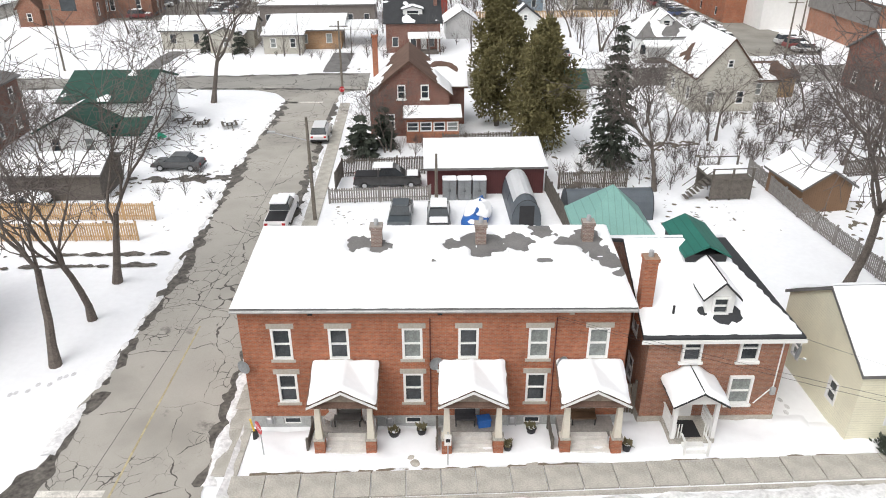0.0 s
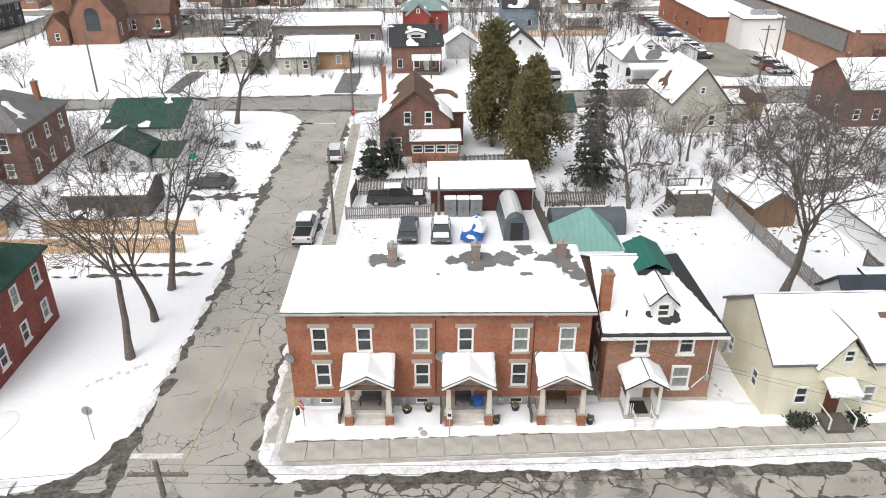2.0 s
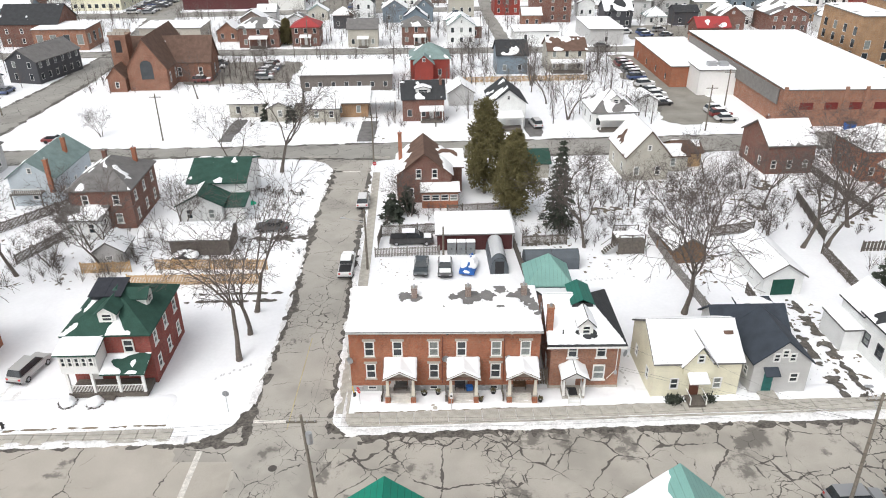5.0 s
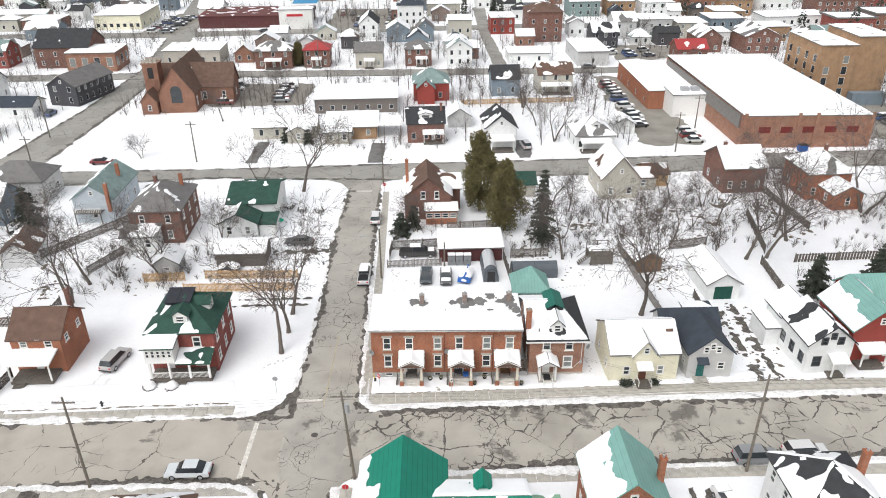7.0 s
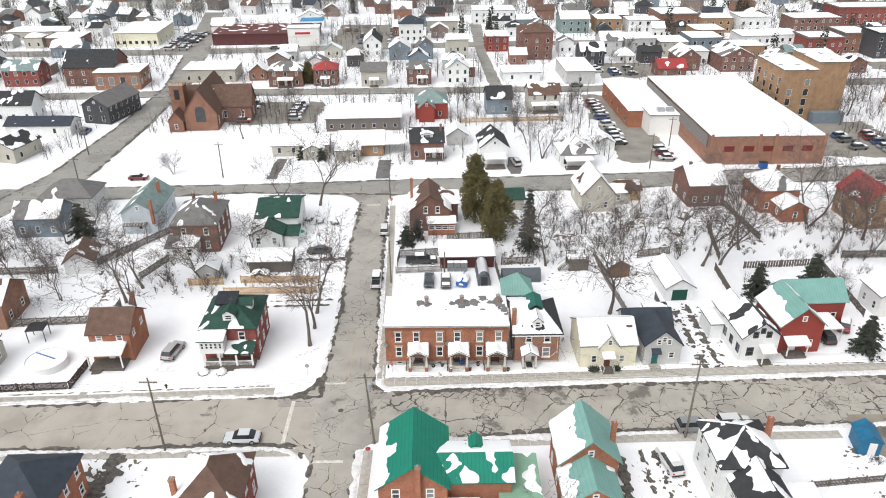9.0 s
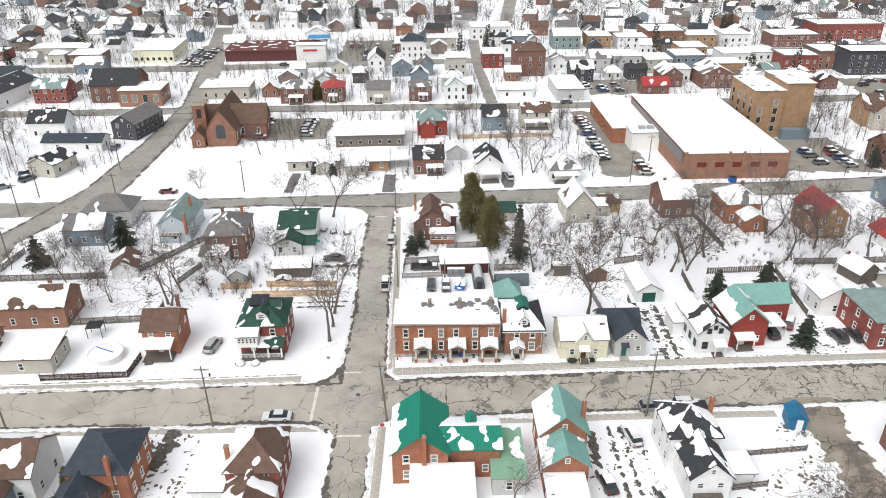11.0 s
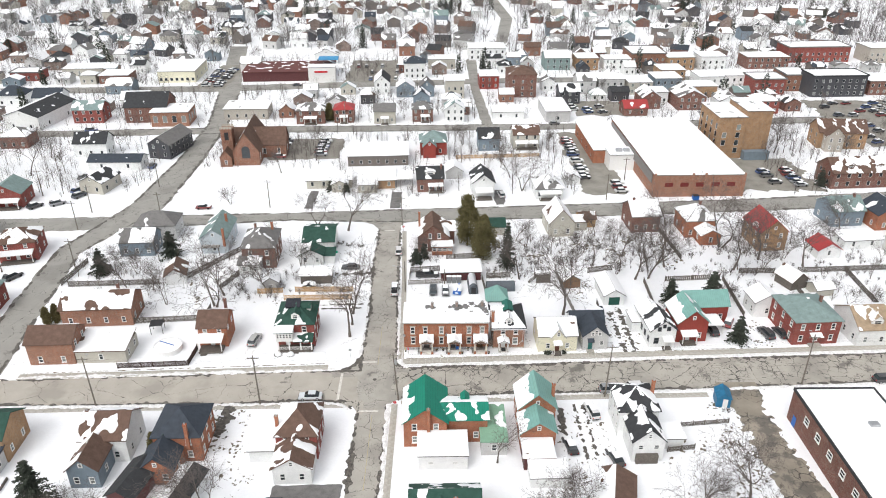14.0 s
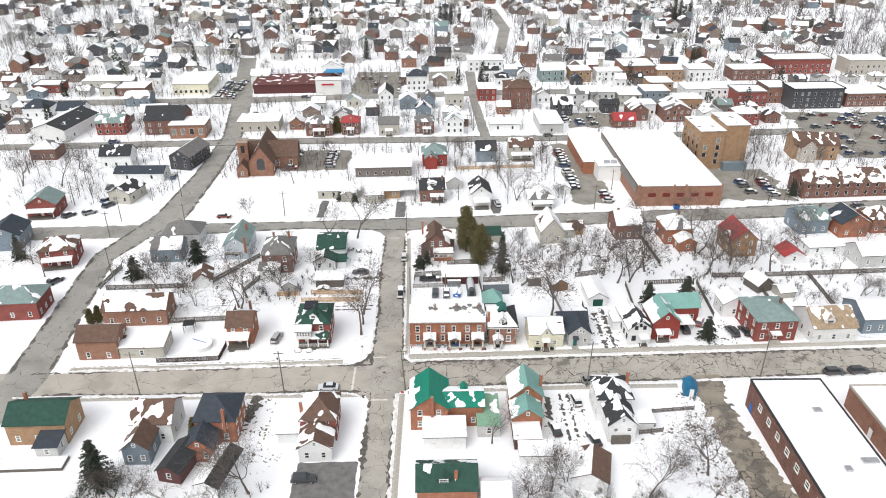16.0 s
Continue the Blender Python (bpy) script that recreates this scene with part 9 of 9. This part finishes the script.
# dark conifers standing among the distant trees
fvs, ffs = [], []
for _ in range(150):
    y = rw.uniform(180, 760)
    x = rw.uniform(-1, 1) * (60 + y * 0.62)
    h = rw.uniform(7, 15)
    if max(F_DIAG(x, y), F_THIRD(x, y), F_FAR(x, y), F_NORTH(x, y)) > -2 or any(abs(x - a) < r_ and abs(y - b) < r_ for a, b, r_ in PLOTS):
        continue
    lv, lf = leaf_cloud(rw.randrange(9999), 150, conifer_shape(h, h * 0.42), 1.1, 0.3)
    k = len(fvs)
    fvs += [v + Vector((x, y, 0)) for v in lv]
    ffs += [tuple(i + k for i in f) for f in lf]
tagged(new("conifers", mesh_of("conifers", fvs, ffs, SPRUCE)), "dark evergreen conifers among the distant bare trees", "woods", "", "stuff")

# ---- back yards behind the yellow cottage ----
GREYWOOD = mat("silver_wood", (0.24, 0.225, 0.21), 0.85, grain=0.3, size=3)
fence([(37.4, 34.2), (37.7, 24.6), (38.9, 12.2), (39.2, 10.2)], 1.5, "weathered grey picket fence running between two yards", GREYWOOD, 0.19)
ws = thing("garden_shed", 40.2, 25.6, 0, 8, "brown weathered wooden shed with snowy gable roof", "shed")
block(ws, 4.2, 5.0, 2.2, 1.3, "gy", striped_mat("brown_planks", (0.20, 0.12, 0.07), 0.2, "X"), RF_GREY, 1, (0, 0), (0, 0), seed=101, attic=False)
dk = thing("raised_deck", 33.4, 29.6, 0, 4, "dark raised wooden deck with stairs and snow", "deck")
part("platform", boxes((-1.8, 1.8, -1.6, 1.6, 1.7, 1.85)), WOOD, dk)
part("snow", boxes((-1.75, 1.75, -0.4, 1.55, 1.852, 2.0), bevel=0.06), SNOW_ROOF, dk)
for x in (-1.7, 0, 1.7):
    for y in (-1.5, 1.5):
        part("post", hold("deck_post", 0, lambda: boxes((-0.07, 0.07, -0.07, 0.07, 0, 2.8)), WOOD), None, dk).location = (x, y, 0)
for y in (-1.5, 1.5):
    part("handrail", boxes((-1.8, 1.8, y - 0.04, y + 0.04, 2.72, 2.8)), WOOD, dk)
    part("skirt", boxes((-1.75, 1.75, y - 0.02, y + 0.02, 0.1, 1.7)), WOOD, dk)
for k in range(7):
    part("stair_tread", boxes((-2.1 - 0.27 * k, -1.82 - 0.27 * k, -1.5, -0.5, 1.5 - 0.22 * k, 1.56 - 0.22 * k)), WOOD, dk)
for s in (-1.5, -0.5):
    bm = tube(bmesh.new(), (-1.8, s, 2.6), (-3.8, s, 1.0), 0.04, 0.04, 5)
    part("stair_rail", bm, WOOD, dk)
fence([(45.5, 33), (52.0, 34.5)], 1.7, "dark weathered board fence", WOOD, 0.17)
fence([(60.5, 31.5), (63, 46)], 1.5, "dark weathered board fence between yards", WOOD, 0.18)
fence([(64, 28.5), (78, 29.5)], 1.5, "dark wire and post fence across the yard", WOOD, 0.5)
fence([(84.0, 32.4), (93, 32.4)], 1.6, "long dark brown board fence", WOOD, 0.18)
fence([(99, 32.6), (136, 34.6)], 1.6, "long dark brown board fence behind the yards", WOOD, 0.18)
fence([(94.5, 14), (95.5, 32)], 1.5, "weathered board fence between two back yards", WOOD, 0.2)
fence([(110.5, 16), (111.5, 33)], 1.5, "weathered board fence between two back yards", WOOD, 0.2)
fence([(77.5, 12), (78.5, 29)], 1.4, "weathered board fence behind the driveway", WOOD, 0.2)
fence([(70, 60), (71.5, 40)], 1.4, "weathered board fence between back yards", WOOD, 0.2)
fence([(-86, 28), (-84.5, 40)], 1.6, "dark board fence along the street", WOOD, 0.2)
fence([(44.5, 8.5), (44.8, 18)], 1.4, "weathered fence beside the garage", WOOD, 0.2)
fence([(57.5, 8), (58.5, 28)], 1.5, "dark weathered fence beside the driveway", WOOD, 0.2)

# trodden patches, twigs and debris in the yards
rp = random.Random(9)
DEBRIS = mat("dead_grass", (0.16, 0.135, 0.105), 0.9, grain=0.4, size=3.0)
for k, (x0, x1, y0, y1, cut, s) in enumerate(((0.5, 7, 20.5, 27, 0.42, 0.9), (26.5, 36, 22, 30, 0.40, 0.5), (39.5, 47, 20, 32, 0.42, 0.5), (-20, -10.5, 22, 52, 0.46, 0.7), (28, 38, -40, -20, 0.36, 0.6), (46, 62, -44, -24, 0.44, 0.6), (58, 66, -60, -18, 0.30, 0.6),
                                                     (-36, -28, -32, -19, 0.26, 0.5), (-30, -24, -42, -28, 0.34, 0.6), (40, 72, 36, 54, 0.34, 0.35), (-58, -30, 18, 34, 0.40, 0.5), (20, 38, 30, 44, 0.40, 0.5), (44, 52, -3, 16, 0.30, 0.7), (74, 80, -2, 14, 0.36, 0.6), (-8, 0, 74, 78, 0.4, 0.6))):
    sheet("debris", x0, x1, y0, y1, lambda x, y: min(nz(x, y, s * 3.2, k * 3.3) + 0.5 * nz(x, y, s * 0.5, k * 1.7) - cut - 0.12, 0.4 * rect(x0, x1, y0, y1)(x, y)), 0.012 + 0.0007 * k, DEBRIS, 0.2 if x1 - x0 < 12 else 0.28, "thawed patches of dead grass and twigs in the snow", "debris", "stuff", 0.03)
def steps(x0, y0, x1, y1, n):
    cells = []
    for k in range(n):
        t = (k + 0.5) / n
        x, y = x0 + (x1 - x0) * t + rp.uniform(-0.15, 0.15), y0 + (y1 - y0) * t + rp.uniform(-0.15, 0.15)
        bm_ = trail
        vs = [bm_.verts.new((x + math.cos(a) * 0.13, y + math.sin(a) * 0.2, 0.008)) for a in [q * math.tau / 7 for q in range(7)]]
        bm_.faces.new(vs)
for x0, y0, x1, y1, n in ((2.5, -2.9, 6.8, -2.4, 10), (12.9, -3.0, 13.4, -1.2, 6), (27, -1.5, 26.5, 6, 14), (-14, 2, -10.5, 4.5, 9), (-30, -3, -20, -4.5, 20), (20, 20, 30, 22, 18)):
    trail = bmesh.new()
    steps(x0, y0, x1, y1, n)
    tagged(part("footprint_trail", trail, mat("trodden_snow", (0.62, 0.62, 0.63), 0.8, grain=0.3), None), "trail of trodden footprints in the snow", "footprints", "", "stuff")
# small bare path of slabs between the second and third porch
for k in range(4):
    ob = part("path_slab", boxes((13.15, 13.7, -1.2 - 0.55 * k, -0.72 - 0.55 * k, 0.0, 0.05), bevel=0.01), STONE, None)
    tagged(ob, "wet dark paving slab in the melted path", "paving slab", "slabs of the melted path")
for x, y, r_ in ((7.9, -2.3, 0.22), (8.05, -2.65, 0.2), (16.9, -0.5, 0.15)):
    bm = bmesh.new()
    bmesh.ops.create_icosphere(bm, subdivisions=2, radius=r_)
    for v_ in bm.verts:
        v_.co = v_.co * (1 + 0.3 * noise.noise(v_.co * 6)) * Vector((1.2, 1, 0.6))
    ob = part("garden_stone", bm, STONE, None)
    ob.location = (x, y, 0.08)
    tagged(ob, "grey garden stone poking out of the snow", "stone")
# things on the porches
for x, y, c, lab, w in ((4.75, -0.55, (0.09, 0.085, 0.08), "dark wicker bench on the porch", 1.3), (10.4, -0.55, (0.05, 0.05, 0.055), "dark bench on the porch", 1.0), (16.1, -0.5, (0.10, 0.06, 0.035), "brown wooden bench on the porch", 1.2)):
    e = thing("porch_bench", x, y, 0.62, 0, lab, "bench")
    m_ = mat(lab.split(" on")[0], c, 0.7)
    part("seat", boxes((-w / 2, w / 2, -0.28, 0.28, 0.38, 0.46), bevel=0.02), m_, e)
    part("backrest", boxes((-w / 2, w / 2, 0.22, 0.3, 0.46, 0.95), bevel=0.02), m_, e)
    for sx in (-1, 1):
        for sy in (-1, 1):
            part("leg", hold("bench_leg", 0, lambda: boxes((-0.03, 0.03, -0.03, 0.03, 0, 0.38)), BLACK), None, e).location = (sx * (w / 2 - 0.06), sy * 0.22, 0)
for x, y, s in ((3.9, -0.5, -1), (5.8, -0.6, 1)):
    e = thing("porch_cushion", x, y, 0.62, 30 * s, "pale patterned folding chair on the porch", "chair")
    part("seat", boxes((-0.25, 0.25, -0.25, 0.25, 0.36, 0.44), bevel=0.03), mat("pale_cloth", (0.45, 0.42, 0.40), 0.9), e)
    part("backrest", boxes((-0.25, 0.25, 0.2, 0.28, 0.44, 0.95), bevel=0.03), mat("pale_cloth", (0.45, 0.42, 0.40), 0.9), e)
    for sx in (-1, 1):
        for sy in (-1, 1):
            part("leg", hold("chair_leg", 0, lambda: boxes((-0.02, 0.02, -0.02, 0.02, 0, 0.36)), STEEL), None, e).location = (sx * 0.2, sy * 0.2, 0)
e = thing("storage_tote", 11.3, -0.7, 0.62, 10, "blue plastic storage box on the porch", "box")
part("tub", boxes((-0.3, 0.3, -0.22, 0.22, 0, 0.42), bevel=0.03), BLUE, e)
part("lid", boxes((-0.33, 0.33, -0.25, 0.25, 0.421, 0.48), bevel=0.02), BLUE, e)
for x in (2.9, 8.95, 14.35):
    fence([(x + 0.1, -1.9), (x + 0.1, -0.4)], 0.8, "short dark wooden screen beside a porch", WOOD, 0.14, "porch_screen")
# evergreen shrubs at the yellow cottage
for x, y in ((30.9, -1.9), (30.2, -2.0), (34.0, -1.8)):
    e = thing("evergreen_shrub", x, y, 0, x * 40, "low dark evergreen shrub dusted with snow beside the steps", "shrub")
    vs, fs = leaf_cloud(int(x * 7), 260, lambda q: (Vector((q.gauss(0, 0.25), q.gauss(0, 0.25), abs(q.gauss(0.25, 0.15)))), Vector((q.uniform(-1, 1), q.uniform(-1, 1), 0.7)).normalized()), 0.25)
    part("foliage", mesh_of("foliage", vs, fs, SPRUCE), None, e)
